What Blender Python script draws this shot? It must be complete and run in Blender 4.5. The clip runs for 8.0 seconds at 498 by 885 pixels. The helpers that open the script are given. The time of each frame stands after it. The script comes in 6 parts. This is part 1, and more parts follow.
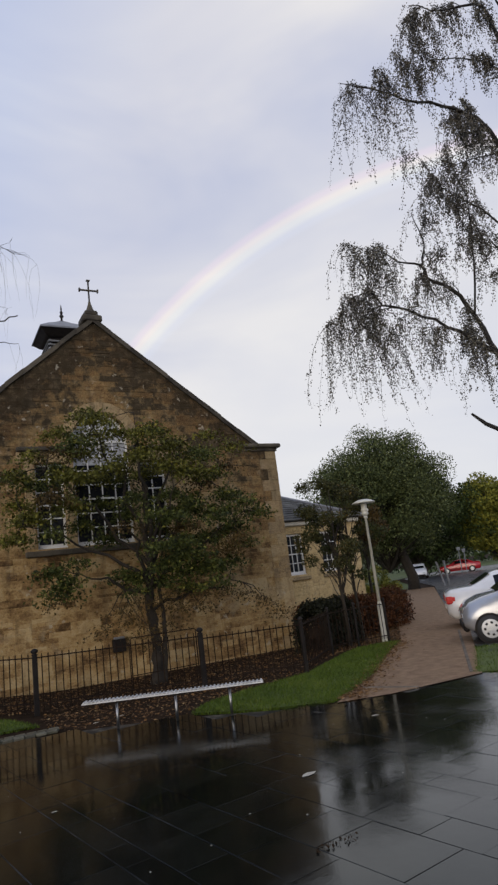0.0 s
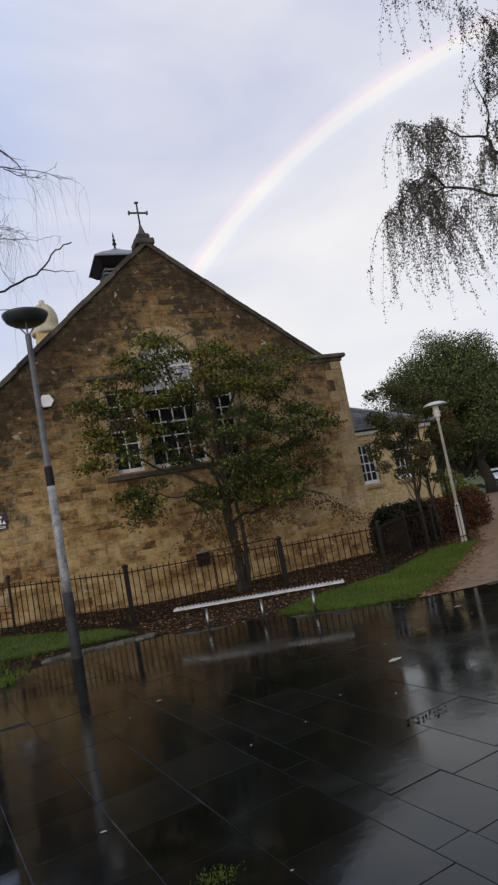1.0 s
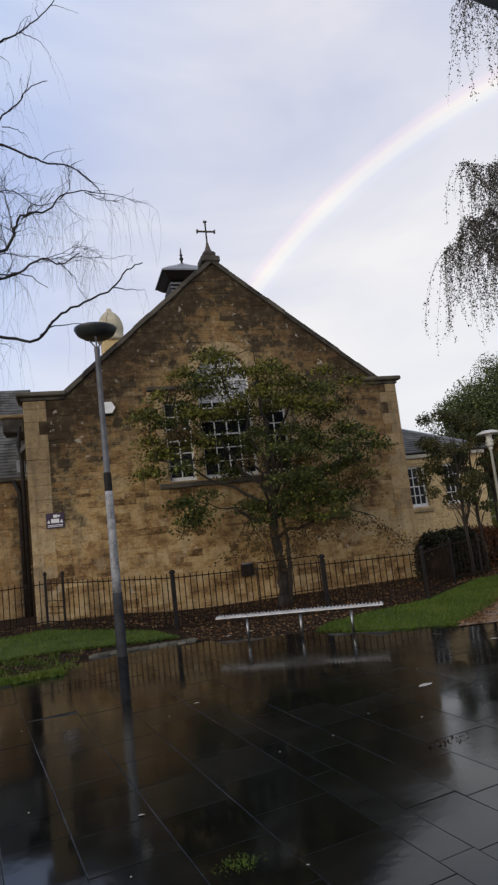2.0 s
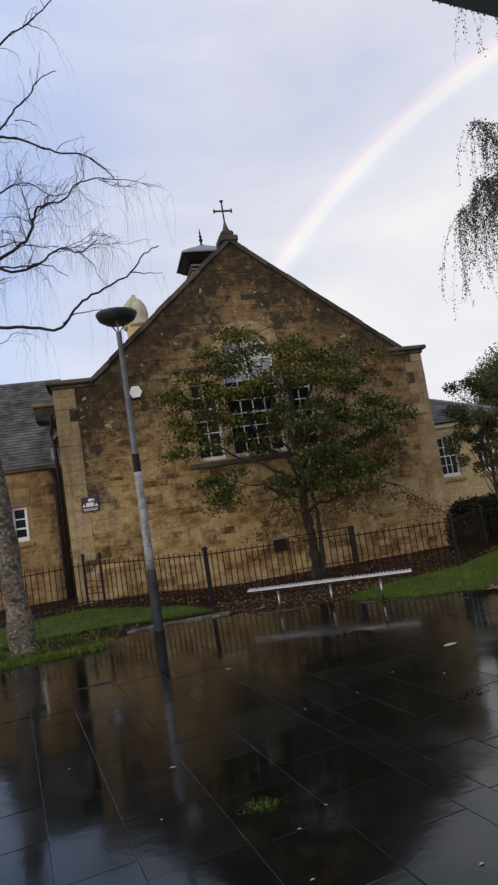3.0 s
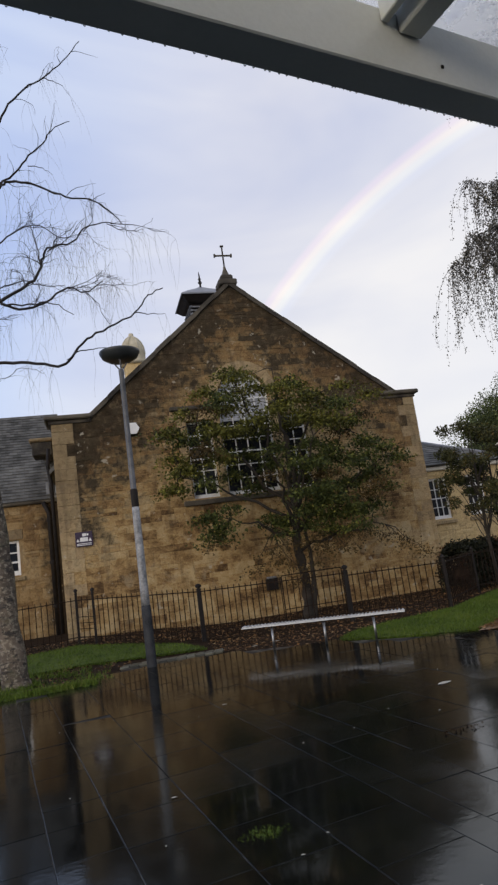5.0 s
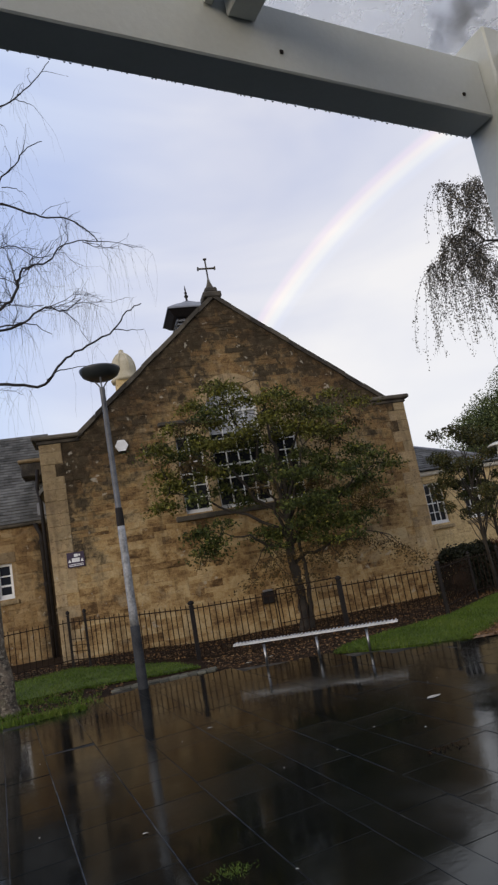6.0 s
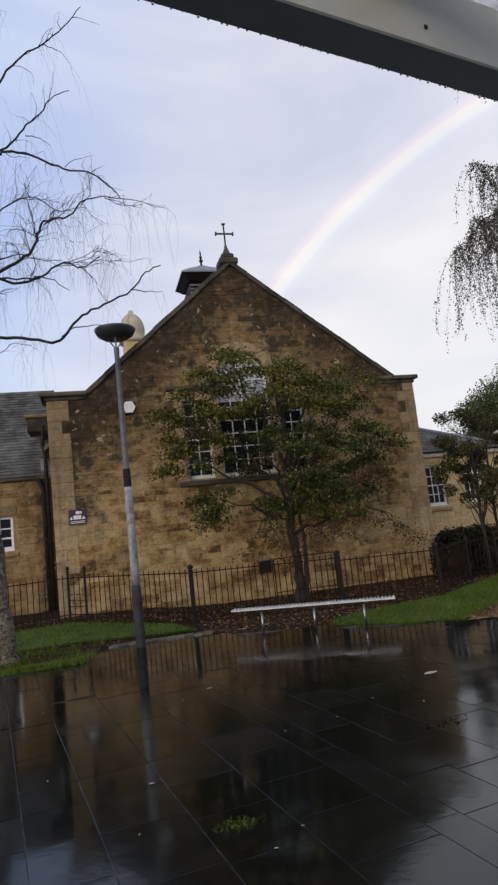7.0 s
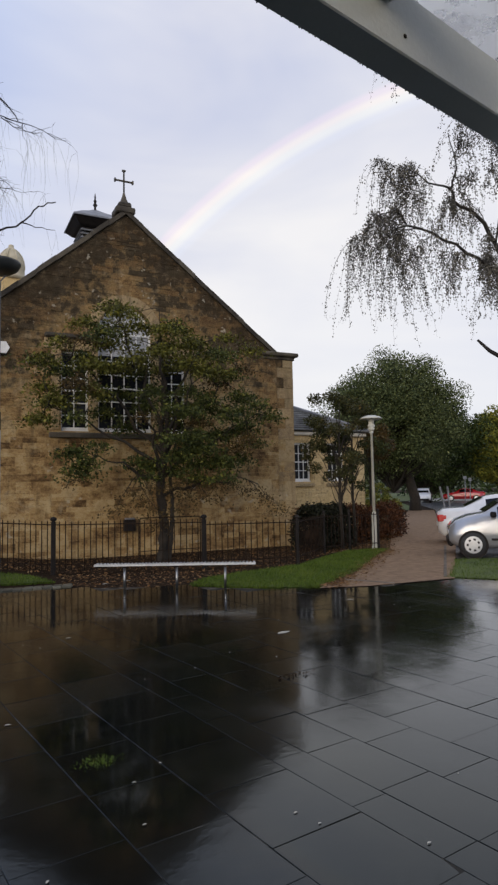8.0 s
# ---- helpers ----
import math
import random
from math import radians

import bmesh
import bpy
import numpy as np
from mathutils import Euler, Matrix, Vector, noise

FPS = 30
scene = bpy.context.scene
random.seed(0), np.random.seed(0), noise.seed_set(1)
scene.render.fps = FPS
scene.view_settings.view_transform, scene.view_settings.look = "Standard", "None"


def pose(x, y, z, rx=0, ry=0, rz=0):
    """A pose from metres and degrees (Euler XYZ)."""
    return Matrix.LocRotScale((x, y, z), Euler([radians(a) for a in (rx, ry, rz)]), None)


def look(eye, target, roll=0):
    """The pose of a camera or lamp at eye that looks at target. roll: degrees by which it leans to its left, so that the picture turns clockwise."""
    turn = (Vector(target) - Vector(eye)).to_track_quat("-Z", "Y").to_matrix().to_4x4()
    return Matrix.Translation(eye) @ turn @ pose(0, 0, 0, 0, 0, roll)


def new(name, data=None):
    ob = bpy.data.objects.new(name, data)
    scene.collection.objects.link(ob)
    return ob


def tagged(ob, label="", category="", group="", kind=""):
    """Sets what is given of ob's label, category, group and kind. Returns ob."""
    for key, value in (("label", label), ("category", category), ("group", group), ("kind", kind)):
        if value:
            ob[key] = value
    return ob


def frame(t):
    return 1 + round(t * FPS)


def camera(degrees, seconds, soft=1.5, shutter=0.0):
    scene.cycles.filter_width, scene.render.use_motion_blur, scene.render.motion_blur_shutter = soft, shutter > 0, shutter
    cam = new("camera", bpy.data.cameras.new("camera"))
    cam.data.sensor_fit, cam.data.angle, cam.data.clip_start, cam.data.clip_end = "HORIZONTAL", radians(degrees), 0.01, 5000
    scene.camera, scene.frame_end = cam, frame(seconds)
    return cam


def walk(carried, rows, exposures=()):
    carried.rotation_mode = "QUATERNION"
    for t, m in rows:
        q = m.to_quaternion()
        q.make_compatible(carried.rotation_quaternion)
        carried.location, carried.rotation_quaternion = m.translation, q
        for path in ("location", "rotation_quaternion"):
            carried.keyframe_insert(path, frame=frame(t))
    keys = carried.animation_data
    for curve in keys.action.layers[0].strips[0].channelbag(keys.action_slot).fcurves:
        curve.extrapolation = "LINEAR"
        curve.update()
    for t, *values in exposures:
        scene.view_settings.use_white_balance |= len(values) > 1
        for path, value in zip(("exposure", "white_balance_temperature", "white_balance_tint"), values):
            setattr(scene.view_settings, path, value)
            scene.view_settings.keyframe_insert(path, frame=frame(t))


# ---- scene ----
cam = camera(43.0, 8.0, soft=2.4)
PATH = [
    (0, (-4.238, 1.048, 1.906), (-3.310, 2.768, 2.331), -7.16),
    (0.5, (-4.203, 1.059, 1.851), (-3.438, 2.870, 2.217), -10.52),
    (1, (-4.248, 1.108, 1.736), (-3.529, 2.962, 1.950), -10.64),
    (1.5, (-4.321, 0.890, 1.766), (-3.590, 2.730, 2.049), -8.87),
    (2, (-4.337, 0.712, 1.809), (-3.770, 2.611, 2.080), -6.53),
    (2.2, (-4.215, 0.739, 1.703), (-3.677, 2.653, 1.918), -6.46),
    (3.3, (-4.230, 0.491, 1.688), (-3.783, 2.427, 1.915), -9.27),
    (3.5, (-4.307, 0.499, 1.721), (-3.873, 2.446, 1.870), -7.46),
    (4, (-4.473, 0.390, 1.673), (-4.040, 2.334, 1.854), -8.71),
    (4.2, (-4.434, 0.349, 1.640), (-3.930, 2.260, 1.951), -5.68),
    (5.3, (-4.366, 0.378, 1.669), (-3.865, 2.284, 2.010), -8.32),
    (5.5, (-4.241, 0.471, 1.719), (-3.816, 2.409, 1.976), -5.40),
    (6, (-4.073, 0.423, 1.673), (-3.571, 2.322, 2.048), -10.24),
    (6.5, (-4.184, 0.445, 1.696), (-3.876, 2.388, 2.058), -8.08),
    (7, (-4.281, 0.439, 1.693), (-3.783, 2.356, 1.975), -6.32),
    (7.5, (-4.364, 0.421, 1.654), (-3.587, 2.262, 1.753), -4.05),
    (8, (-4.464, 0.387, 1.645), (-3.587, 2.179, 1.795), -1.07),
]
walk(cam, [(t, look(eye, target, roll)) for t, eye, target, roll in PATH], [(0.0, -0.13), (0.7, -0.03), (1.5, 0.0), (2.2, 0.0), (8.0, 0.02)])

# ---- world, sun ----
SUN_AZ, SUN_EL = radians(228), radians(9)
SUN_DIR = Vector((math.sin(SUN_AZ) * math.cos(SUN_EL), math.cos(SUN_AZ) * math.cos(SUN_EL), math.sin(SUN_EL)))


def ramp(nt, fac, stops, mode="LINEAR"):
    r = nt.nodes.new("ShaderNodeValToRGB")
    r.color_ramp.interpolation = mode
    els = r.color_ramp.elements
    while len(els) < len(stops):
        els.new(0.5)
    for e, (p, c) in zip(els, stops):
        e.position = p
        e.color = (*c, 1) if len(c) == 3 else c
    nt.links.new(fac, r.inputs[0])
    return r.outputs[0]


def noise_tex(nt, vec, scale, detail=4.0, rough=0.55, dist=0.0):
    n = nt.nodes.new("ShaderNodeTexNoise")
    n.inputs["Scale"].default_value, n.inputs["Detail"].default_value = scale, detail
    n.inputs["Roughness"].default_value, n.inputs["Distortion"].default_value = rough, dist
    if vec:
        nt.links.new(vec, n.inputs["Vector"])
    return n.outputs["Fac"]


def fmath(nt, op, a, b=0.0, c=None):
    n = nt.nodes.new("ShaderNodeMath")
    n.operation = op
    for i, v in enumerate((a, b, c)):
        if v is None:
            continue
        if isinstance(v, (int, float)):
            n.inputs[i].default_value = v
        else:
            nt.links.new(v, n.inputs[i])
    return n.outputs[0]


def mixc(nt, fac, a, b, mode="MIX"):
    n = nt.nodes.new("ShaderNodeMix")
    n.data_type, n.blend_type = "RGBA", mode
    for sock, v in ((n.inputs[0], fac), (n.inputs[6], a), (n.inputs[7], b)):
        if isinstance(v, (int, float)):
            sock.default_value = v
        elif isinstance(v, tuple):
            sock.default_value = (*v, 1)
        else:
            nt.links.new(v, sock)
    return n.outputs[2]


world = bpy.data.worlds.new("sky")
scene.world = world
world.use_nodes = True
wt = world.node_tree
wt.nodes.clear()
w_out = wt.nodes.new("ShaderNodeOutputWorld")
w_bg = wt.nodes.new("ShaderNodeBackground")
w_co = wt.nodes.new("ShaderNodeTexCoord").outputs["Generated"]
sky = wt.nodes.new("ShaderNodeTexSky")
sky.sky_type, sky.sun_disc = "NISHITA", False
sky.sun_elevation, sky.sun_rotation = SUN_EL, SUN_AZ
sky_dim = mixc(wt, 1.0, sky.outputs[0], (0.09, 0.09, 0.09), "MULTIPLY")
# thin cloud: grey-white veils over pale blue
w_map = wt.nodes.new("ShaderNodeMapping")
w_map.inputs["Scale"].default_value = (1.0, 1.0, 2.6)
wt.links.new(w_co, w_map.inputs[0])
veil = noise_tex(wt, w_map.outputs[0], 1.7, 4, 0.5, 0.6)
cloud = ramp(wt, veil, [(0.30, (0.63, 0.675, 0.87)), (0.50, (0.81, 0.82, 0.93)), (0.68, (1.0, 0.975, 0.99))])
w_dot = wt.nodes.new("ShaderNodeVectorMath")
w_dot.operation = "DOT_PRODUCT"
w_nrm = wt.nodes.new("ShaderNodeVectorMath")
w_nrm.operation = "NORMALIZE"
wt.links.new(w_co, w_nrm.inputs[0])
wt.links.new(w_nrm.outputs[0], w_dot.inputs[0])
w_dot.inputs[1].default_value = -SUN_DIR
angle = fmath(wt, "MULTIPLY", fmath(wt, "ARCCOSINE", w_dot.outputs["Value"]), 180 / math.pi)
# inside the bow the sky is lighter, as raindrops throw light back
inside = wt.nodes.new("ShaderNodeMapRange")
inside.inputs[1].default_value, inside.inputs[2].default_value = 47.0, 33.0
wt.links.new(angle, inside.inputs[0])
cloud = mixc(wt, fmath(wt, "MULTIPLY", inside.outputs[0], 0.45), cloud, (1.02, 1.0, 1.0))
outside = wt.nodes.new("ShaderNodeMapRange")
outside.inputs[1].default_value, outside.inputs[2].default_value = 41.0, 62.0
wt.links.new(angle, outside.inputs[0])
w_sep = wt.nodes.new("ShaderNodeSeparateXYZ")
wt.links.new(w_nrm.outputs[0], w_sep.inputs[0])
west_side = wt.nodes.new("ShaderNodeMapRange")
west_side.inputs[1].default_value, west_side.inputs[2].default_value = 0.3, -0.20
wt.links.new(w_sep.outputs[0], west_side.inputs[0])
cloud = mixc(wt, fmath(wt, "MULTIPLY", fmath(wt, "MULTIPLY", outside.outputs[0], west_side.outputs[0]), 0.95), cloud, mixc(wt, 1.0, cloud, (0.60, 0.775, 1.09), "MULTIPLY"))
bow_at = wt.nodes.new("ShaderNodeMapRange")
bow_at.inputs[1].default_value, bow_at.inputs[2].default_value = 40.2, 42.9
wt.links.new(angle, bow_at.inputs[0])
bow = ramp(wt, bow_at.outputs[0], [(0.0, (0, 0, 0)), (0.22, (0.02, 0.03, 0.045)), (0.45, (0.13, 0.125, 0.06)), (0.62, (0.19, 0.125, 0.04)), (0.80, (0.11, 0.035, 0.04)), (1.0, (0, 0, 0))], "EASE")
w_col = mixc(wt, 0.86, sky_dim, cloud)
w_col = mixc(wt, 1.0, w_col, bow, "ADD")
wt.links.new(w_col, w_bg.inputs[0])
w_bg.inputs[1].default_value = 1.0
wt.links.new(w_bg.outputs[0], w_out.inputs[0])

sun = new("sun", bpy.data.lights.new("sun", "SUN"))
sun.data.energy, sun.data.angle, sun.data.color = 2.3, radians(50), (1.0, 0.84, 0.62)
sun.matrix_world = look(SUN_DIR * 60, (0, 0, 0))


# ---- materials ----
def material(name, rough=0.8, metal=0.0, spec=0.5):
    m = bpy.data.materials.new(name)
    m.use_nodes = True
    nt = m.node_tree
    b = nt.nodes["Principled BSDF"]
    b.inputs["Roughness"].default_value, b.inputs["Metallic"].default_value = rough, metal
    b.inputs["Specular IOR Level"].default_value = spec
    return m, nt, b


def place(nt, kind="Object"):
    return nt.nodes.new("ShaderNodeTexCoord").outputs[kind]


def world_pos(nt):
    return nt.nodes.new("ShaderNodeNewGeometry").outputs["Position"]


def bump(nt, b, height, strength=0.3, dist=0.01):
    n = nt.nodes.new("ShaderNodeBump")
    n.inputs["Strength"].default_value, n.inputs["Distance"].default_value = strength, dist
    nt.links.new(height, n.inputs["Height"])
    nt.links.new(n.outputs[0], b.inputs["Normal"])


def piece_random(nt):
    a = nt.nodes.new("ShaderNodeObjectInfo").outputs["Random"]
    c = nt.nodes.new("ShaderNodeNewGeometry").outputs["Random Per Island"]
    return fmath(nt, "FRACT", fmath(nt, "ADD", a, c))


def two_tone(name, c1, c2, rough=0.8, scale=3.0, fine=40.0, metal=0.0, relief=0.25, pieces=0.0, spec=0.5, rough2=None):
    """A surface that varies between two colours at a coarse and a fine scale."""
    m, nt, b = material(name, rough, metal, spec)
    co = world_pos(nt)
    coarse, grain = noise_tex(nt, co, scale, 4), noise_tex(nt, co, fine, 3)
    f = fmath(nt, "ADD", fmath(nt, "MULTIPLY", coarse, 0.7), fmath(nt, "MULTIPLY", grain, 0.3))
    if pieces:
        f = fmath(nt, "ADD", f, fmath(nt, "MULTIPLY", fmath(nt, "SUBTRACT", piece_random(nt), 0.5), pieces))
    col = ramp(nt, f, [(0.32, c1), (0.68, c2)])
    nt.links.new(col, b.inputs["Base Color"])
    if rough2 is not None:
        nt.links.new(ramp(nt, coarse, [(0.35, (rough,) * 3), (0.65, (rough2,) * 3)]), b.inputs["Roughness"])
    if relief:
        bump(nt, b, grain, relief, 0.01)
    return m


def stone_material(name, soot=1.0, pale=0.0, tone=(0.55, 0.44, 0.25), dark_at_x=None):
    """Weathered sandstone: buff and brown blocks, iron stains, run-off streaks, black soot weathering on the gable."""
    m, nt, b = material(name, 0.9, 0, 0.2)
    co = world_pos(nt)
    sep = nt.nodes.new("ShaderNodeSeparateXYZ")
    nt.links.new(co, sep.inputs[0])
    rnd = piece_random(nt)
    coarse = noise_tex(nt, co, 0.8, 6, 0.62, 0.5)
    mid = noise_tex(nt, co, 3.6, 6, 0.7, 0.3)
    fine = noise_tex(nt, co, 30, 5, 0.65)
    lay = nt.nodes.new("ShaderNodeMapping")
    lay.inputs["Scale"].default_value = (1.7, 1.7, 4.0)
    nt.links.new(co, lay.inputs[0])
    bands = noise_tex(nt, lay.outputs[0], 1.6, 5, 0.65, 0.5)
    f = fmath(nt, "ADD", fmath(nt, "MULTIPLY", coarse, 0.34), fmath(nt, "MULTIPLY", mid, 0.30))
    f = fmath(nt, "ADD", f, fmath(nt, "MULTIPLY", rnd, 0.12))
    f = fmath(nt, "ADD", f, fmath(nt, "MULTIPLY", fine, 0.16))
    f = fmath(nt, "ADD", f, fmath(nt, "MULTIPLY", bands, 0.20))
    col = ramp(nt, f, [(0.455, (0.085, 0.050, 0.022)), (0.515, (0.25, 0.155, 0.066)), (0.565, (0.37, 0.25, 0.11)), (0.64, (0.48, 0.36, 0.19))])
    patch = ramp(nt, noise_tex(nt, co, 1.5, 4, 0.55, 0.9), [(0.58, (0, 0, 0)), (0.68, (1, 1, 1))])
    col = mixc(nt, fmath(nt, "MULTIPLY", patch, 0.4), col, (0.40, 0.33, 0.21))
    if pale:
        col = mixc(nt, pale, col, tone)
    pits = ramp(nt, noise_tex(nt, co, 11, 5, 0.7, 0.3), [(0.54, (0, 0, 0)), (0.66, (1, 1, 1))])
    col = mixc(nt, fmath(nt, "MULTIPLY", pits, 0.5), col, (0.085, 0.052, 0.026))
    # run-off streaks
    runs = nt.nodes.new("ShaderNodeMapping")
    runs.inputs["Scale"].default_value = (2.6, 2.6, 0.42)
    nt.links.new(co, runs.inputs[0])
    streak = ramp(nt, noise_tex(nt, runs.outputs[0], 1.5, 5, 0.6, 0.3), [(0.52, (0, 0, 0)), (0.70, (1, 1, 1))])
    col = mixc(nt, fmath(nt, "MULTIPLY", streak, 0.5), col, (0.075, 0.055, 0.035))
    if soot:
        # soot: reaches down from the copings in uneven tongues
        x = fmath(nt, "ABSOLUTE", sep.outputs[0])
        line = fmath(nt, "SUBTRACT", 9.36, fmath(nt, "MULTIPLY", x, 0.84))
        below = fmath(nt, "SUBTRACT", line, sep.outputs[2])
        dirt = fmath(nt, "SUBTRACT", fmath(nt, "ADD", 1.95, fmath(nt, "MULTIPLY", fmath(nt, "SUBTRACT", coarse, 0.5), 5.0)), fmath(nt, "MULTIPLY", below, 0.82))
        dirt = fmath(nt, "ADD", dirt, fmath(nt, "MULTIPLY", fmath(nt, "SUBTRACT", mid, 0.5), 5.2))
        dirt = fmath(nt, "ADD", dirt, fmath(nt, "MULTIPLY", fmath(nt, "SUBTRACT", rnd, 0.5), 1.1))
        dirt = fmath(nt, "ADD", fmath(nt, "MULTIPLY", fmath(nt, "SUBTRACT", dirt, fmath(nt, "MULTIPLY", sep.outputs[0], 0.10)), 0.55), 0.20)
        dirt = ramp(nt, dirt, [(0.12, (0, 0, 0)), (0.88, (1, 1, 1))])
        crust = ramp(nt, noise_tex(nt, co, 5.5, 5, 0.7, 0.4), [(0.40, (0.011, 0.009, 0.006)), (0.56, (0.034, 0.025, 0.016)), (0.70, (0.13, 0.098, 0.06))])
        col = mixc(nt, fmath(nt, "MULTIPLY", dirt, 0.92 * soot), col, crust)
    if dark_at_x is not None:
        # near-black towards one x, fading unevenly to both sides
        far = fmath(nt, "MULTIPLY", fmath(nt, "ABSOLUTE", fmath(nt, "SUBTRACT", sep.outputs[0], dark_at_x)), 1.1)
        darkening = fmath(nt, "ADD", fmath(nt, "SUBTRACT", 0.95, far), fmath(nt, "MULTIPLY", fmath(nt, "SUBTRACT", mid, 0.5), 2.2))
        col = mixc(nt, fmath(nt, "MULTIPLY", ramp(nt, darkening, [(0.25, (0, 0, 0)), (0.75, (1, 1, 1))]), 0.85), col, (0.016, 0.012, 0.009))
    # pale lichen spots
    spots = ramp(nt, noise_tex(nt, co, 4.2, 3, 0.6, 0.2), [(0.66, (0, 0, 0)), (0.71, (1, 1, 1))])
    col = mixc(nt, fmath(nt, "MULTIPLY", spots, 0.6), col, (0.46, 0.42, 0.33))
    nt.links.new(col, b.inputs["Base Color"])
    h = fmath(nt, "ADD", fmath(nt, "MULTIPLY", mid, 0.7), fmath(nt, "ADD", fmath(nt, "MULTIPLY", fine, 0.4), fmath(nt, "MULTIPLY", bands, 0.6)))
    bump(nt, b, h, 1.0, 0.055)
    return m


STONE = stone_material("sandstone")
STONE_PLAIN = stone_material("dressed_sandstone", soot=0.45, pale=0.45, tone=(0.46, 0.37, 0.23))
STONE_WEST = stone_material("west_annex_sandstone", soot=0.0, pale=0.45, tone=(0.15, 0.095, 0.046), dark_at_x=-5.3)
STONE_SIDE = stone_material("annex_sandstone", soot=0.0, pale=0.6, tone=(0.70, 0.54, 0.28))
COPING = two_tone("coping_stone", (0.018, 0.015, 0.012), (0.11, 0.095, 0.07), 0.9, 2.4, 30, pieces=0.25)
SLATE = two_tone("slate", (0.045, 0.044, 0.040), (0.150, 0.147, 0.136), 0.8, 2.0, 50, pieces=0.18, spec=0.2)
LEAD = two_tone("lead", (0.10, 0.105, 0.115), (0.24, 0.25, 0.27), 0.5, 4, 40, spec=0.6)
WHITE_PAINT = two_tone("white_paint", (0.62, 0.62, 0.60), (0.80, 0.80, 0.78), 0.45, 5, 60, relief=0.08)
BLACK_IRON = two_tone("black_iron", (0.006, 0.005, 0.005), (0.020, 0.016, 0.014), 0.65, 6, 60, relief=0.3, spec=0.2)
BROWN_IRON = two_tone("brown_iron", (0.008, 0.006, 0.005), (0.028, 0.017, 0.011), 0.85, 6, 60, relief=0.3, spec=0.1)
GREY_BEAM = two_tone("grey_powder_coat", (0.42, 0.45, 0.445), (0.50, 0.53, 0.525), 0.4, 3, 90, relief=0.05)
SOIL = two_tone("soil", (0.012, 0.008, 0.005), (0.042, 0.025, 0.014), 1.0, 3, 35, relief=0.9, spec=0.08)
GRASS_GROUND = two_tone("grass_sward", (0.030, 0.046, 0.006), (0.095, 0.130, 0.016), 0.85, 2.2, 40, relief=0.8)
ASPHALT = two_tone("asphalt", (0.03, 0.03, 0.031), (0.07, 0.07, 0.072), 0.5, 1.2, 80, relief=0.5, rough2=0.25)
GLASS_DARK, _nt, _b = material("window_glass", 0.05)
_b.inputs["Base Color"].default_value = (0.012, 0.013, 0.015, 1)
_b.inputs["IOR"].default_value = 1.5
_b.inputs["Specular IOR Level"].default_value = 0.12


def wet_slab_material():
    """Dark riven slabs under a film of rainwater."""
    m, nt, b = material("wet_slab", 0.1, 0, 0.5)
    co = world_pos(nt)
    rnd = piece_random(nt)
    coarse, mid, fine = noise_tex(nt, co, 0.55, 4, 0.55, 0.3), noise_tex(nt, co, 5, 4), noise_tex(nt, co, 45, 4, 0.6)
    f = fmath(nt, "ADD", fmath(nt, "MULTIPLY", mid, 0.55), fmath(nt, "MULTIPLY", fine, 0.25))
    f = fmath(nt, "ADD", f, fmath(nt, "MULTIPLY", rnd, 0.22))
    nt.links.new(ramp(nt, f, [(0.3, (0.003, 0.0034, 0.003)), (0.55, (0.006, 0.0065, 0.0058)), (0.8, (0.013, 0.0138, 0.012))]), b.inputs["Base Color"])
    wet = fmath(nt, "ADD", coarse, fmath(nt, "MULTIPLY", fmath(nt, "SUBTRACT", rnd, 0.5), 0.10))
    nt.links.new(ramp(nt, wet, [(0.38, (0.055,) * 3), (0.52, (0.11,) * 3), (0.66, (0.21,) * 3)]), b.inputs["Roughness"])
    b.inputs["IOR"].default_value = 1.40
    b.inputs["Specular Tint"].default_value = (0.76, 0.95, 1.0, 1)
    dry = ramp(nt, fmath(nt, "ADD", wet, fmath(nt, "MULTIPLY", fmath(nt, "SUBTRACT", mid, 0.5), 0.35)), [(0.42, (0.05,) * 3), (0.55, (0.45,) * 3), (0.68, (1.0,) * 3)])
    ripple = noise_tex(nt, co, 14, 3, 0.5)
    h = fmath(nt, "MULTIPLY", fmath(nt, "ADD", ripple, fmath(nt, "MULTIPLY", fine, 0.25)), dry)
    bump(nt, b, h, 0.30, 0.004)
    return m


WET_SLAB = wet_slab_material()


def joint_material():
    """Sandy joints, paler where the water has drained."""
    m, nt, b = material("sandy_joint", 0.6, 0, 0.15)
    co = world_pos(nt)
    f = fmath(nt, "ADD", fmath(nt, "MULTIPLY", noise_tex(nt, co, 0.9, 4, 0.55, 0.3), 0.55), fmath(nt, "MULTIPLY", noise_tex(nt, co, 5.0, 4), 0.45))
    nt.links.new(ramp(nt, f, [(0.42, (0.006, 0.006, 0.005)), (0.52, (0.035, 0.031, 0.025)), (0.62, (0.14, 0.125, 0.10))]), b.inputs["Base Color"])
    return m


JOINT = joint_material()
RED_PATH = two_tone("wet_red_path", (0.16, 0.10, 0.060), (0.29, 0.195, 0.12), 0.9, 5.0, 40, spec=0.12, relief=0.5)


# ---- building blocks ----
def root_of(ob):
    while ob.parent:
        ob = ob.parent
    return ob


def thing(name, at=(0, 0, 0), label="", category="", group="", kind=""):
    ob = new(name)
    ob.location = at
    ob.empty_display_size = 0.1
    return tagged(ob, label, category, group, kind)


def smooth(me, on=True):
    me.polygons.foreach_set("use_smooth", [on] * len(me.polygons))


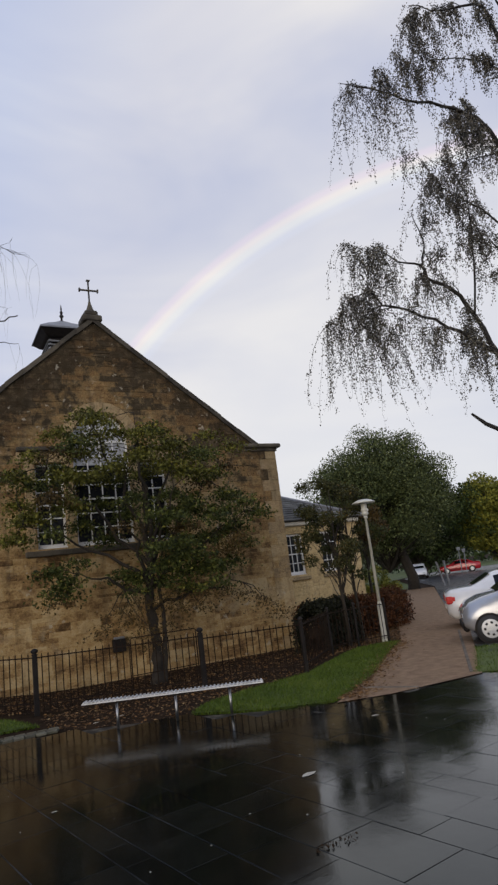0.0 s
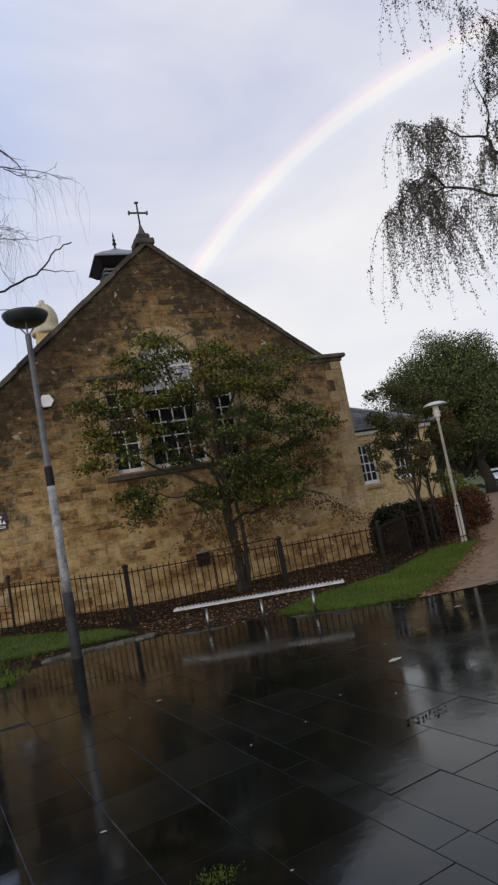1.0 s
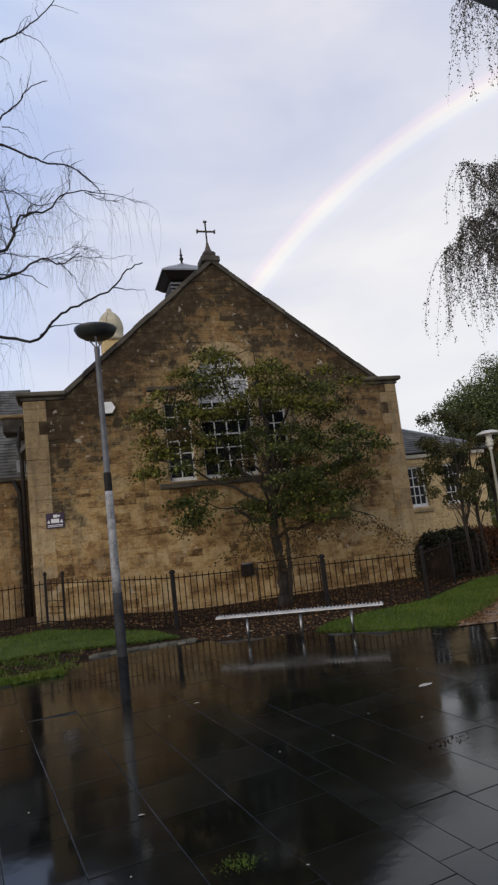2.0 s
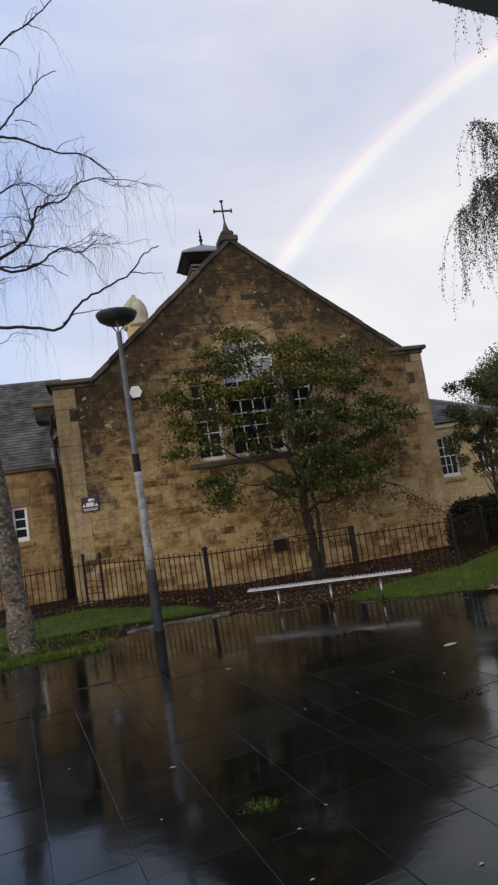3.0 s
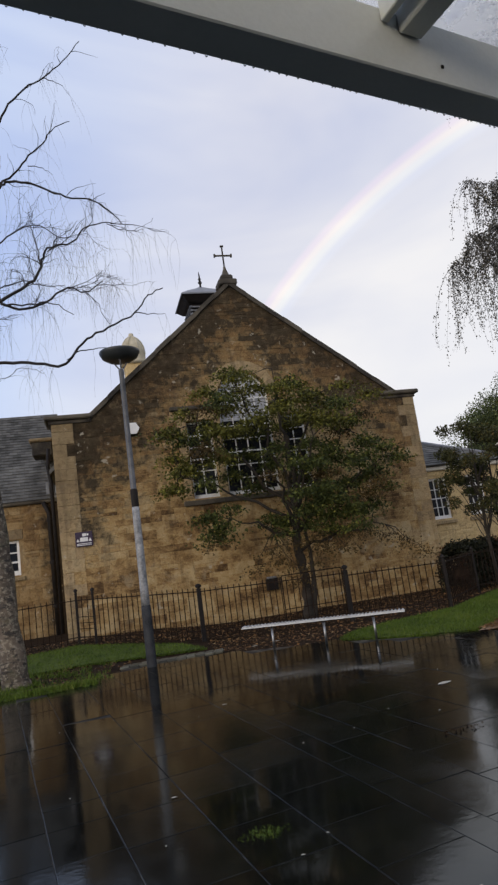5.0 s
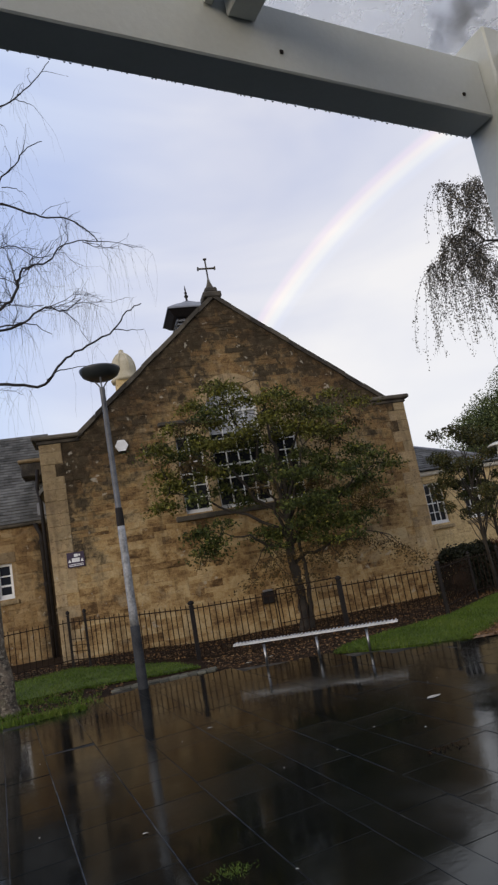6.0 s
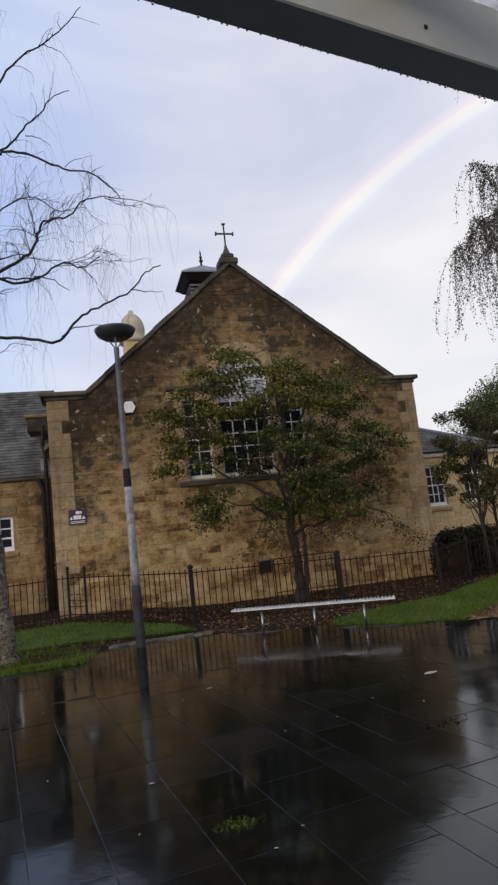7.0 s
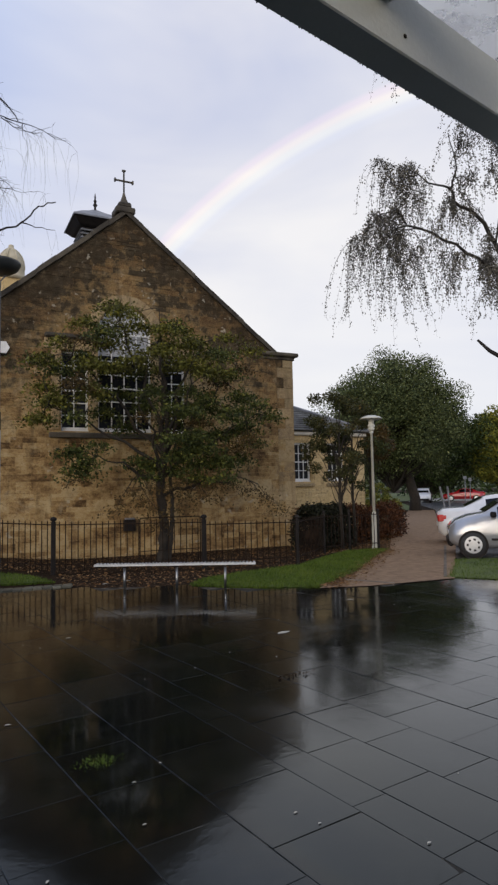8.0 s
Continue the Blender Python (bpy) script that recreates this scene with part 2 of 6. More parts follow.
def part(name, bm, mat, parent=None, label="", soft=False):
    """Links a bmesh, given in world places, as one mesh under a thing or part."""
    me = bpy.data.meshes.new(name)
    if parent is not None:
        bmesh.ops.translate(bm, verts=bm.verts, vec=-Vector(root_of(parent).location))
    bm.to_mesh(me)
    bm.free()
    me.materials.append(mat)
    smooth(me, soft)
    ob = new(name, me)
    ob.parent = parent
    if label:
        ob["label"] = label
    return ob


def part_data(name, verts, faces, mat, parent=None, label="", soft=False):
    me = bpy.data.meshes.new(name)
    o = np.array(root_of(parent).location) if parent is not None else np.zeros(3)
    me.from_pydata((np.asarray(verts, float) - o).tolist(), [], faces)
    me.materials.append(mat)
    smooth(me, soft)
    ob = new(name, me)
    ob.parent = parent
    if label:
        ob["label"] = label
    return ob


def box(bm, lo, hi, m=None, bevel=0.0):
    lo, hi = Vector(lo), Vector(hi)
    r = bmesh.ops.create_cube(bm, size=1)
    vs = r["verts"]
    for v in vs:
        v.co = Vector((lo[i] + (v.co[i] + 0.5) * (hi[i] - lo[i]) for i in range(3)))
    if bevel:
        es = list({e for v in vs for e in v.link_edges})
        vs = list({v for f in bmesh.ops.bevel(bm, geom=es, offset=bevel, segments=1, affect="EDGES", profile=0.5)["faces"] for v in f.verts} | {v for v in vs if v.is_valid})
    if m is not None:
        bmesh.ops.transform(bm, matrix=m, verts=vs)
    return bm


def boxed(lo, hi, m=None, bevel=0.0):
    return box(bmesh.new(), lo, hi, m, bevel)


def tube(bm, pts, radii, n=8, caps=True):
    """A round limb along points with a radius at each."""
    pts = [Vector(p) for p in pts]
    if isinstance(radii, (int, float)):
        radii = [radii] * len(pts)
    rings, side = [], None
    for i, p in enumerate(pts):
        d = (pts[min(i + 1, len(pts) - 1)] - pts[max(i - 1, 0)]).normalized()
        if side is None:
            side = d.orthogonal().normalized()
        side = (side - d * side.dot(d)).normalized()
        up = d.cross(side)
        rings.append([bm.verts.new(p + radii[i] * (math.cos(a) * side + math.sin(a) * up)) for a in (2 * math.pi * k / n for k in range(n))])
    for a, b in zip(rings, rings[1:]):
        for k in range(n):
            bm.faces.new((a[k], a[(k + 1) % n], b[(k + 1) % n], b[k]))
    if caps:
        bm.faces.new(rings[0][::-1])
        bm.faces.new(rings[-1])
    return bm


def lathe(bm, profile, at=(0, 0, 0), n=20, m=None):
    """Turns a profile of (radius, height) round the vertical axis."""
    at, rings = Vector(at), []
    for r, z in profile:
        rings.append([bm.verts.new(at + Vector((max(r, 1e-4) * math.cos(2 * math.pi * k / n), max(r, 1e-4) * math.sin(2 * math.pi * k / n), z))) for k in range(n)])
    for a, b in zip(rings, rings[1:]):
        for k in range(n):
            bm.faces.new((a[k], a[(k + 1) % n], b[(k + 1) % n], b[k]))
    bm.faces.new(rings[0][::-1])
    bm.faces.new(rings[-1])
    if m is not None:
        bmesh.ops.transform(bm, matrix=m, verts=[v for r in rings for v in r])
    return bm


def prism(bm, outline, y0, y1):
    """An outline in x and z, thick from y0 to y1."""
    a = [bm.verts.new((x, y0, z)) for x, z in outline]
    b = [bm.verts.new((x, y1, z)) for x, z in outline]
    bm.faces.new(a)
    bm.faces.new(b[::-1])
    for i in range(len(a)):
        j = (i + 1) % len(a)
        bm.faces.new((a[j], a[i], b[i], b[j]))
    bmesh.ops.recalc_face_normals(bm, faces=bm.faces)
    return bm


def step(v):
    v = min(max(v, 0.0), 1.0)
    return v * v * (3 - 2 * v)


def gz(x, y):
    """Height of the ground: the plaza is level, the bank before the west end of the hall rises."""
    return 0.18 * step((y - 12.5) / 4.0) * step((-1.2 - x) / 2.6)


def draped(name, outline, mat, dz, cell=0.6, parent=None, rough=0.0):
    """A patch of ground with the given outline, laid over the terrain."""
    bm = bmesh.new()
    bm.faces.new([bm.verts.new((x, y, 0)) for x, y in outline])
    xs, ys = [p[0] for p in outline], [p[1] for p in outline]
    for lo, hi, axis in ((min(xs), max(xs), 0), (min(ys), max(ys), 1)):
        n = max(1, min(60, int((hi - lo) / cell)))
        for i in range(1, n):
            c, no = Vector((0, 0, 0)), Vector((0, 0, 0))
            c[axis], no[axis] = lo + (hi - lo) * i / n, 1
            bmesh.ops.bisect_plane(bm, geom=bm.verts[:] + bm.edges[:] + bm.faces[:], plane_co=c, plane_no=no)
    for v in bm.verts:
        v.co.z = gz(v.co.x, v.co.y) + dz + rough * (noise.noise(v.co * 1.3) + 0.5 * noise.noise(v.co * 4.1))
    bmesh.ops.recalc_face_normals(bm, faces=bm.faces)
    return part(name, bm, mat, parent, soft=True)


# ---- ground ----
def build_ground():
    bm = bmesh.new()
    xs = [-2500, -600, -150, -60] + [-30 + 1.0 * i for i in range(0, 46)] + [20, 30, 45, 60, 90, 150, 600, 2500]
    ys = [-2500, -600, -150, -40, -12, 0] + [6 + 1.0 * i for i in range(0, 15)] + [24, 30, 40, 60, 90, 150, 600, 2500]
    grid = [[bm.verts.new((x, y, gz(x, y) - 0.035)) for x in xs] for y in ys]
    for j in range(len(ys) - 1):
        for i in range(len(xs) - 1):
            bm.faces.new((grid[j][i], grid[j][i + 1], grid[j + 1][i + 1], grid[j + 1][i]))
    tagged(part("ground", bm, SOIL, soft=True), "dark damp soil ground under lawns and beds", "ground", kind="structure")


build_ground()
PLAZA = [(-16, -9), (16, -9), (16, 7.0), (9.0, 7.85), (4.4, 8.5), (3.75, 9.15), (2.0, 9.17), (1.2, 9.4), (0.5, 9.85), (-0.6, 10.8), (-1.5, 11.35), (-2.45, 11.75), (-3.5, 11.95), (-4.1, 12.0), (-4.3, 11.2), (-4.9, 10.9), (-6.8, 10.95), (-16, 10.8)]
plaza_bed = tagged(draped("plaza_bed", PLAZA, JOINT, -0.0035, 3.0), "sandy bedding and joints of the wet plaza paving", "paving", kind="structure")
draped_lawns = [
    ([(-30, 10.7), (-6.8, 10.85), (-5.0, 10.83), (-5.1, 11.12), (-6.8, 11.2), (-30, 11.25)], 0.012, "ragged grass verge along the plaza edge"),
    ([(-30, 13.0), (-6.8, 13.1), (-5.6, 13.2), (-4.8, 13.25), (-4.1, 13.1), (-3.2, 12.85), (-2.55, 12.75), (-2.9, 13.8), (-4.5, 15.1), (-4.9, 15.5), (-6.7, 15.0), (-30, 15.0)], 0.01, "wet green lawn along a railed stone hall"),
    ([(-0.45, 11.0), (0.0, 10.42), (0.55, 9.95), (1.25, 9.62), (1.7, 9.85), (2.9, 10.8), (5.1, 13.0), (6.25, 14.0), (6.1, 14.3), (5.1, 14.25), (4.0, 13.45), (2.5, 12.3), (1.0, 11.95), (0.0, 11.5)], 0.012, "bright green grass wedge beside the footpath"),
    ([(3.85, 9.2), (4.4, 8.48), (9.0, 7.8), (16, 7.0), (17, 8.8), (7.0, 10.6), (6.0, 11.25)], 0.012, "grass strip between plaza and car park"),
]
LAWNS = [tagged(draped("lawn", o, GRASS_GROUND, dz, 0.5, rough=0.008), lab, "lawn", kind="structure") for o, dz, lab in draped_lawns]
path = tagged(draped("footpath", [(1.2, 9.42), (2.0, 9.15), (3.8, 9.05), (5.95, 11.25), (8.35, 13.72), (13.7, 20.1), (26.5, 34.5), (25.5, 36), (12, 21), (6.3, 14.0), (5.12, 12.95), (2.92, 10.75), (1.72, 9.8)], RED_PATH, 0.012, 1.2), "wet red-brown footpath leading past parked cars", "path", kind="structure")
car_park = tagged(draped("car_park", [(6.05, 11.3), (7.1, 10.7), (60, 2), (90, 40), (60, 70), (44, 58), (27.5, 35.5), (13.7, 20.2), (8.25, 13.75)], ASPHALT, -0.015, 6.0), "wet grey asphalt car park with parked cars", "car park", kind="structure")
far_grass = tagged(draped("far_verge", [(27.7, 37.5), (43, 58.5), (60, 71), (90, 41), (140, 60), (110, 140), (20, 120), (13, 60), (12.2, 22.5), (25, 36.5)], GRASS_GROUND, -0.015, 8.0), "distant grass verge under dark trees", "lawn", kind="structure")


# ---- the stone hall ----
FY = 17.0
HALF, SHOULDER, APEX, KNEE = 5.2, 5.57, 9.27, 5.70
COPE = 0.15
hall = thing("stone_hall", (0, FY, 0), "buff sandstone gabled hall, soot-stained, with a cross on top", "building")


def inner(s):
    """How far the slope reaches from the ridge: the eastern one runs out further."""
    return 4.56 if s > 0 else 4.16


def slope(x):
    """Height of the gable's edge at x."""
    return APEX - (APEX - KNEE) * abs(x) / inner(x)


OPENINGS = [(-1.70, -0.98, 3.25, 5.37), (1.00, 1.72, 3.25, 5.37), (-0.74, 0.74, 3.25, 5.97)]
ARCH_R, ARCH_Z = 0.74, 5.97


def wall_with_openings(bm, outline_top, x0, x1, z0, holes, y0, y1, cuts=()):
    """A wall cut into upright strips, so that openings go right through it."""
    edges = sorted({x0, x1, *cuts, *(h[0] for h in holes), *(h[1] for h in holes)})
    for a, b in zip(edges, edges[1:]):
        spans, low = [], z0
        for h in sorted((h for h in holes if h[0] <= a + 1e-6 and h[1] >= b - 1e-6), key=lambda h: h[2]):
            spans.append((low, h[2], None))
            low = h[3]
        spans.append((low, None, None))
        for lo, hi, _ in spans:
            ta, tb = (hi, hi) if hi is not None else (outline_top(a), outline_top(b))
            q = [(a, lo), (b, lo), (b, tb), (a, ta)]
            vs0 = [bm.verts.new((x, y0, z)) for x, z in q]
            vs1 = [bm.verts.new((x, y1, z)) for x, z in q]
            bm.faces.new(vs0)
            bm.faces.new(vs1[::-1])
            for i in range(4):
                j = (i + 1) % 4
                bm.faces.new((vs0[j], vs0[i], vs1[i], vs1[j]))
    bmesh.ops.recalc_face_normals(bm, faces=bm.faces)
    bmesh.ops.remove_doubles(bm, verts=bm.verts, dist=1e-4)
    return bm


def arch_strips(n=10):
    """The arched head of the middle light as stacked openings, a strip at a time."""
    out = []
    for i in range(n):
        a, b = -ARCH_R + 2 * ARCH_R * i / n, -ARCH_R + 2 * ARCH_R * (i + 1) / n
        mid = (a + b) / 2
        out.append((a, b, 3.25, ARCH_Z + math.sqrt(max(ARCH_R**2 - mid**2, 0))))
    return out


def front_top(x):
    return SHOULDER if abs(x) >= inner(x) - 1e-6 else slope(x)


holes = OPENINGS[:2] + arch_strips()
bm = wall_with_openings(bmesh.new(), front_top, -HALF + 0.04, HALF - 0.04, -0.1, holes, FY + 0.003, FY + 0.5, (-inner(-1) + 1e-4, inner(1) - 1e-4, 0.0))
part("front_wall", bm, STONE, hall)
for s, nm in ((-1, "side_wall"), (1, "side_wall")):
    part(nm, boxed((min(s * HALF, s * (HALF - 0.5)), FY + 0.52, -0.1), (max(s * HALF, s * (HALF - 0.5)), FY + 16, SHOULDER - 0.1)), STONE_SIDE, hall)
part("back_wall", prism(bmesh.new(), [(-HALF + 0.5, -0.1), (HALF - 0.5, -0.1), (HALF - 0.5, 5.2), (0, 9.0), (-HALF + 0.5, 5.2)], FY + 15.4, FY + 15.9), STONE_SIDE, hall)
for s in (-1, 1):
    ru = bmesh.new()
    prism(ru, [(0, APEX - 0.20), (s * (HALF + 0.15), APEX - 0.20 - (APEX - KNEE) / inner(s) * (HALF + 0.15)), (s * (HALF + 0.15), APEX - 0.32 - (APEX - KNEE) / inner(s) * (HALF + 0.15)), (0, APEX - 0.32)], FY + 0.45, FY + 16.2)
    part("roof_slope", ru, SLATE, hall, "grey slate roof slope")
# skew copings down both slopes, in stones
for s in (-1, 1):
    n = 9
    for i in range(n):
        x0, x1 = inner(s) * i / n + 0.004, inner(s) * (i + 1) / n - 0.004
        if i == n - 1:
            x1 += 0.1
        dz = 0.012 * math.sin(i * 2.3 + s)
        cb = bmesh.new()
        prism(cb, [(s * x0, slope(s * x0) + dz), (s * x1, slope(s * x1) + dz), (s * x1, slope(s * x1) + COPE + dz), (s * x0, slope(s * x0) + COPE + dz)], FY - 0.07, FY + 0.55)
        part("coping_stone", cb, COPING, hall)
    # kneeler cap: flat cornice over the shoulder
    lo, hi = sorted((s * 4.18, s * (HALF + 0.05)))
    part("kneeler", boxed((lo, FY - 0.04, SHOULDER + 0.002), (hi, FY + 0.9, SHOULDER + 0.10), bevel=0.015), COPING, hall)
    lo, hi = sorted((s * 4.15, s * (HALF + 0.16)))
    part("kneeler_cap", boxed((lo, FY - 0.13, SHOULDER + 0.102), (hi, FY + 1.0, SHOULDER + 0.22), bevel=0.03), COPING, hall, "dark projecting cornice cap")
# apex block and cross
cb = bmesh.new()
box(cb, (-0.27, FY - 0.10, APEX + 0.02), (0.27, FY + 0.45, APEX + 0.20), bevel=0.03)
box(cb, (-0.18, FY - 0.04, APEX + 0.20), (0.18, FY + 0.34, APEX + 0.36), bevel=0.04)
lathe(cb, [(0.13, 0), (0.09, 0.1), (0.05, 0.22), (0.035, 0.30)], (0, FY + 0.12, APEX + 0.35), 10)
part("apex_stone", cb, COPING, hall)
cross = bmesh.new()
CZ = APEX + 0.52
box(cross, (-0.02, FY + 0.10, CZ), (0.02, FY + 0.14, CZ + 0.78), bevel=0.006)
box(cross, (-0.25, FY + 0.092, CZ + 0.465), (0.25, FY + 0.148, CZ + 0.505), bevel=0.008)
for x in (-0.25, 0.25):
    box(cross, (x - 0.02, FY + 0.08, CZ + 0.435), (x + 0.02, FY + 0.16, CZ + 0.535), bevel=0.006)
box(cross, (-0.05, FY + 0.08, CZ + 0.765), (0.05, FY + 0.16, CZ + 0.80), bevel=0.006)
part("cross", cross, COPING, hall, "weathered cross finial")


# windows of the front: white painted bars before dark glass
def sash(parent, x0, x1, z0, z1, y, cols, rows, bar=0.028, frame_w=0.055, sill=True):
    w = part("window", boxed((x0 + 0.004, y + 0.05, z0 + 0.004), (x1 - 0.004, y + 0.062, z1 - 0.004)), GLASS_DARK, parent, "dark glazed window with white bars")
    fb = bmesh.new()
    for a, b in (((x0, z0), (x0 + frame_w, z1)), ((x1 - frame_w, z0), (x1, z1)), ((x0 + frame_w, z1 - frame_w), (x1 - frame_w, z1)), ((x0 + frame_w, z0), (x1 - frame_w, z0 + frame_w * 1.3))):
        box(fb, (a[0], y, a[1]), (b[0], y + 0.045, b[1]), bevel=0.006)
    part("window_frame", fb, WHITE_PAINT, w)
    gb = bmesh.new()
    for i in range(1, cols):
        x = x0 + frame_w + (x1 - x0 - 2 * frame_w) * i / cols
        box(gb, (x - bar / 2, y + 0.008, z0 + frame_w), (x + bar / 2, y + 0.04, z1 - frame_w))
    for j in range(1, rows):
        z = z0 + frame_w + (z1 - z0 - 2 * frame_w) * j / rows
        t = bar * (1.0 if j != rows // 2 else 1.5)
        if cols == 1:
            part("glazing_bar", boxed((x0 + frame_w, y + 0.005, z - t / 2), (x1 - frame_w, y + 0.043, z + t / 2)), WHITE_PAINT, w)
        else:
            box(gb, (x0 + frame_w, y + 0.005, z - t / 2), (x1 - frame_w, y + 0.043, z + t / 2))
    if cols > 1:
        part("glazing_bar", gb, WHITE_PAINT, w)
    if sill:
        part("window_sill", boxed((x0 - 0.02, y - 0.06, z0 - 0.07), (x1 + 0.02, y + 0.05, z0 - 0.002), bevel=0.012), WHITE_PAINT, w, "white sill")
    return w


sash(hall, -1.70, -0.98, 3.29, 5.37, FY + 0.16, 2, 6)
sash(hall, 1.00, 1.72, 3.29, 5.37, FY + 0.16, 2, 6)
sash(hall, -0.74, 0.74, 3.29, 5.97, FY + 0.16, 4, 7)
# pale base colour paints the bright sky mirrored in the upper glass
SKY_PANE = two_tone("sky_pane_glass", (0.24, 0.25, 0.26), (0.52, 0.53, 0.54), 0.2, 6, 50, relief=0)
part("upper_pane", boxed((-0.68, FY + 0.2045, 5.33), (0.68, FY + 0.2085, 5.91)), SKY_PANE, hall, "pale upper panes with the sky's reflection put into their colour")
fan = bmesh.new()
ring = [(0.735 * math.cos(a), ARCH_Z + 0.735 * math.sin(a)) for a in (math.pi * k / 24 for k in range(25))]
prism(fan, ring, FY + 0.215, FY + 0.225)
fan_w = part("fanlight", fan, SKY_PANE, hall, "arched fanlight with sky reflection in its pale colour and radiating white bars")
fb = bmesh.new()
for k in range(24):
    a, b = math.pi * k / 24, math.pi * (k + 1) / 24
    prism(fb, [(0.735 * math.cos(a), ARCH_Z + 0.735 * math.sin(a)), (0.735 * math.cos(b), ARCH_Z + 0.735 * math.sin(b)), (0.67 * math.cos(b), ARCH_Z + 0.67 * math.sin(b)), (0.67 * math.cos(a), ARCH_Z + 0.67 * math.sin(a))], FY + 0.165, FY + 0.21)
    prism(fb, [(0.36 * math.cos(a), ARCH_Z + 0.36 * math.sin(a)), (0.36 * math.cos(b), ARCH_Z + 0.36 * math.sin(b)), (0.33 * math.cos(b), ARCH_Z + 0.33 * math.sin(b)), (0.33 * math.cos(a), ARCH_Z + 0.33 * math.sin(a))], FY + 0.168, FY + 0.20)
for a in (math.pi * k / 6 for k in range(1, 6)):
    tube(fb, [(0.34 * math.cos(a), FY + 0.185, ARCH_Z + 0.34 * math.sin(a)), (0.70 * math.cos(a), FY + 0.185, ARCH_Z + 0.70 * math.sin(a))], 0.013, 6)
part("fan_bar", fb, WHITE_PAINT, fan_w)
# moulded arch over the middle light, mullions, cornices and sill course
n = 13
for k in range(n):
    a, b = math.pi * (k + 0.02) / n, math.pi * (k + 0.98) / n
    q = [(0.75 * math.cos(a), ARCH_Z + 0.75 * math.sin(a)), (1.02 * math.cos(a), ARCH_Z + 1.02 * math.sin(a)), (1.02 * math.cos(b), ARCH_Z + 1.02 * math.sin(b)), (0.75 * math.cos(b), ARCH_Z + 0.75 * math.sin(b))]
    part("voussoir", prism(bmesh.new(), q, FY - 0.035, FY + 0.10), STONE_PLAIN, hall)
for s in (-1, 1):
    lo, hi = sorted((s * 0.745, s * 0.975))
    part("mullion", boxed((lo, FY - 0.02, 3.27), (hi, FY + 0.25, 5.52), bevel=0.02), STONE_PLAIN, hall)
    lo, hi = sorted((s * 1.725, s * 1.95))
    part("window_jamb", boxed((lo, FY - 0.02, 3.27), (hi, FY + 0.10, 5.52), bevel=0.02), STONE_PLAIN, hall)
    lo, hi = sorted((s * 0.76, s * 2.12))
    part("lintel", boxed((lo, FY - 0.03, 5.38), (hi, FY + 0.10, 5.66), bevel=0.015), STONE_PLAIN, hall)
    part("cornice", boxed((lo, FY - 0.12, 5.665), (hi, FY + 0.08, 5.78), bevel=0.03), COPING, hall)
part("sill_course", boxed((-2.0, FY - 0.07, 3.07), (2.0, FY + 0.20, 3.21), bevel=0.02), COPING, hall)

# louvred ventilator on the ridge
VX, VY, VZ = 0.0, 20.75, 8.60
cup = part("louvre_box", boxed((-0.50, VY - 0.50, VZ), (0.50, VY + 0.50, VZ + 1.56)), BLACK_IRON, hall, "dark louvred ridge ventilator")
for i in range(10):
    z = VZ + 0.30 + i * 0.125
    lb = bmesh.new()
    for sx, sy in ((-1, 0), (1, 0), (0, -1), (0, 1)):
        m = Matrix.Translation((VX + sx * 0.55, VY + sy * 0.55, z)) @ Matrix.Rotation(math.atan2(sy, sx), 4, "Z") @ Matrix.Rotation(radians(40), 4, "Y")
        box(lb, (-0.06, -0.57, -0.012), (0.06, 0.57, 0.012), m)
    part("louvre", lb, LEAD, cup)


def squared(bm, levels):
    """A four-sided hollow-less body from (half width, height) levels round the ventilator's axis."""
    rings = [[bm.verts.new((VX + sx * h, VY + sy * h, z)) for sx, sy in ((-1, -1), (1, -1), (1, 1), (-1, 1))] for h, z in levels]
    bm.faces.new(rings[0][::-1])
    for a, b in zip(rings, rings[1:]):
        for k in range(4):
            bm.faces.new((a[k], a[(k + 1) % 4], b[(k + 1) % 4], b[k]))
    bm.faces.new(rings[-1])
    return bm


part("vent_eave", squared(bmesh.new(), [(0.57, VZ + 1.54), (0.64, VZ + 1.58), (0.79, VZ + 1.73), (0.83, VZ + 1.76)]), BLACK_IRON, hall, "dark flared eave")
part("vent_roof", squared(bmesh.new(), [(0.86, VZ + 1.762), (0.85, VZ + 1.81), (0.52, VZ + 2.05), (0.26, VZ + 2.20), (0.04, VZ + 2.36)]), LEAD, hall, "shallow lead pyramid roof")
part("vent_finial", lathe(bmesh.new(), [(0.05, 0), (0.03, 0.12), (0.075, 0.20), (0.03, 0.27), (0.055, 0.33), (0.02, 0.40), (0.03, 0.46), (0.004, 0.62)], (VX, VY, VZ + 2.33), 10), BLACK_IRON, hall, soft=True)
part("ridge_finial", lathe(bmesh.new(), [(0.06, 0), (0.03, 0.15), (0.08, 0.25), (0.03, 0.34), (0.05, 0.42), (0.004, 0.65)], (-0.72, 27.5, 10.75), 10), BLACK_IRON, hall, soft=True)
for s in (-1, 1):
    lo, hi = sorted((s * (HALF + 0.02), s * (HALF + 0.42)))
    part("gutter_end", boxed((lo, FY + 1.5, 5.22), (hi, FY + 15.8, 5.46), bevel=0.05), COPING, hall)
part("downpipe", tube(bmesh.new(), [(-5.34, FY + 0.75, 5.1), (-5.40, FY + 0.72, 4.6), (-5.34, FY + 0.70, 4.2), (-5.34, FY + 0.70, 0.3)], 0.05, 8), BLACK_IRON, hall, soft=True)

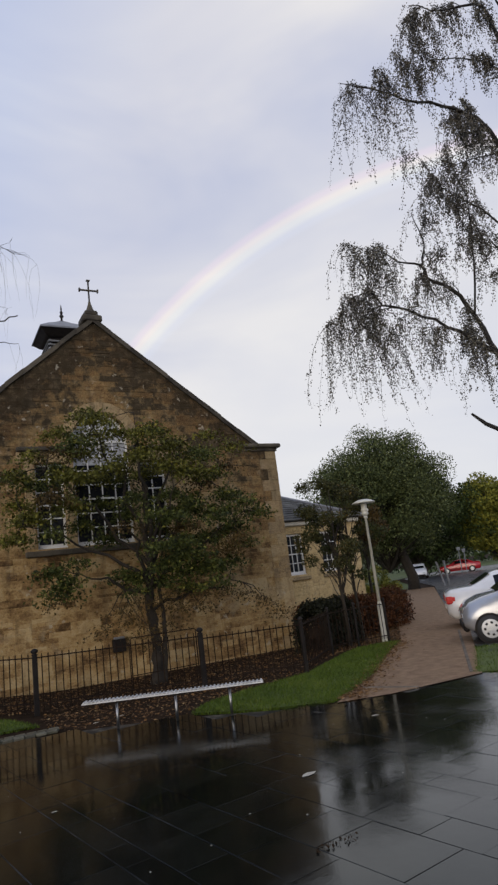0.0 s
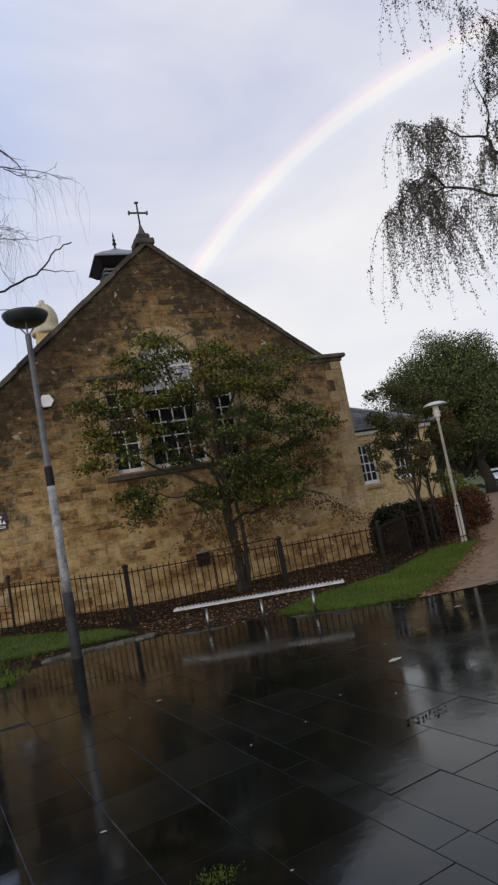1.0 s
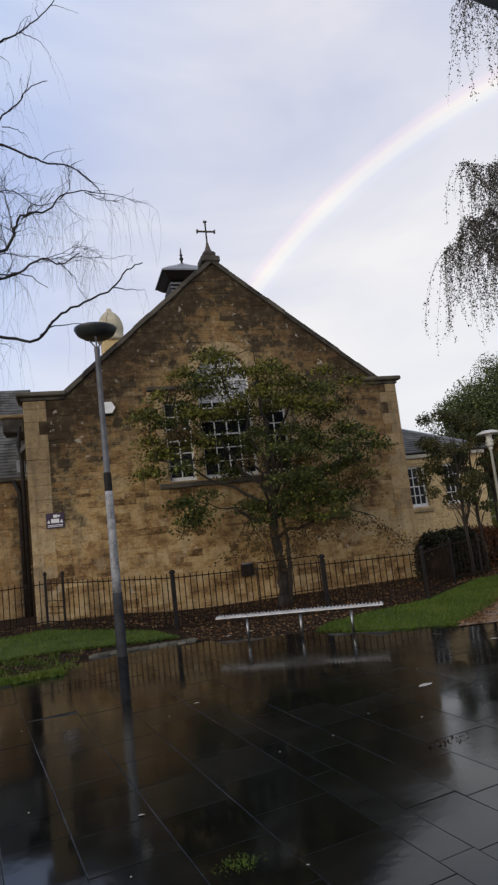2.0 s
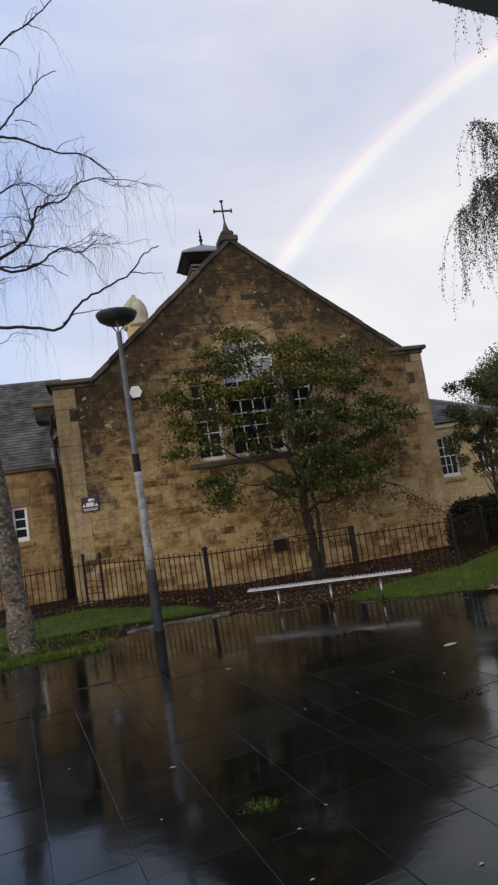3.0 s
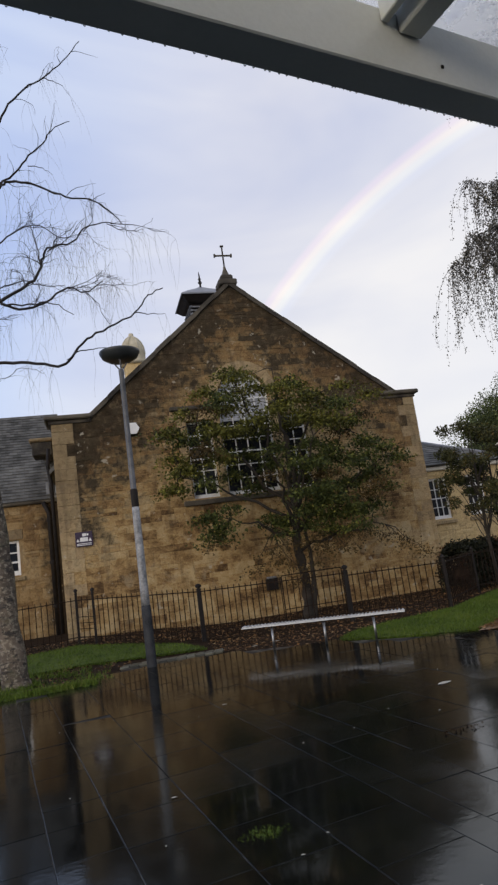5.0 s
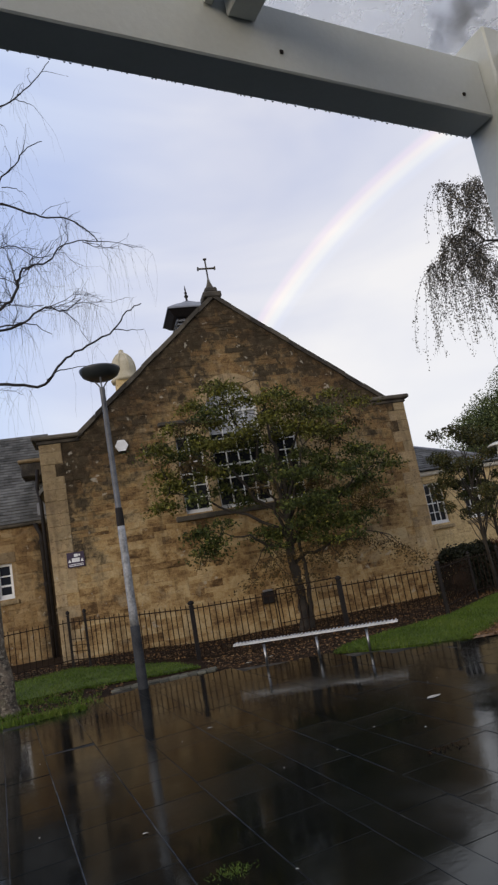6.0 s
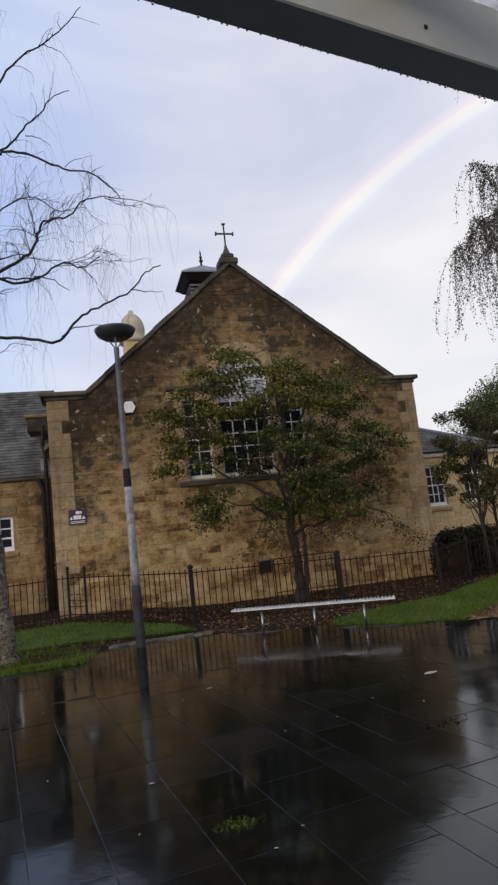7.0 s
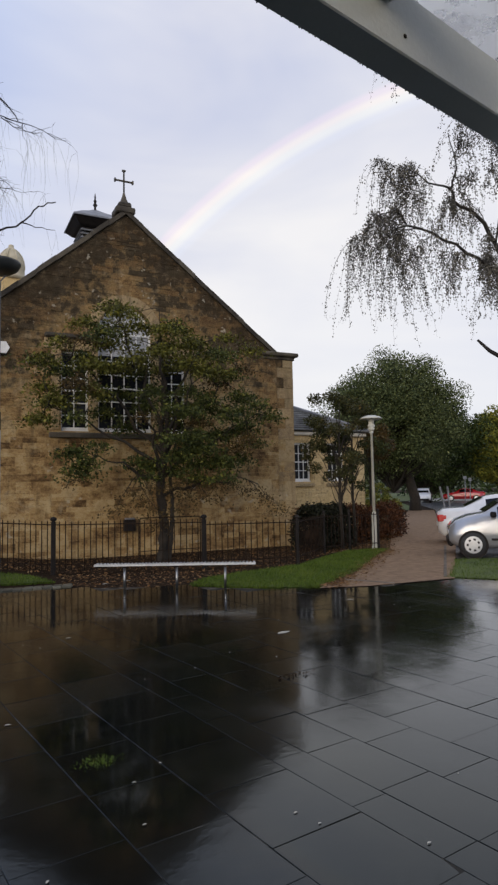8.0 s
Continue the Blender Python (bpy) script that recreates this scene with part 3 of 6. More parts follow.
# domed stone turret behind the ridge
DX = -2.02
turret = thing("domed_turret", (DX, 27.0, 0), "pale stone turret with a ribbed dome", "turret")
DOME = two_tone("dome_stone", (0.34, 0.30, 0.20), (0.52, 0.47, 0.35), 0.9, 3, 40)
part("turret_shaft", boxed((DX - 0.42, 26.55, 0), (DX + 0.42, 27.45, 10.3), bevel=0.05), STONE_SIDE, turret)
dome = part("turret_dome", lathe(bmesh.new(), [(0.57, 10.25), (0.60, 10.36), (0.54, 10.42), (0.53, 10.66), (0.54, 10.82), (0.50, 11.06), (0.41, 11.27), (0.27, 11.45), (0.14, 11.56), (0.11, 11.64), (0.10, 11.72), (0.02, 11.76)], (DX, 27.0, 0), 16), DOME, turret, "pale stone dome", True)
for k in range(8):
    a = 2 * math.pi * (k + 0.5) / 8
    part("dome_rib", tube(bmesh.new(), [(DX + r * math.cos(a), 27.0 + r * math.sin(a), z) for r, z in ((0.545, 10.70), (0.545, 10.84), (0.505, 11.07), (0.415, 11.28), (0.275, 11.46), (0.15, 11.56))], 0.022, 6), DOME, dome)

# ---- west and east annexes ----
def slates(parent, corner, along, up, cols, rows, w, h, keep=None):
    """Overlapping slates over a slope: corner, unit vectors along the eaves and up the slope."""
    along, up = Vector(along).normalized(), Vector(up).normalized()
    nrm = along.cross(up).normalized()
    me = bpy.data.meshes.new("slate")
    vs = [(0.004, 0, 0.022), (w - 0.004, 0, 0.022), (w - 0.004, h * 1.1, 0.002), (0.004, h * 1.1, 0.002), (0.004, 0, 0), (w - 0.004, 0, 0)]
    me.from_pydata(vs, [], [(0, 1, 2, 3), (1, 0, 4, 5), (0, 3, 4), (1, 5, 2)])
    me.materials.append(SLATE)
    basis = Matrix((along, up, nrm)).transposed()
    for j in range(rows):
        for i in range(cols):
            u = (i - (0.5 if j % 2 else 0)) * w
            if keep and not keep(u + w / 2, j * h):
                continue
            p = Vector(corner) + along * u + up * (j * h) + nrm * (0.014 + random.uniform(0, 0.006))
            s = new("slate", me)
            s.parent = parent
            s.matrix_basis = Matrix.Translation(p - Vector(root_of(parent).location)) @ (basis @ Matrix.Rotation(random.uniform(-0.012, 0.012), 3, "Z")).to_4x4()


AY = 19.5
west = thing("west_annex", (-6.8, AY, 0), "low sandstone annex with a slate roof and small window", "building")
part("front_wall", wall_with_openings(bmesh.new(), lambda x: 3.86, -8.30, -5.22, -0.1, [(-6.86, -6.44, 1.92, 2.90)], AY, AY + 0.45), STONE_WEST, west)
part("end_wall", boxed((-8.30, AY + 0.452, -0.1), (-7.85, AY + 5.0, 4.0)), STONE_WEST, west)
part("end_parapet", boxed((-8.42, AY - 0.10, 3.862), (-7.55, AY + 1.2, 4.26), bevel=0.04), COPING, west)
part("eaves_course", boxed((-7.54, AY - 0.12, 3.862), (-5.22, AY + 0.3, 3.97), bevel=0.03), COPING, west)
rb = prism(bmesh.new(), [(-7.85, 0), (-5.22, 0), (-5.22, 0.08), (-7.85, 0.08)], 0, 4.15)
bmesh.ops.transform(rb, matrix=Matrix.Translation((0, AY - 0.05, 3.90)) @ Matrix.Rotation(radians(50), 4, "X"), verts=rb.verts)
w_roof = part("roof", rb, SLATE, west)
part("ridge_tiles", tube(bmesh.new(), [(-7.88, AY + 2.58, 7.08), (-5.2, AY + 2.58, 7.08)], 0.055, 8), COPING, west, soft=True)
part("roof_flashing", boxed((-0.55, -0.02, 0), (0.0, 0.05, 0.03), Matrix.Translation((-6.55, AY + 0.06, 4.12)) @ Matrix.Rotation(radians(50), 4, "X") @ Matrix.Rotation(radians(28), 4, "Z")), LEAD, west, "pale lead flashing")
for i, (x, z) in enumerate(((-5.55, 4.05), (-5.42, 4.12), (-5.30, 4.0))):
    part("flashing_piece", boxed((x - 0.05, AY + 0.0, z), (x + 0.05, AY + 0.25, z + 0.42 + 0.05 * i), pose(0, 0, 0), 0.01), LEAD, west)
part("gutter_box", boxed((-5.80, AY - 1.35, 5.02), (-5.26, AY - 0.6, 5.40), bevel=0.03), COPING, west, "stained stone gutter outlet")
sash(west, -6.86, -6.44, 1.95, 2.90, AY + 0.10, 1, 3, 0.035, 0.075)
part("window_lintel", boxed((-7.0, AY - 0.02, 2.91), (-6.32, AY + 0.2, 3.2), bevel=0.02), STONE_PLAIN, west)
part("window_ledge", boxed((-7.0, AY - 0.07, 1.76), (-6.32, AY + 0.15, 1.87), bevel=0.02), STONE_PLAIN, west)
part("downpipe", tube(bmesh.new(), [(-5.70, AY - 0.08, 3.88), (-5.56, AY - 0.10, 3.55), (-5.56, AY - 0.10, 0.05)], 0.065, 10), BLACK_IRON, west, soft=True)
for z in (0.9, 2.1, 3.3):
    part("pipe_collar", lathe(bmesh.new(), [(0.082, 0), (0.085, 0.02), (0.085, 0.09), (0.075, 0.11)], (-5.56, AY - 0.10, z), 10), BLACK_IRON, west)
part("gutter_cap", boxed((-5.86, AY - 1.40, 5.402), (-5.24, AY - 0.55, 5.50), bevel=0.03), STONE_PLAIN, west, "pale stone gutter cap")

east = thing("east_annex", (7.3, AY, 0), "single-storey sandstone wing with hipped slate roof", "building")
part("front_wall", wall_with_openings(bmesh.new(), lambda x: 3.52, 5.22, 9.6, -0.1, [(6.62, 7.32, 1.90, 3.27), (8.02, 8.72, 1.90, 3.27)], AY, AY + 0.4), STONE_SIDE, east)
part("end_wall", boxed((9.1, AY + 0.402, -0.1), (9.5, AY + 7.0, 3.52)), STONE_SIDE, east)
part("cornice", boxed((5.22, AY - 0.14, 3.522), (9.66, AY + 7.0, 3.66), bevel=0.03), two_tone("pale_cornice", (0.42, 0.39, 0.32), (0.6, 0.57, 0.49), 0.8, 3, 40), east)
rb = bmesh.new()
e1 = [rb.verts.new(p) for p in ((5.2, AY - 0.24, 3.68), (9.76, AY - 0.24, 3.68), (9.76, AY + 7.2, 3.68), (5.2, AY + 7.2, 3.68))]
e2 = [rb.verts.new(p) for p in ((5.2, AY + 3.5, 5.4), (6.9, AY + 3.5, 5.4))]
rb.faces.new(e1[::-1])
rb.faces.new((e1[0], e1[1], e2[1], e2[0]))
rb.faces.new((e1[1], e1[2], e2[1]))
rb.faces.new((e1[2], e1[3], e2[0], e2[1]))
rb.faces.new((e1[3], e1[0], e2[0]))
e_roof = part("roof", rb, SLATE, east)
part("hip_tiles", tube(bmesh.new(), [(9.76, AY - 0.24, 3.72), (6.9, AY + 3.5, 5.44)], 0.07, 6), LEAD, east, soft=True)
for x0 in (6.62, 8.02):
    sash(east, x0, x0 + 0.7, 1.92, 3.27, AY + 0.1, 3, 4, 0.024, 0.07)
    part("window_ledge", boxed((x0 - 0.1, AY - 0.07, 1.72), (x0 + 0.8, AY + 0.15, 1.84), bevel=0.02), STONE_PLAIN, east)

# ---- open shelter overhead ----
SH = Matrix.Translation((-3.672, 1.36, 0)) @ Matrix.Rotation(radians(12.2), 4, "Z")
shelter = thing("shelter", (-3.672, 1.36, 0), "grey steel canopy frame with a glazed roof, dripping rain", "shelter")
BZ = 2.49
part("front_beam", boxed((-5.2, -0.056, BZ), (0.505, 0.016, BZ + 0.135), SH, 0.003), GREY_BEAM, shelter, "grey painted steel beam")
for x in (0.507, -5.302):
    part("post", boxed((x, -0.085, -0.02), (x + 0.1, 0.015, BZ + 0.20), SH, 0.004), GREY_BEAM, shelter)
    part("post", boxed((x, -3.71, -0.02), (x + 0.1, -3.61, BZ + 0.20), SH, 0.004), GREY_BEAM, shelter)
    part("side_beam", boxed((x + 0.02, -3.608, BZ), (x + 0.08, -0.087, BZ + 0.135), SH, 0.003), GREY_BEAM, shelter)
for x in (-0.095, -1.8, -3.5):
    part("rafter", boxed((x, -3.6, BZ + 0.085), (x + 0.055, -0.058, BZ + 0.19), SH, 0.003), GREY_BEAM, shelter)
part("gusset", boxed((-0.135, -0.20, BZ + 0.10), (-0.118, -0.058, BZ + 0.19), SH, 0.002), GREY_BEAM, shelter)
part("rear_beam", boxed((-5.2, -3.7, BZ), (0.505, -3.602, BZ + 0.135), SH, 0.003), GREY_BEAM, shelter)
ROOF_GLASS, nt, b = material("rain_spotted_glass", 0.12)
b.inputs["Transmission Weight"].default_value = 0.9
b.inputs["Base Color"].default_value = (0.86, 0.87, 0.87, 1)
nt.links.new(ramp(nt, noise_tex(nt, world_pos(nt), 9, 5, 0.6), [(0.45, (0.08,) * 3), (0.62, (0.45,) * 3)]), b.inputs["Roughness"])
panel = part("roof_panel", boxed((-5.25, -3.7, BZ + 0.202), (0.6, 0.03, BZ + 0.21), SH), ROOF_GLASS, shelter, "rain-spotted translucent roof sheet")
panel.visible_shadow = False
WATER, nt, b = material("water_drop", 0.02)
b.inputs["Transmission Weight"].default_value, b.inputs["IOR"].default_value = 1.0, 1.33
drops = bmesh.new()
rng = random.Random(5)
x = -2.2
while x < 0.5:
    r = rng.uniform(0.0014, 0.0030)
    bmesh.ops.create_icosphere(drops, subdivisions=1, radius=r, matrix=SH @ Matrix.Translation((x, 0.011, BZ - r * 0.7)) @ Matrix.Diagonal((1, 1, 1.3, 1)))
    x += rng.uniform(0.005, 0.03)
tagged(part("rain_bead", drops, WATER, shelter, "rain drops hanging along the edge", True), kind="stuff")
for x in (0.0, 0.43):
    part("bolt", boxed((x, -0.0592, BZ + 0.035), (x + 0.006, -0.0562, BZ + 0.041), SH), BLACK_IRON, shelter)


# ---- railings ----
rails_rng = random.Random(11)
RAIL_LINE = [(-10.2, 15.25), (-6.76, 15.1), (-4.90, 15.6), (-4.53, 15.3), (-2.35, 13.95), (0.60, 13.0), (2.55, 12.42), (4.35, 14.15), (5.25, 14.32), (6.14, 14.26)]


def iron_bar(parent, x, y, z0, z1, r=0.0105):
    bm = bmesh.new()
    tube(bm, [(x, y, z0), (x, y, z1 - 0.03), (x, y, z1)], [r, r, 0.002], 5)
    return part("bar", bm, BROWN_IRON, parent)


def railing(a, b, gate=False, bars=True):
    """One bay of railings from post to post."""
    (x0, y0), (x1, y1) = a, b
    g0, g1 = gz(x0, y0), gz(x1, y1)
    length = math.hypot(x1 - x0, y1 - y0)
    bay = thing("gate" if gate else "railing", (x0, y0, g0), "narrow black iron garden gate with mesh" if gate else "rusty black iron railing bay beside the stone hall", "gate" if gate else "railing", "" if gate else "railings round the hall")
    for h in (0.16, 0.97 if x0 < 0.5 else 0.92):
        bm = bmesh.new()
        ang = math.atan2(y1 - y0, x1 - x0)
        m = Matrix.Translation((x0, y0, 0)) @ Matrix.Rotation(ang, 4, "Z")
        box(bm, (0, -0.018, g0 + h), (length, 0.018, g0 + h + 0.02), m)
        for v in bm.verts:
            v.co.z += (g1 - g0) * ((v.co.x - x0) * (x1 - x0) + (v.co.y - y0) * (y1 - y0)) / length**2
        part("rail", bm, BROWN_IRON, bay)
    n = max(2, int(length / 0.122))
    for i in range(1, n):
        f = i / n
        x, y = x0 + (x1 - x0) * f + rails_rng.uniform(-0.006, 0.006), y0 + (y1 - y0) * f
        z = g0 + (g1 - g0) * f
        iron_bar(bay, x, y, z + 0.04, z + (1.06 if x < 0.7 else 1.0) + rails_rng.uniform(-0.012, 0.012))
    if gate:
        for h in (0.35, 0.48, 0.61):
            part("gate_strip", tube(bmesh.new(), [(x0, y0, g0 + h), (x1, y1, g1 + h)], 0.008, 5), BROWN_IRON, bay)
    return bay


def rail_post(x, y, tall=1.14, ball=False):
    p = thing("railing_post", (x, y, gz(x, y)), "square black iron post with ball finial" if ball else "stout black iron railing post with a cap", "post", "railing posts")
    z, w = gz(x, y), 0.028 if ball else 0.044 if x < 1 else 0.034 if x < 3 else 0.026
    part("shaft", boxed((x - w, y - w, z - 0.05), (x + w, y + w, z + tall - 0.02), bevel=0.006), BLACK_IRON, p)
    part("cap", lathe(bmesh.new(), [(w * 1.2, 0), (w * 1.45, 0.015), (w * 0.7, 0.03), (w * 1.5, 0.06), (w * 1.6, 0.085), (w * 1.0, 0.115), (0.004, 0.13)], (x, y, z + tall - 0.02), 10), BLACK_IRON, p, soft=True)


for a, b in zip(RAIL_LINE, RAIL_LINE[1:]):
    railing(a, b, gate=(a[0] == -4.90))
for x, y in RAIL_LINE:
    tall = x in (-4.90, -4.53)
    rail_post(x, y, 1.13 if tall else 1.04 if x < 0.7 else 0.98, tall)
hoop = thing("hoop_rail", (-0.36, 14.5, 0), "thin grey metal hoop rail behind the railings", "rail")
part("hoop", tube(bmesh.new(), [(-0.36, 14.5, -0.02), (-0.36, 14.5, 1.02), (-0.33, 14.5, 1.05), (1.08, 14.5, 1.05), (1.11, 14.5, 1.02), (1.11, 14.5, -0.02)], 0.014, 6), BROWN_IRON, hoop)
part("cross_rail", tube(bmesh.new(), [(-0.34, 14.5, 0.3), (1.09, 14.5, 0.3)], 0.01, 6), BROWN_IRON, hoop)

# ---- slatted perch bench ----
B0, B1 = Vector((-2.054, 11.408, 0)), Vector((0.391, 10.131, 0))
BL = (B1 - B0).length
BM = Matrix.Translation(B0) @ Matrix.Rotation(math.atan2(B1.y - B0.y, B1.x - B0.x), 4, "Z")
STEEL = two_tone("brushed_steel", (0.22, 0.225, 0.23), (0.36, 0.365, 0.37), 0.38, 4, 90, metal=1.0, relief=0.05)
PALE_SLAT = two_tone("wet_pale_slat", (0.45, 0.45, 0.44), (0.72, 0.72, 0.71), 0.25, 5, 60, relief=0.1)
bench = thing("bench", B0, "long pale slatted bench on three steel legs, wet", "bench")
for y in (-0.095, 0.07):
    part("side_rail", boxed((0, y, 0.392), (BL, y + 0.025, 0.412), BM, 0.005), PALE_SLAT, bench)
ns = 46
slat_me = bpy.data.meshes.new("slat")
sb = boxed((-0.014, -0.10, 0.414), (0.014, 0.10, 0.430), None, 0.005)
sb.to_mesh(slat_me)
sb.free()
slat_me.materials.append(PALE_SLAT)
for i in range(ns):
    s = new("slat", slat_me)
    s.parent = bench
    s.matrix_basis = Matrix.Translation(-B0) @ BM @ Matrix.Translation((0.03 + (BL - 0.06) * i / (ns - 1), 0, random.uniform(-0.002, 0.002)))
for f in (0.185, 0.51, 0.81):
    lb = bmesh.new()
    tube(lb, [BM @ Vector((BL * f, 0, -0.02)), BM @ Vector((BL * f, 0, 0.36))], 0.021, 10)
    lg = part("leg", lb, STEEL, bench, soft=True)
    part("bracket", boxed((BL * f - 0.025, -0.08, 0.358), (BL * f + 0.025, 0.08, 0.390), BM, 0.004), BLACK_IRON, lg)

# ---- lamps ----
POLE_GREY = two_tone("worn_grey_paint", (0.07, 0.075, 0.08), (0.38, 0.385, 0.39), 0.5, 7.0, 30, relief=0.15)
DISH = two_tone("dark_dish_paint", (0.015, 0.02, 0.022), (0.05, 0.055, 0.058), 0.4, 5, 60)
LX, LY = -3.63, 11.68
lamp = thing("street_lamp", (LX, LY, 0), "tall grey street lamp with upturned dark dish, peeling paint", "street lamp")
part("pole_base", lathe(bmesh.new(), [(0.088, -0.03), (0.085, 0.02), (0.083, 0.95), (0.078, 1.02)], (LX, LY, 0), 14), two_tone("dark_flaking_paint", (0.012, 0.013, 0.016), (0.045, 0.048, 0.052), 0.75, 5, 40, spec=0.2), lamp, "dark flaking lower pole", True)
pole = part("pole", lathe(bmesh.new(), [(0.076, 1.0), (0.072, 1.3), (0.066, 2.6), (0.062, 2.75)], (LX, LY, 0), 14), POLE_GREY, lamp, "grey painted tapering pole", True)
part("upper_pole", lathe(bmesh.new(), [(0.060, 2.7), (0.060, 3.0), (0.052, 3.05), (0.046, 5.15), (0.05, 5.16), (0.05, 5.24), (0.03, 5.26)], (LX, LY, 0), 14), two_tone("dark_slate_paint", (0.04, 0.043, 0.05), (0.12, 0.125, 0.135), 0.5, 5, 40), lamp, "darker upper pole", True)
part("pole_band", lathe(bmesh.new(), [(0.064, 2.72), (0.066, 2.74), (0.064, 3.02), (0.055, 3.04)], (LX, LY, 0), 14), BLACK_IRON, pole)
for a in (0.4, 2.5, 4.6):
    part("strut", tube(bmesh.new(), [(LX, LY, 5.22), (LX + 0.15 * math.cos(a), LY + 0.15 * math.sin(a), 5.42)], 0.014, 6), LEAD, lamp)
part("dish", lathe(bmesh.new(), [(0.10, 5.40), (0.22, 5.42), (0.32, 5.48), (0.365, 5.56), (0.37, 5.59), (0.345, 5.59), (0.30, 5.53), (0.0, 5.50)], (LX, LY, 0), 28), DISH, lamp, "upturned dark dish reflector", True)
RX, RY = 6.13, 14.40
CREAM = two_tone("cream_paint", (0.44, 0.44, 0.39), (0.60, 0.60, 0.54), 0.5, 4, 50, relief=0.08)
lamp = thing("path_lamp", (RX, RY, 0), "cream mushroom-hatted lamp post beside the path", "street lamp")
part("base", lathe(bmesh.new(), [(0.092, -0.03), (0.092, 0.05), (0.078, 0.08), (0.075, 0.86), (0.082, 0.90), (0.055, 0.94), (0.045, 1.0)], (RX, RY, 0), 8), CREAM, lamp, "panelled lower column")
part("pole", lathe(bmesh.new(), [(0.042, 0.98), (0.033, 3.12), (0.05, 3.13), (0.05, 3.17), (0.04, 3.19)], (RX, RY, 0), 12), CREAM, lamp, soft=True)
part("lantern", lathe(bmesh.new(), [(0.04, 3.18), (0.085, 3.23), (0.09, 3.27), (0.07, 3.29), (0.10, 3.32), (0.10, 3.36), (0.075, 3.38), (0.08, 3.48), (0.13, 3.53)], (RX, RY, 0), 16), CREAM, lamp, soft=True)
part("hat", lathe(bmesh.new(), [(0.13, 3.525), (0.295, 3.52), (0.30, 3.54), (0.24, 3.58), (0.14, 3.615), (0.0, 3.63)], (RX, RY, 0), 28), CREAM, lamp, "wide shallow mushroom hat", True)

# ---- fixtures on the hall ----
box_ob = thing("alarm_box", (-3.13, FY - 0.05, 5.28), "white six-sided alarm box on the stone wall", "alarm box")
hexa = [(-3.13 + 0.17 * math.cos(math.pi / 3 * k), 5.28 + 0.17 * math.sin(math.pi / 3 * k)) for k in range(6)]
part("case", prism(bmesh.new(), hexa, FY - 0.14, FY - 0.02), WHITE_PAINT, box_ob)
part("base_plate", boxed((-3.23, FY - 0.10, 5.09), (-3.03, FY - 0.02, 5.125), bevel=0.008), BLACK_IRON, box_ob)
PURPLE = two_tone("dark_purple_plastic", (0.025, 0.012, 0.03), (0.04, 0.02, 0.045), 0.4, 4, 60, relief=0)
sign = thing("notice_sign", (-4.62, FY - 0.03, 2.56), "small dark purple notice with white panels on the wall", "sign")
sg = part("board", boxed((-4.835, FY - 0.05, 2.375), (-4.41, FY - 0.035, 2.745), bevel=0.004), PURPLE, sign)
for lo, hi in (((-4.72, 2.50), (-4.53, 2.60)), ((-4.66, 2.63), (-4.56, 2.70)), ((-4.80, 2.405), (-4.45, 2.42)), ((-4.80, 2.44), (-4.45, 2.455)), ((-4.55, 2.64), (-4.51, 2.69))):
    part("white_bar", boxed((lo[0], FY - 0.053, lo[1]), (hi[0], FY - 0.0505, hi[1])), WHITE_PAINT, sg)
for x in (-4.775, -4.475):
    part("white_triangle", prism(bmesh.new(), [(x - 0.04, 2.50), (x + 0.04, 2.50), (x, 2.58)], FY - 0.053, FY - 0.0505), WHITE_PAINT, sg)
vb = thing("vent_box", (0.07, FY - 0.15, 0.6), "small black vent box low on the stone wall", "vent box")
part("case", boxed((-0.09, FY - 0.16, 0.62), (0.21, FY - 0.01, 0.92), bevel=0.01), BLACK_IRON, vb)
part("cowl", boxed((-0.06, FY - 0.20, 0.922), (0.18, FY - 0.02, 0.97), bevel=0.015), LEAD, vb)


# ---- trees ----
def leaf_material(name, dark, light, tint=None, tint_at=0.8, trans=0.25):
    m, nt, b = material(name, 0.6, 0, 0.18)
    r = nt.nodes.new("ShaderNodeNewGeometry").outputs["Random Per Island"]
    big = noise_tex(nt, world_pos(nt), 1.3, 3)
    f = fmath(nt, "ADD", fmath(nt, "MULTIPLY", r, 0.5), fmath(nt, "MULTIPLY", big, 0.5))
    stops = [(0.25, dark), (0.70, light)]
    if tint:
        stops.append((tint_at, tint))
    nt.links.new(ramp(nt, f, stops), b.inputs["Base Color"])
    b.inputs["Transmission Weight"].default_value = 0.0
    return m


def leaf_cloud(name, centres, sizes, mat, parent, rng, label="", hang=0.0, narrow=0.55, lying=1.0):
    """Many small folded leaves, one about each centre."""
    c = np.asarray(centres, float)
    n = len(c)
    s = np.asarray(sizes, float).reshape(-1, 1) * np.ones((n, 1))
    d = rng.normal(size=(n, 3))
    d[:, 2] = d[:, 2] * lying - hang
    d /= np.linalg.norm(d, axis=1, keepdims=True)
    e = rng.normal(size=(n, 3))
    e[:, 2] *= lying
    e -= d * (e * d).sum(1, keepdims=True)
    e /= np.linalg.norm(e, axis=1, keepdims=True)
    k = np.cross(d, e)
    tip, base, l, r = c + d * s * 0.55, c - d * s * 0.45, c + e * s * narrow * 0.5 + k * s * 0.1, c - e * s * narrow * 0.5 + k * s * 0.1
    verts = np.stack([base, l, tip, r], 1).reshape(-1, 3)
    idx = np.arange(n)[:, None] * 4
    faces = np.concatenate([idx + [0, 1, 2], idx + [0, 2, 3]]).tolist()
    return part_data(name, verts, faces, mat, parent, label)


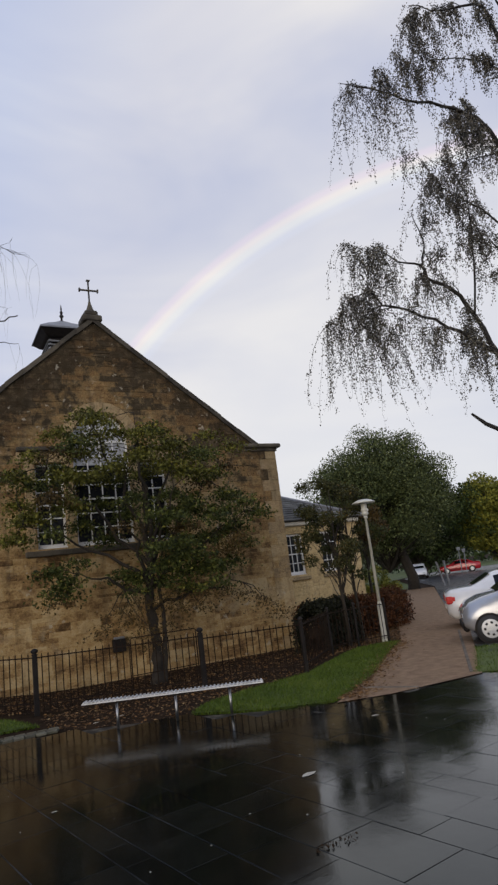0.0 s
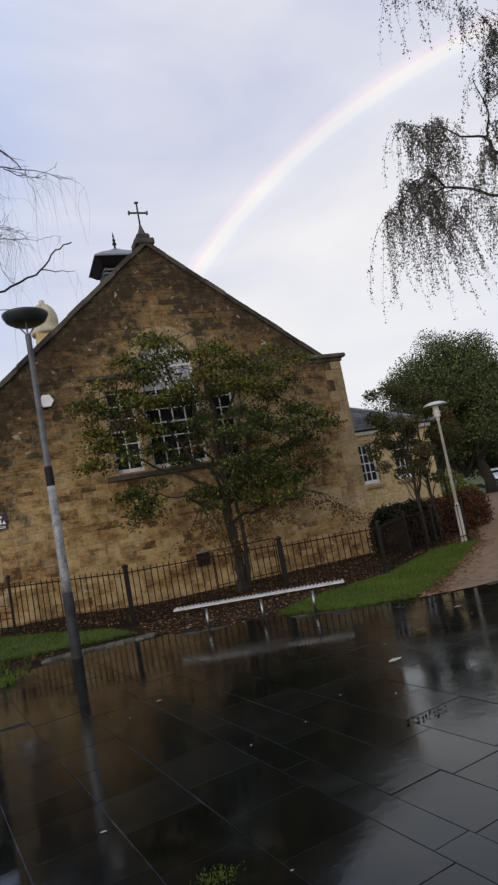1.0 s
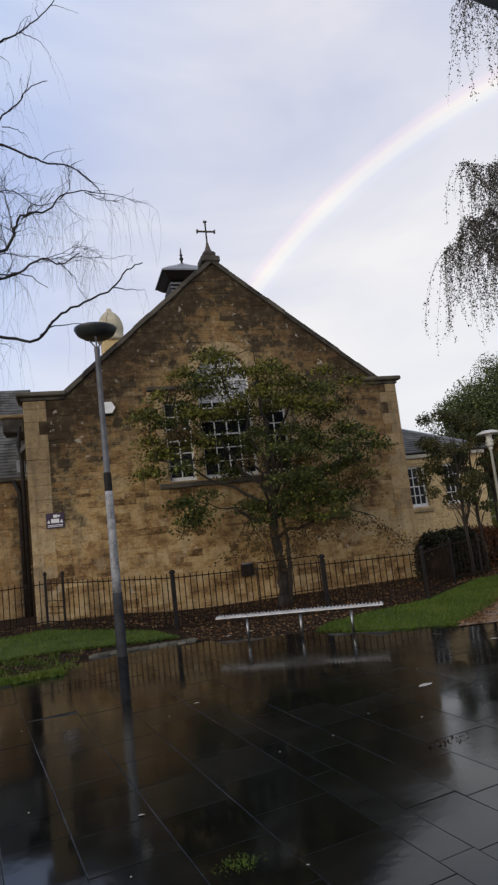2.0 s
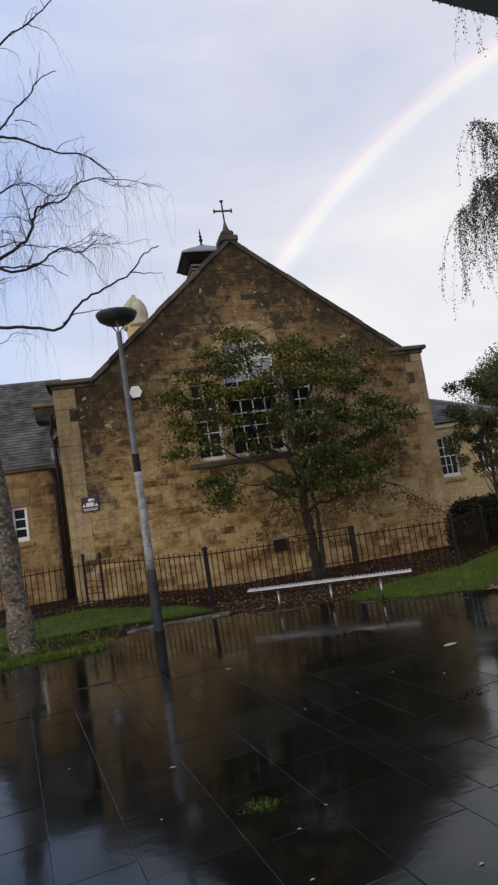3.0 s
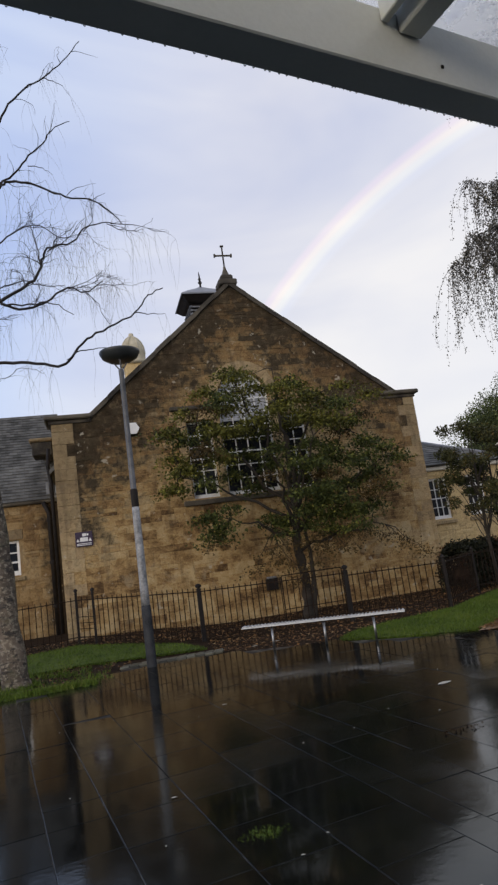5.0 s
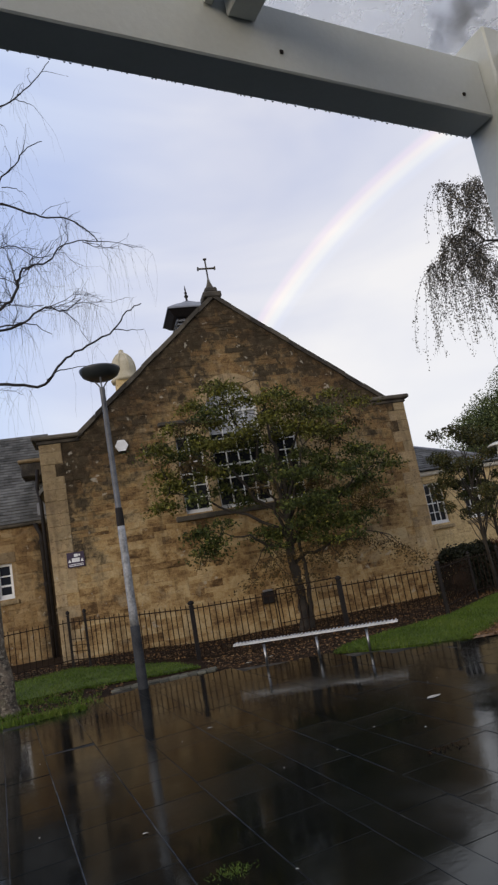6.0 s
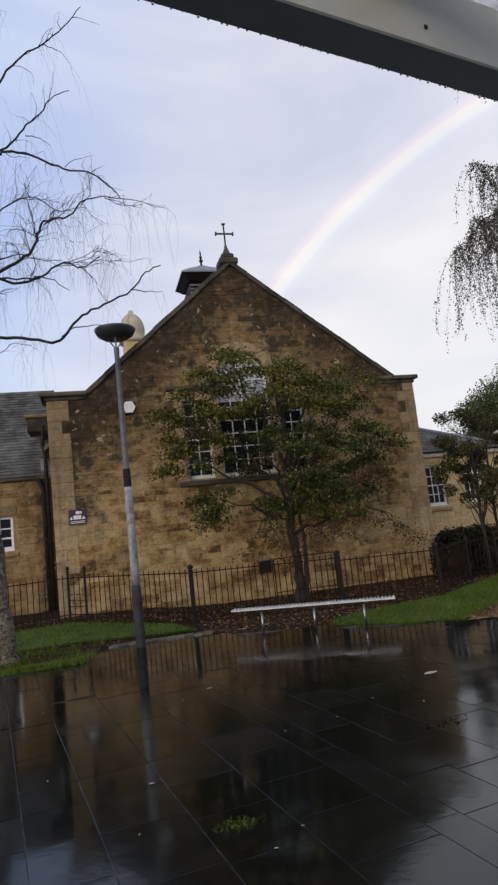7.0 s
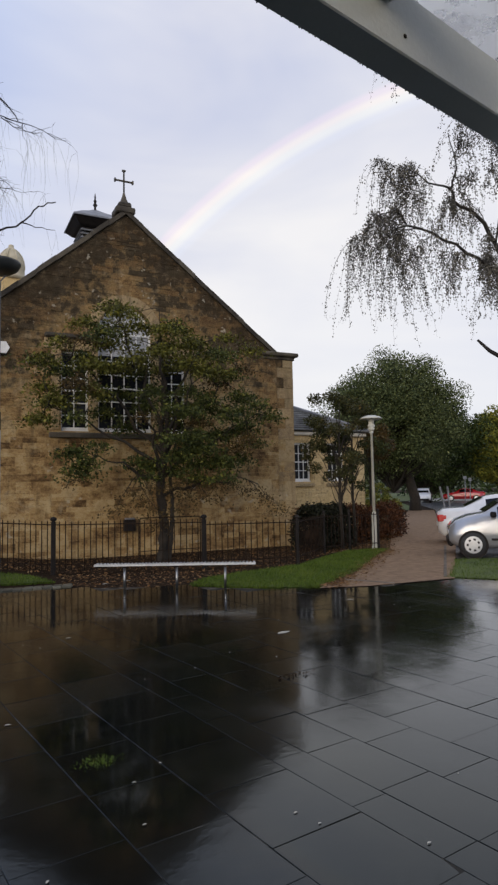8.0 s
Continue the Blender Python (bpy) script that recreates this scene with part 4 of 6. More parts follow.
def crooked(pts, rng, k=3, wob=0.035):
    """Rounds a line of points and makes it crooked."""
    out, n = [], len(pts)
    for i in range(n - 1):
        p0, p1, p2, p3 = pts[max(i - 1, 0)], pts[i], pts[i + 1], pts[min(i + 2, n - 1)]
        for s in range(k):
            f = s / k
            q = 0.5 * (2 * p1 + (p2 - p0) * f + (2 * p0 - 5 * p1 + 4 * p2 - p3) * f * f + (3 * p1 - 3 * p2 + p3 - p0) * f**3)
            if out:
                q = q + Vector((rng.uniform(-1, 1), rng.uniform(-1, 1), rng.uniform(-1, 1))) * wob
            out.append(q)
    return out + [pts[-1].copy()]


def curve_pts(a, b, sag, rng, n=6, wob=0.06):
    a, b = Vector(a), Vector(b)
    out, ln = [], (b - a).length
    for i in range(n + 1):
        f = i / n
        p = a.lerp(b, f) + Vector((0, 0, sag * ln * math.sin(math.pi * f)))
        if 0 < i < n:
            p += Vector((rng.uniform(-1, 1), rng.uniform(-1, 1), rng.uniform(-1, 1))) * wob * ln
        out.append(p)
    return out


BARK = two_tone("grey_brown_bark", (0.009, 0.007, 0.005), (0.036, 0.028, 0.019), 0.95, 5, 40, relief=0.8)
DARK_TWIG = two_tone("dark_twig", (0.006, 0.005, 0.005), (0.020, 0.016, 0.014), 0.8, 5, 40)


def birch_bark():
    """White peeling bark with dark scars above, rough brown plates with pale flecks on the old bole."""
    m, nt, b = material("birch_bark", 0.75)
    co = world_pos(nt)
    sep = nt.nodes.new("ShaderNodeSeparateXYZ")
    nt.links.new(co, sep.inputs[0])
    mp = nt.nodes.new("ShaderNodeMapping")
    mp.inputs["Scale"].default_value = (3.0, 3.0, 6.5)
    nt.links.new(co, mp.inputs[0])
    scars, broad = noise_tex(nt, mp.outputs[0], 2.6, 5, 0.68, 0.5), noise_tex(nt, co, 1.8, 4)
    flecks = noise_tex(nt, co, 15, 5, 0.72, 0.3)
    old = ramp(nt, broad, [(0.35, (0.035, 0.026, 0.018)), (0.65, (0.13, 0.10, 0.07))])
    old = mixc(nt, ramp(nt, flecks, [(0.50, (0, 0, 0)), (0.60, (0.8, 0.8, 0.8))]), old, (0.27, 0.24, 0.18))
    young = ramp(nt, broad, [(0.35, (0.26, 0.245, 0.21)), (0.65, (0.48, 0.46, 0.41))])
    height = fmath(nt, "ADD", fmath(nt, "MULTIPLY", sep.outputs[2], 0.1), fmath(nt, "MULTIPLY", fmath(nt, "SUBTRACT", flecks, 0.5), 0.7))
    col = mixc(nt, ramp(nt, height, [(0.36, (0, 0, 0)), (0.62, (1, 1, 1))]), old, young)
    col = mixc(nt, ramp(nt, scars, [(0.52, (0, 0, 0)), (0.60, (1, 1, 1))]), col, (0.020, 0.016, 0.012))
    green = noise_tex(nt, co, 3.1, 3)
    col = mixc(nt, fmath(nt, "MULTIPLY", ramp(nt, green, [(0.54, (0, 0, 0)), (0.66, (1, 1, 1))]), 0.3), col, (0.09, 0.10, 0.045))
    nt.links.new(col, b.inputs["Base Color"])
    bump(nt, b, fmath(nt, "ADD", scars, fmath(nt, "MULTIPLY", flecks, 0.6)), 0.9, 0.04)
    return m


BIRCH = birch_bark()

# small spreading tree between railings and hall
hrng = random.Random(21)
nrng = np.random.default_rng(21)
TX, TY = 0.43, 15.25
small_tree = thing("hawthorn_tree", (TX, TY, 0), "dark green spreading hawthorn tree before the stone hall", "tree")
stem = crooked([Vector(p) for p in ((TX - 0.02, TY, -0.05), (TX, TY, 0.15), (TX + 0.03, TY + 0.02, 0.9), (TX - 0.05, TY, 1.7), (TX + 0.05, TY, 2.5), (TX + 0.12, TY, 3.4), (TX + 0.05, TY, 4.4))], hrng, 6, 0.012)
tb = tube(bmesh.new(), stem, [float(np.interp(p.z, (-0.05, 0.15, 0.9, 1.7, 2.5, 3.4, 4.4), (0.17, 0.13, 0.105, 0.10, 0.085, 0.06, 0.03))) for p in stem], 16)
for v in tb.verts:
    v.co += Vector((noise.noise(v.co * 7 + Vector((3, 0, 0))), noise.noise(v.co * 7), 0)) * 0.045
part("trunk", tb, BARK, small_tree, "rough dark trunk", True)
second = crooked([Vector(p) for p in ((TX + 0.13, TY - 0.04, -0.05), (TX + 0.20, TY - 0.05, 0.7), (TX + 0.24, TY, 1.5), (TX + 0.22, TY + 0.03, 2.3), (TX + 0.5, TY, 3.2))], hrng, 4, 0.012)
part("second_stem", tube(bmesh.new(), second, [0.07 - 0.05 * k / (len(second) - 1) for k in range(len(second))], 10), BARK, small_tree, "thinner second stem", True)
cents, sizes, warm = [], [], []
pads = []
for i in range(900):
    a, h = hrng.uniform(0, 2 * math.pi), hrng.uniform(-1, 1)
    rad = hrng.uniform(0.30, 1.0) ** 0.6
    x = TX - 0.15 + 3.0 * rad * math.cos(a) * math.sqrt(1 - h * h * 0.75)
    y = TY + 1.15 * rad * math.sin(a) * math.sqrt(1 - h * h * 0.5)
    z = 4.15 + 2.3 * h * (0.4 + 0.6 * rad)
    if z < 2.5 and abs(x - TX) < 1.1:
        continue
    if z > 6.25 - 0.42 * abs(x + 0.2) + hrng.uniform(-0.5, 0.3):
        continue
    if z < 3.25 and x < TX - 0.2:
        continue
    if y > FY - 0.45:
        continue
    if abs(x) < 0.7 and 5.2 < z < 6.7 and y < 15.9 and hrng.random() < 0.75:
        continue
    if -1.95 < x < -0.45 and 2.9 < z < 4.5 and hrng.random() < 0.85:
        continue
    if all((Vector((x, y, z)) - q).length > 0.52 for q in pads):
        pads.append(Vector((x, y, z)))
for p in ((2.2, 14.9, 1.75), (2.7, 14.8, 1.62), (3.05, 14.8, 1.40), (3.4, 14.7, 1.15), (3.3, 15.1, 3.6), (0.2, 15.0, 1.15), (0.6, 15.0, 1.75), (0.1, 15.1, 2.05), (0.95, 15.1, 1.55), (-1.5, 15.0, 2.35), (-1.25, 15.1, 2.75), (-0.7, 15.2, 1.25), (1.5, 15.0, 1.5), (-0.4, 15.0, 1.6), (1.3, 15.0, 2.7), (1.8, 15.1, 2.4), (2.3, 15.0, 2.7), (2.8, 15.0, 2.9), (1.9, 14.8, 2.0), (1.0, 14.9, 2.3), (-1.6, 15.2, 2.15), (-1.75, 15.1, 2.6), (-1.62, 15.1, 1.95), (0.15, 15.3, 2.3), (0.75, 15.3, 2.15), (0.95, 15.0, 1.9), (0.05, 14.95, 1.75), (0.8, 15.2, 1.2), (0.3, 15.1, 0.85), (1.25, 15.1, 2.0), (-0.2, 15.2, 2.4), (1.7, 15.0, 1.75), (-0.1, 15.2, 1.4)):
    pads.append(Vector(p))
limbs = bmesh.new()
nodes = []
for ex, ey, ez, z0 in ((-2.3, 15.0, 3.6, 2.0), (-1.7, 15.6, 4.9, 2.5), (-0.7, 14.9, 5.7, 3.0), (0.4, 15.3, 6.2, 3.6), (1.5, 15.0, 5.4, 2.9), (2.3, 15.6, 4.5, 2.4), (2.9, 15.0, 3.6, 2.0), (2.6, 14.9, 1.9, 1.55), (-1.2, 15.0, 2.5, 1.7), (0.9, 14.4, 4.2, 2.3), (-0.4, 14.4, 3.8, 2.1), (0.6, 16.0, 4.6, 2.6)):
    pts = curve_pts((TX + 0.03, TY, z0), (ex, ey, ez), 0.06, hrng, 8, 0.045)
    tube(limbs, pts, [0.05 - 0.005 * i for i in range(9)], 6, False)
    nodes += pts[3:]
for q in pads:
    root = min(nodes, key=lambda n_: (n_ - q).length)
    tube(limbs, curve_pts(root, q, 0.06, hrng, 4, 0.07), [0.014, 0.012, 0.009, 0.006, 0.003], 5, False)
    low = q.z < 2.0
    k = 110 if low else hrng.randint(170, 420)
    pts = nrng.normal(size=(k, 3)) * (0.21, 0.16, 0.085) + np.array(q)
    pts[:, 2] -= 0.25 * np.abs(pts[:, 0] - q.x)
    cents.append(pts)
    olive = (q.z > 4.5 or q.x < -0.7) and q.z > 3.0 and hrng.random() < 0.66
    warm.append(np.full(k, 1.0 if (low or hrng.random() < 0.06) else 0.5 if olive else 0.0))
    for _ in range(3):
        e = q + Vector((hrng.uniform(-0.4, 0.4), hrng.uniform(-0.3, 0.3), hrng.uniform(-0.25, 0.2)))
        tube(limbs, curve_pts(q, e, 0.05, hrng, 3, 0.06), [0.006, 0.005, 0.004, 0.002], 4, False)
tagged(part("limb", limbs, BARK, small_tree, "bare dark limbs and twigs", True), kind="stuff")
cents, warm = np.concatenate(cents), np.concatenate(warm)
GREEN_LEAF = leaf_material("hawthorn_leaf", (0.015, 0.023, 0.007), (0.082, 0.098, 0.022), (0.25, 0.23, 0.045), 0.82)
RUST_LEAF = leaf_material("rusty_leaf", (0.03, 0.022, 0.008), (0.10, 0.065, 0.02))
leaf_cloud("crown", cents[warm < 0.3], nrng.uniform(0.06, 0.11, (warm < 0.3).sum()), GREEN_LEAF, small_tree, nrng, "clumped dark green leaves")
OLIVE_SPRAY = leaf_material("olive_hawthorn_leaf", (0.035, 0.036, 0.008), (0.135, 0.135, 0.022), (0.24, 0.21, 0.035), 0.85)
leaf_cloud("olive_crown", cents[warm == 0.5], nrng.uniform(0.06, 0.11, (warm == 0.5).sum()), OLIVE_SPRAY, small_tree, nrng, "yellowing olive leaves")
leaf_cloud("autumn_spray", cents[warm > 0.8], nrng.uniform(0.05, 0.09, (warm > 0.8).sum()), RUST_LEAF, small_tree, nrng, "rusty autumn sprays")


# bare weeping birch on the bank
def fork(bm, pts, r0, rng, level, tips, spread=0.75, twig=0.2):
    """Side shoots off a limb, again and again, ending in drooping whips."""
    n = len(pts)
    for i in range(1, n):
        for _ in range(2):
            if rng.random() < 0.3:
                continue
            p = pts[i].lerp(pts[i - 1], rng.random())
            d = (pts[i] - pts[i - 1]).normalized()
            side = Vector((rng.uniform(-1, 1), rng.uniform(-0.7, 0.7), rng.uniform(-0.5, 0.9)))
            d = (d + side * spread).normalized()
            ln = rng.uniform(0.5, 1.1) * (1.0 if level == 0 else 0.6)
            q, sub, here = p.copy(), [p.copy()], d
            for _s in range(5):
                here = (here + Vector((rng.uniform(-0.6, 0.6), rng.uniform(-0.5, 0.5), rng.uniform(-0.5, 0.4)))).normalized()
                q = q + here * ln / 5
                sub.append(q.copy())
            rr = r0 * (0.62 if level == 0 else 0.5)
            tube(bm, sub, [rr, rr * 0.85, rr * 0.7, rr * 0.55, rr * 0.42, rr * 0.3], 5, False)
            tips.append(sub)
            if level < 1:
                fork(bm, sub, rr, rng, level + 1, tips, spread)


def whips(bm, tips, rng, count, lo, hi, r=0.0028, longer=lambda p: 1.0):
    """Fine hanging twigs."""
    ends = []
    for _ in range(count):
        sub = rng.choice(tips)
        p = sub[rng.randint(2, len(sub) - 1)].copy()
        ln = rng.uniform(lo, hi) * longer(p)
        d = Vector((rng.uniform(-0.5, 0.5), rng.uniform(-0.5, 0.5), 0.05))
        pts = [p.copy()]
        for k in range(6):
            d = (d * 0.75 + Vector((rng.uniform(-0.22, 0.22), rng.uniform(-0.2, 0.2), -0.42))).normalized()
            p = p + d * ln / 6
            pts.append(p.copy())
        tube(bm, pts, [r, r, r * 0.9, r * 0.8, r * 0.7, r * 0.6, r * 0.4], 3, False)
        ends.append(pts)
    return ends


brng = random.Random(8)
BX, BY = -5.81, 11.76
birch = thing("bare_birch", (BX, BY, 0), "bare weeping birch with pale scarred trunk on the lawn", "tree")
trunk = [(BX, BY, -0.1), (BX - 0.01, BY, 0.15), (BX - 0.05, BY, 0.9), (BX - 0.10, BY, 1.85), (BX - 0.20, BY, 3.4), (BX - 0.31, BY, 5.0), (BX - 0.42, BY, 6.4), (BX - 0.38, BY, 7.3), (BX - 0.22, BY, 7.95), (BX + 0.02, BY, 8.45), (BX + 0.18, BY, 9.05), (BX + 0.26, BY, 9.5), (BX + 0.24, BY, 10.1), (BX + 0.10, BY, 10.7), (BX, BY, 11.3), (BX - 0.04, BY, 12.4), (BX, BY, 13.4)]
girth = [0.26, 0.21, 0.18, 0.166, 0.15, 0.135, 0.118, 0.108, 0.10, 0.092, 0.082, 0.074, 0.064, 0.055, 0.048, 0.03, 0.015]
heights = [p[2] for p in trunk]
trunk = crooked([Vector(p) for p in trunk], brng, 5, 0.012)
tb = tube(bmesh.new(), trunk, [float(np.interp(p.z, heights, girth)) for p in trunk], 18)
for v in tb.verts:
    v.co += Vector((noise.noise(v.co * 2.6 + Vector((5, 0, 0))), noise.noise(v.co * 2.6), 0)) * 0.045
part("trunk", tb, BIRCH, birch, "pale scarred birch trunk", True)
V = Vector
tips = []
twig = bmesh.new()


def bough(pts, r, forks):
    """One crooked limb of the bare birch, with side shoots where it has them."""
    root = min(trunk, key=lambda p: abs(p.z - (pts[0].z - 0.10)))
    if (root - pts[0]).length < 0.55:
        pts = [root.copy()] + pts
    pts = crooked(pts, brng, 4, 0.022)
    bm = tube(bmesh.new(), pts, [r * (1 - 0.72 * i / (len(pts) - 1)) for i in range(len(pts))], 7, False)
    part("bough", bm, DARK_TWIG, birch, soft=True)
    if forks:
        fork(twig, pts[4::3], r * 0.5, brng, 2 - forks, tips)
    else:
        tips.append(pts[2:])


bough([V((-6.00, 11.76, 5.58)), V((-5.61, 11.71, 5.53)), V((-5.11, 11.67, 5.45)), V((-4.61, 11.62, 5.40)), V((-4.36, 11.58, 5.70)), V((-4.01, 11.53, 5.92)), V((-3.58, 11.49, 6.10)), V((-3.31, 11.44, 6.25)), V((-3.01, 11.40, 6.56)), V((-2.74, 11.35, 6.68))], 0.034, 0)
bough([V((-3.31, 11.40, 6.24)), V((-3.06, 11.38, 6.20)), V((-2.75, 11.35, 6.18))], 0.012, 0)
bough([V((-4.56, 11.50, 5.43)), V((-4.29, 11.47, 5.58)), V((-4.00, 11.43, 5.60)), V((-3.54, 11.40, 5.56))], 0.014, 0)
bough([V((-6.06, 11.76, 6.01)), V((-5.86, 11.73, 6.33)), V((-5.64, 11.70, 6.65))], 0.055, 0)
bough([V((-5.64, 11.70, 6.65)), V((-5.71, 11.65, 7.19)), V((-5.68, 11.60, 7.72)), V((-5.80, 11.55, 8.02)), V((-6.12, 11.50, 8.46))], 0.030, 1)
bough([V((-5.64, 11.70, 6.65)), V((-5.27, 11.66, 6.87)), V((-4.95, 11.61, 7.11)), V((-4.83, 11.57, 7.44)), V((-4.67, 11.53, 7.62)), V((-4.29, 11.49, 7.70)), V((-3.96, 11.44, 8.00)), V((-3.51, 11.40, 8.02))], 0.032, 2)
bough([V((-5.62, 11.70, 6.63)), V((-5.31, 11.74, 6.52)), V((-4.87, 11.78, 6.65)), V((-4.43, 11.82, 6.96)), V((-4.14, 11.86, 6.87)), V((-3.78, 11.90, 7.11))], 0.028, 2)
bough([V((-5.51, 11.70, 6.60)), V((-5.00, 11.62, 6.57)), V((-4.71, 11.53, 6.53)), V((-4.37, 11.45, 6.26))], 0.018, 1)
bough([V((-6.02, 11.76, 6.67)), V((-5.65, 11.82, 6.94)), V((-5.21, 11.88, 7.13)), V((-4.85, 11.94, 7.05)), V((-4.47, 12.00, 7.07))], 0.018, 1)
bough([V((-5.69, 11.65, 7.67)), V((-5.33, 11.71, 8.00)), V((-4.94, 11.78, 8.21)), V((-4.52, 11.84, 8.01)), V((-4.25, 11.90, 8.02))], 0.018, 2)
bough([V((-5.51, 11.76, 8.96)), V((-5.31, 11.72, 9.05)), V((-4.86, 11.67, 8.97)), V((-4.43, 11.63, 8.74)), V((-3.98, 11.59, 8.63)), V((-3.62, 11.54, 8.45)), V((-3.35, 11.50, 8.07))], 0.030, 1)
bough([V((-5.47, 11.76, 9.04)), V((-5.18, 11.73, 9.30)), V((-4.94, 11.70, 9.61)), V((-4.62, 11.66, 9.88)), V((-4.48, 11.63, 10.11)), V((-4.12, 11.60, 10.29))], 0.024, 1)
bough([V((-4.96, 11.76, 9.42)), V((-4.71, 11.63, 9.30)), V((-4.52, 11.50, 9.07))], 0.010, 0)
bough([V((-5.51, 11.76, 10.17)), V((-5.30, 11.71, 10.56)), V((-4.91, 11.66, 11.00)), V((-4.53, 11.60, 11.24)), V((-4.14, 11.55, 11.61)), V((-3.79, 11.50, 12.02))], 0.026, 1)
bough([V((-4.54, 11.76, 11.35)), V((-4.31, 11.63, 11.16)), V((-4.13, 11.50, 10.88))], 0.010, 0)
bough([V((-5.54, 11.76, 10.00)), V((-5.75, 11.81, 10.39)), V((-6.10, 11.85, 10.89)), V((-6.40, 11.90, 11.21))], 0.022, 1)
bough([V((-5.75, 11.76, 10.80)), V((-5.94, 11.71, 11.17)), V((-6.17, 11.65, 11.49)), V((-6.35, 11.60, 11.85))], 0.030, 1)
bough([V((-5.80, 11.76, 11.85)), V((-5.59, 11.71, 12.21)), V((-5.42, 11.65, 12.81)), V((-5.28, 11.60, 13.42))], 0.022, 1)
bough([V((-5.83, 11.76, 12.54)), V((-5.92, 11.63, 12.70)), V((-5.99, 11.50, 13.04))], 0.020, 1)
bough([V((-5.84, 11.76, 8.06)), V((-6.09, 11.81, 8.31)), V((-6.30, 11.85, 8.06)), V((-6.52, 11.90, 7.70))], 0.034, 2)
bough([V((-5.94, 11.76, 7.74)), V((-6.05, 11.63, 8.33)), V((-6.12, 11.50, 8.50))], 0.014, 1)
bough([V((-6.27, 11.76, 5.27)), V((-6.45, 11.81, 5.83)), V((-6.71, 11.85, 6.26)), V((-6.98, 11.90, 6.62))], 0.040, 2)
bough([V((-6.26, 11.76, 5.88)), V((-6.44, 11.68, 6.55)), V((-6.67, 11.60, 6.93))], 0.036, 2)
bough([V((-6.20, 11.76, 4.74)), V((-6.44, 11.71, 4.57)), V((-6.76, 11.65, 4.71)), V((-7.13, 11.60, 4.95))], 0.030, 1)
bough([V((-5.99, 11.76, 5.05)), V((-5.70, 11.71, 5.20)), V((-5.33, 11.65, 5.37)), V((-4.98, 11.60, 5.24))], 0.010, 1)
tagged(part("twig", twig, DARK_TWIG, birch, "dark crooked twigs", True), kind="stuff")
bm = bmesh.new()
whips(bm, tips, brng, 760, 0.25, 1.2, 0.0018)
tagged(part("whip", bm, two_tone("fine_twig", (0.05, 0.045, 0.04), (0.10, 0.09, 0.08), 0.8, 4, 40), birch, "fine hanging twigs"), kind="stuff")

# leafy weeping birch overhanging the plaza
wrng = random.Random(4)
wn = np.random.default_rng(4)
WX, WY = 3.75, 7.05
weeping = thing("weeping_birch", (WX, WY, 0), "weeping birch with small grey-green hanging leaves", "tree")
part("trunk", tube(bmesh.new(), [(WX + 0.1, WY + 0.1, -0.05), (WX + 0.05, WY + 0.05, 0.3), (WX, WY, 2.0), (WX - 0.1, WY - 0.05, 3.4), (WX - 0.05, WY - 0.2, 5.0), (WX + 0.05, WY - 0.5, 6.6), (WX + 0.1, WY - 0.9, 8.2), (WX + 0.05, WY - 1.1, 10.2), (WX, WY - 1.1, 12)], [0.24, 0.2, 0.17, 0.155, 0.13, 0.11, 0.08, 0.05, 0.02], 12), BIRCH, weeping, "pale scarred birch trunk", True)
wb = []
wb.append([V((3.62, 6.95, 4.35)), V((3.3, 7.05, 4.68)), V((3.06, 7.15, 4.88)), V((2.81, 7.26, 5.08)), V((2.35, 7.46, 5.38)), V((1.84, 7.69, 5.62)), V((1.62, 7.84, 5.47)), V((1.42, 7.98, 5.24))])
wb.append([V((3.3, 7.05, 4.68)), V((3.06, 7.12, 5.29)), V((2.8, 7.21, 5.72)), V((2.49, 7.35, 5.98)), V((2.44, 7.35, 6.19)), V((2.51, 7.29, 6.49)), V((2.39, 7.31, 7.0))])
wb.append([V((3.82, 6.3, 6.9)), V((3.31, 6.32, 7.74)), V((3.08, 6.37, 8.05)), V((2.64, 6.53, 8.32)), V((2.13, 6.76, 8.49)), V((1.69, 6.95, 8.67)), V((1.29, 7.13, 8.81))])
wb.append([V((3.85, 6.1, 8.0)), V((3.5, 6.0, 9.0)), V((3.16, 5.91, 9.67)), V((2.72, 6.21, 9.7)), V((2.2, 6.4, 9.8))])
wb.append([V((2.44, 7.35, 6.15)), V((2.1, 7.45, 6.25)), V((1.82, 7.6, 6.45)), V((1.6, 7.7, 6.5))])
wb.append([V((3.06, 7.12, 5.29)), V((3.0, 6.9, 6.0)), V((2.85, 6.65, 6.7)), V((2.6, 6.6, 7.2)), V((2.2, 6.7, 7.5))])
wb.append([V((1.84, 7.69, 5.62)), V((1.7, 7.75, 5.8)), V((1.52, 7.9, 5.8)), V((1.36, 8.02, 5.6))])
wb.append([V((3.8, 6.5, 6.2)), V((3.3, 6.8, 6.9)), V((2.8, 7.0, 7.3)), V((2.5, 7.1, 7.9))])
wb.append([V((3.82, 6.2, 7.5)), V((3.4, 6.4, 7.6)), V((2.9, 6.6, 7.5)), V((2.5, 6.8, 7.3))])
wb.append([V((3.85, 6.05, 8.6)), V((3.3, 6.2, 9.0)), V((2.7, 6.4, 9.05)), V((2.2, 6.6, 8.85))])
wb.append([V((3.83, 6.0, 9.4)), V((3.4, 5.9, 10.2)), V((2.9, 6.0, 10.6)), V((2.4, 6.2, 10.5))])
wb.append([V((3.74, 6.7, 5.6)), V((3.4, 6.75, 6.2)), V((3.2, 6.8, 6.5)), V((2.95, 6.8, 6.45))])
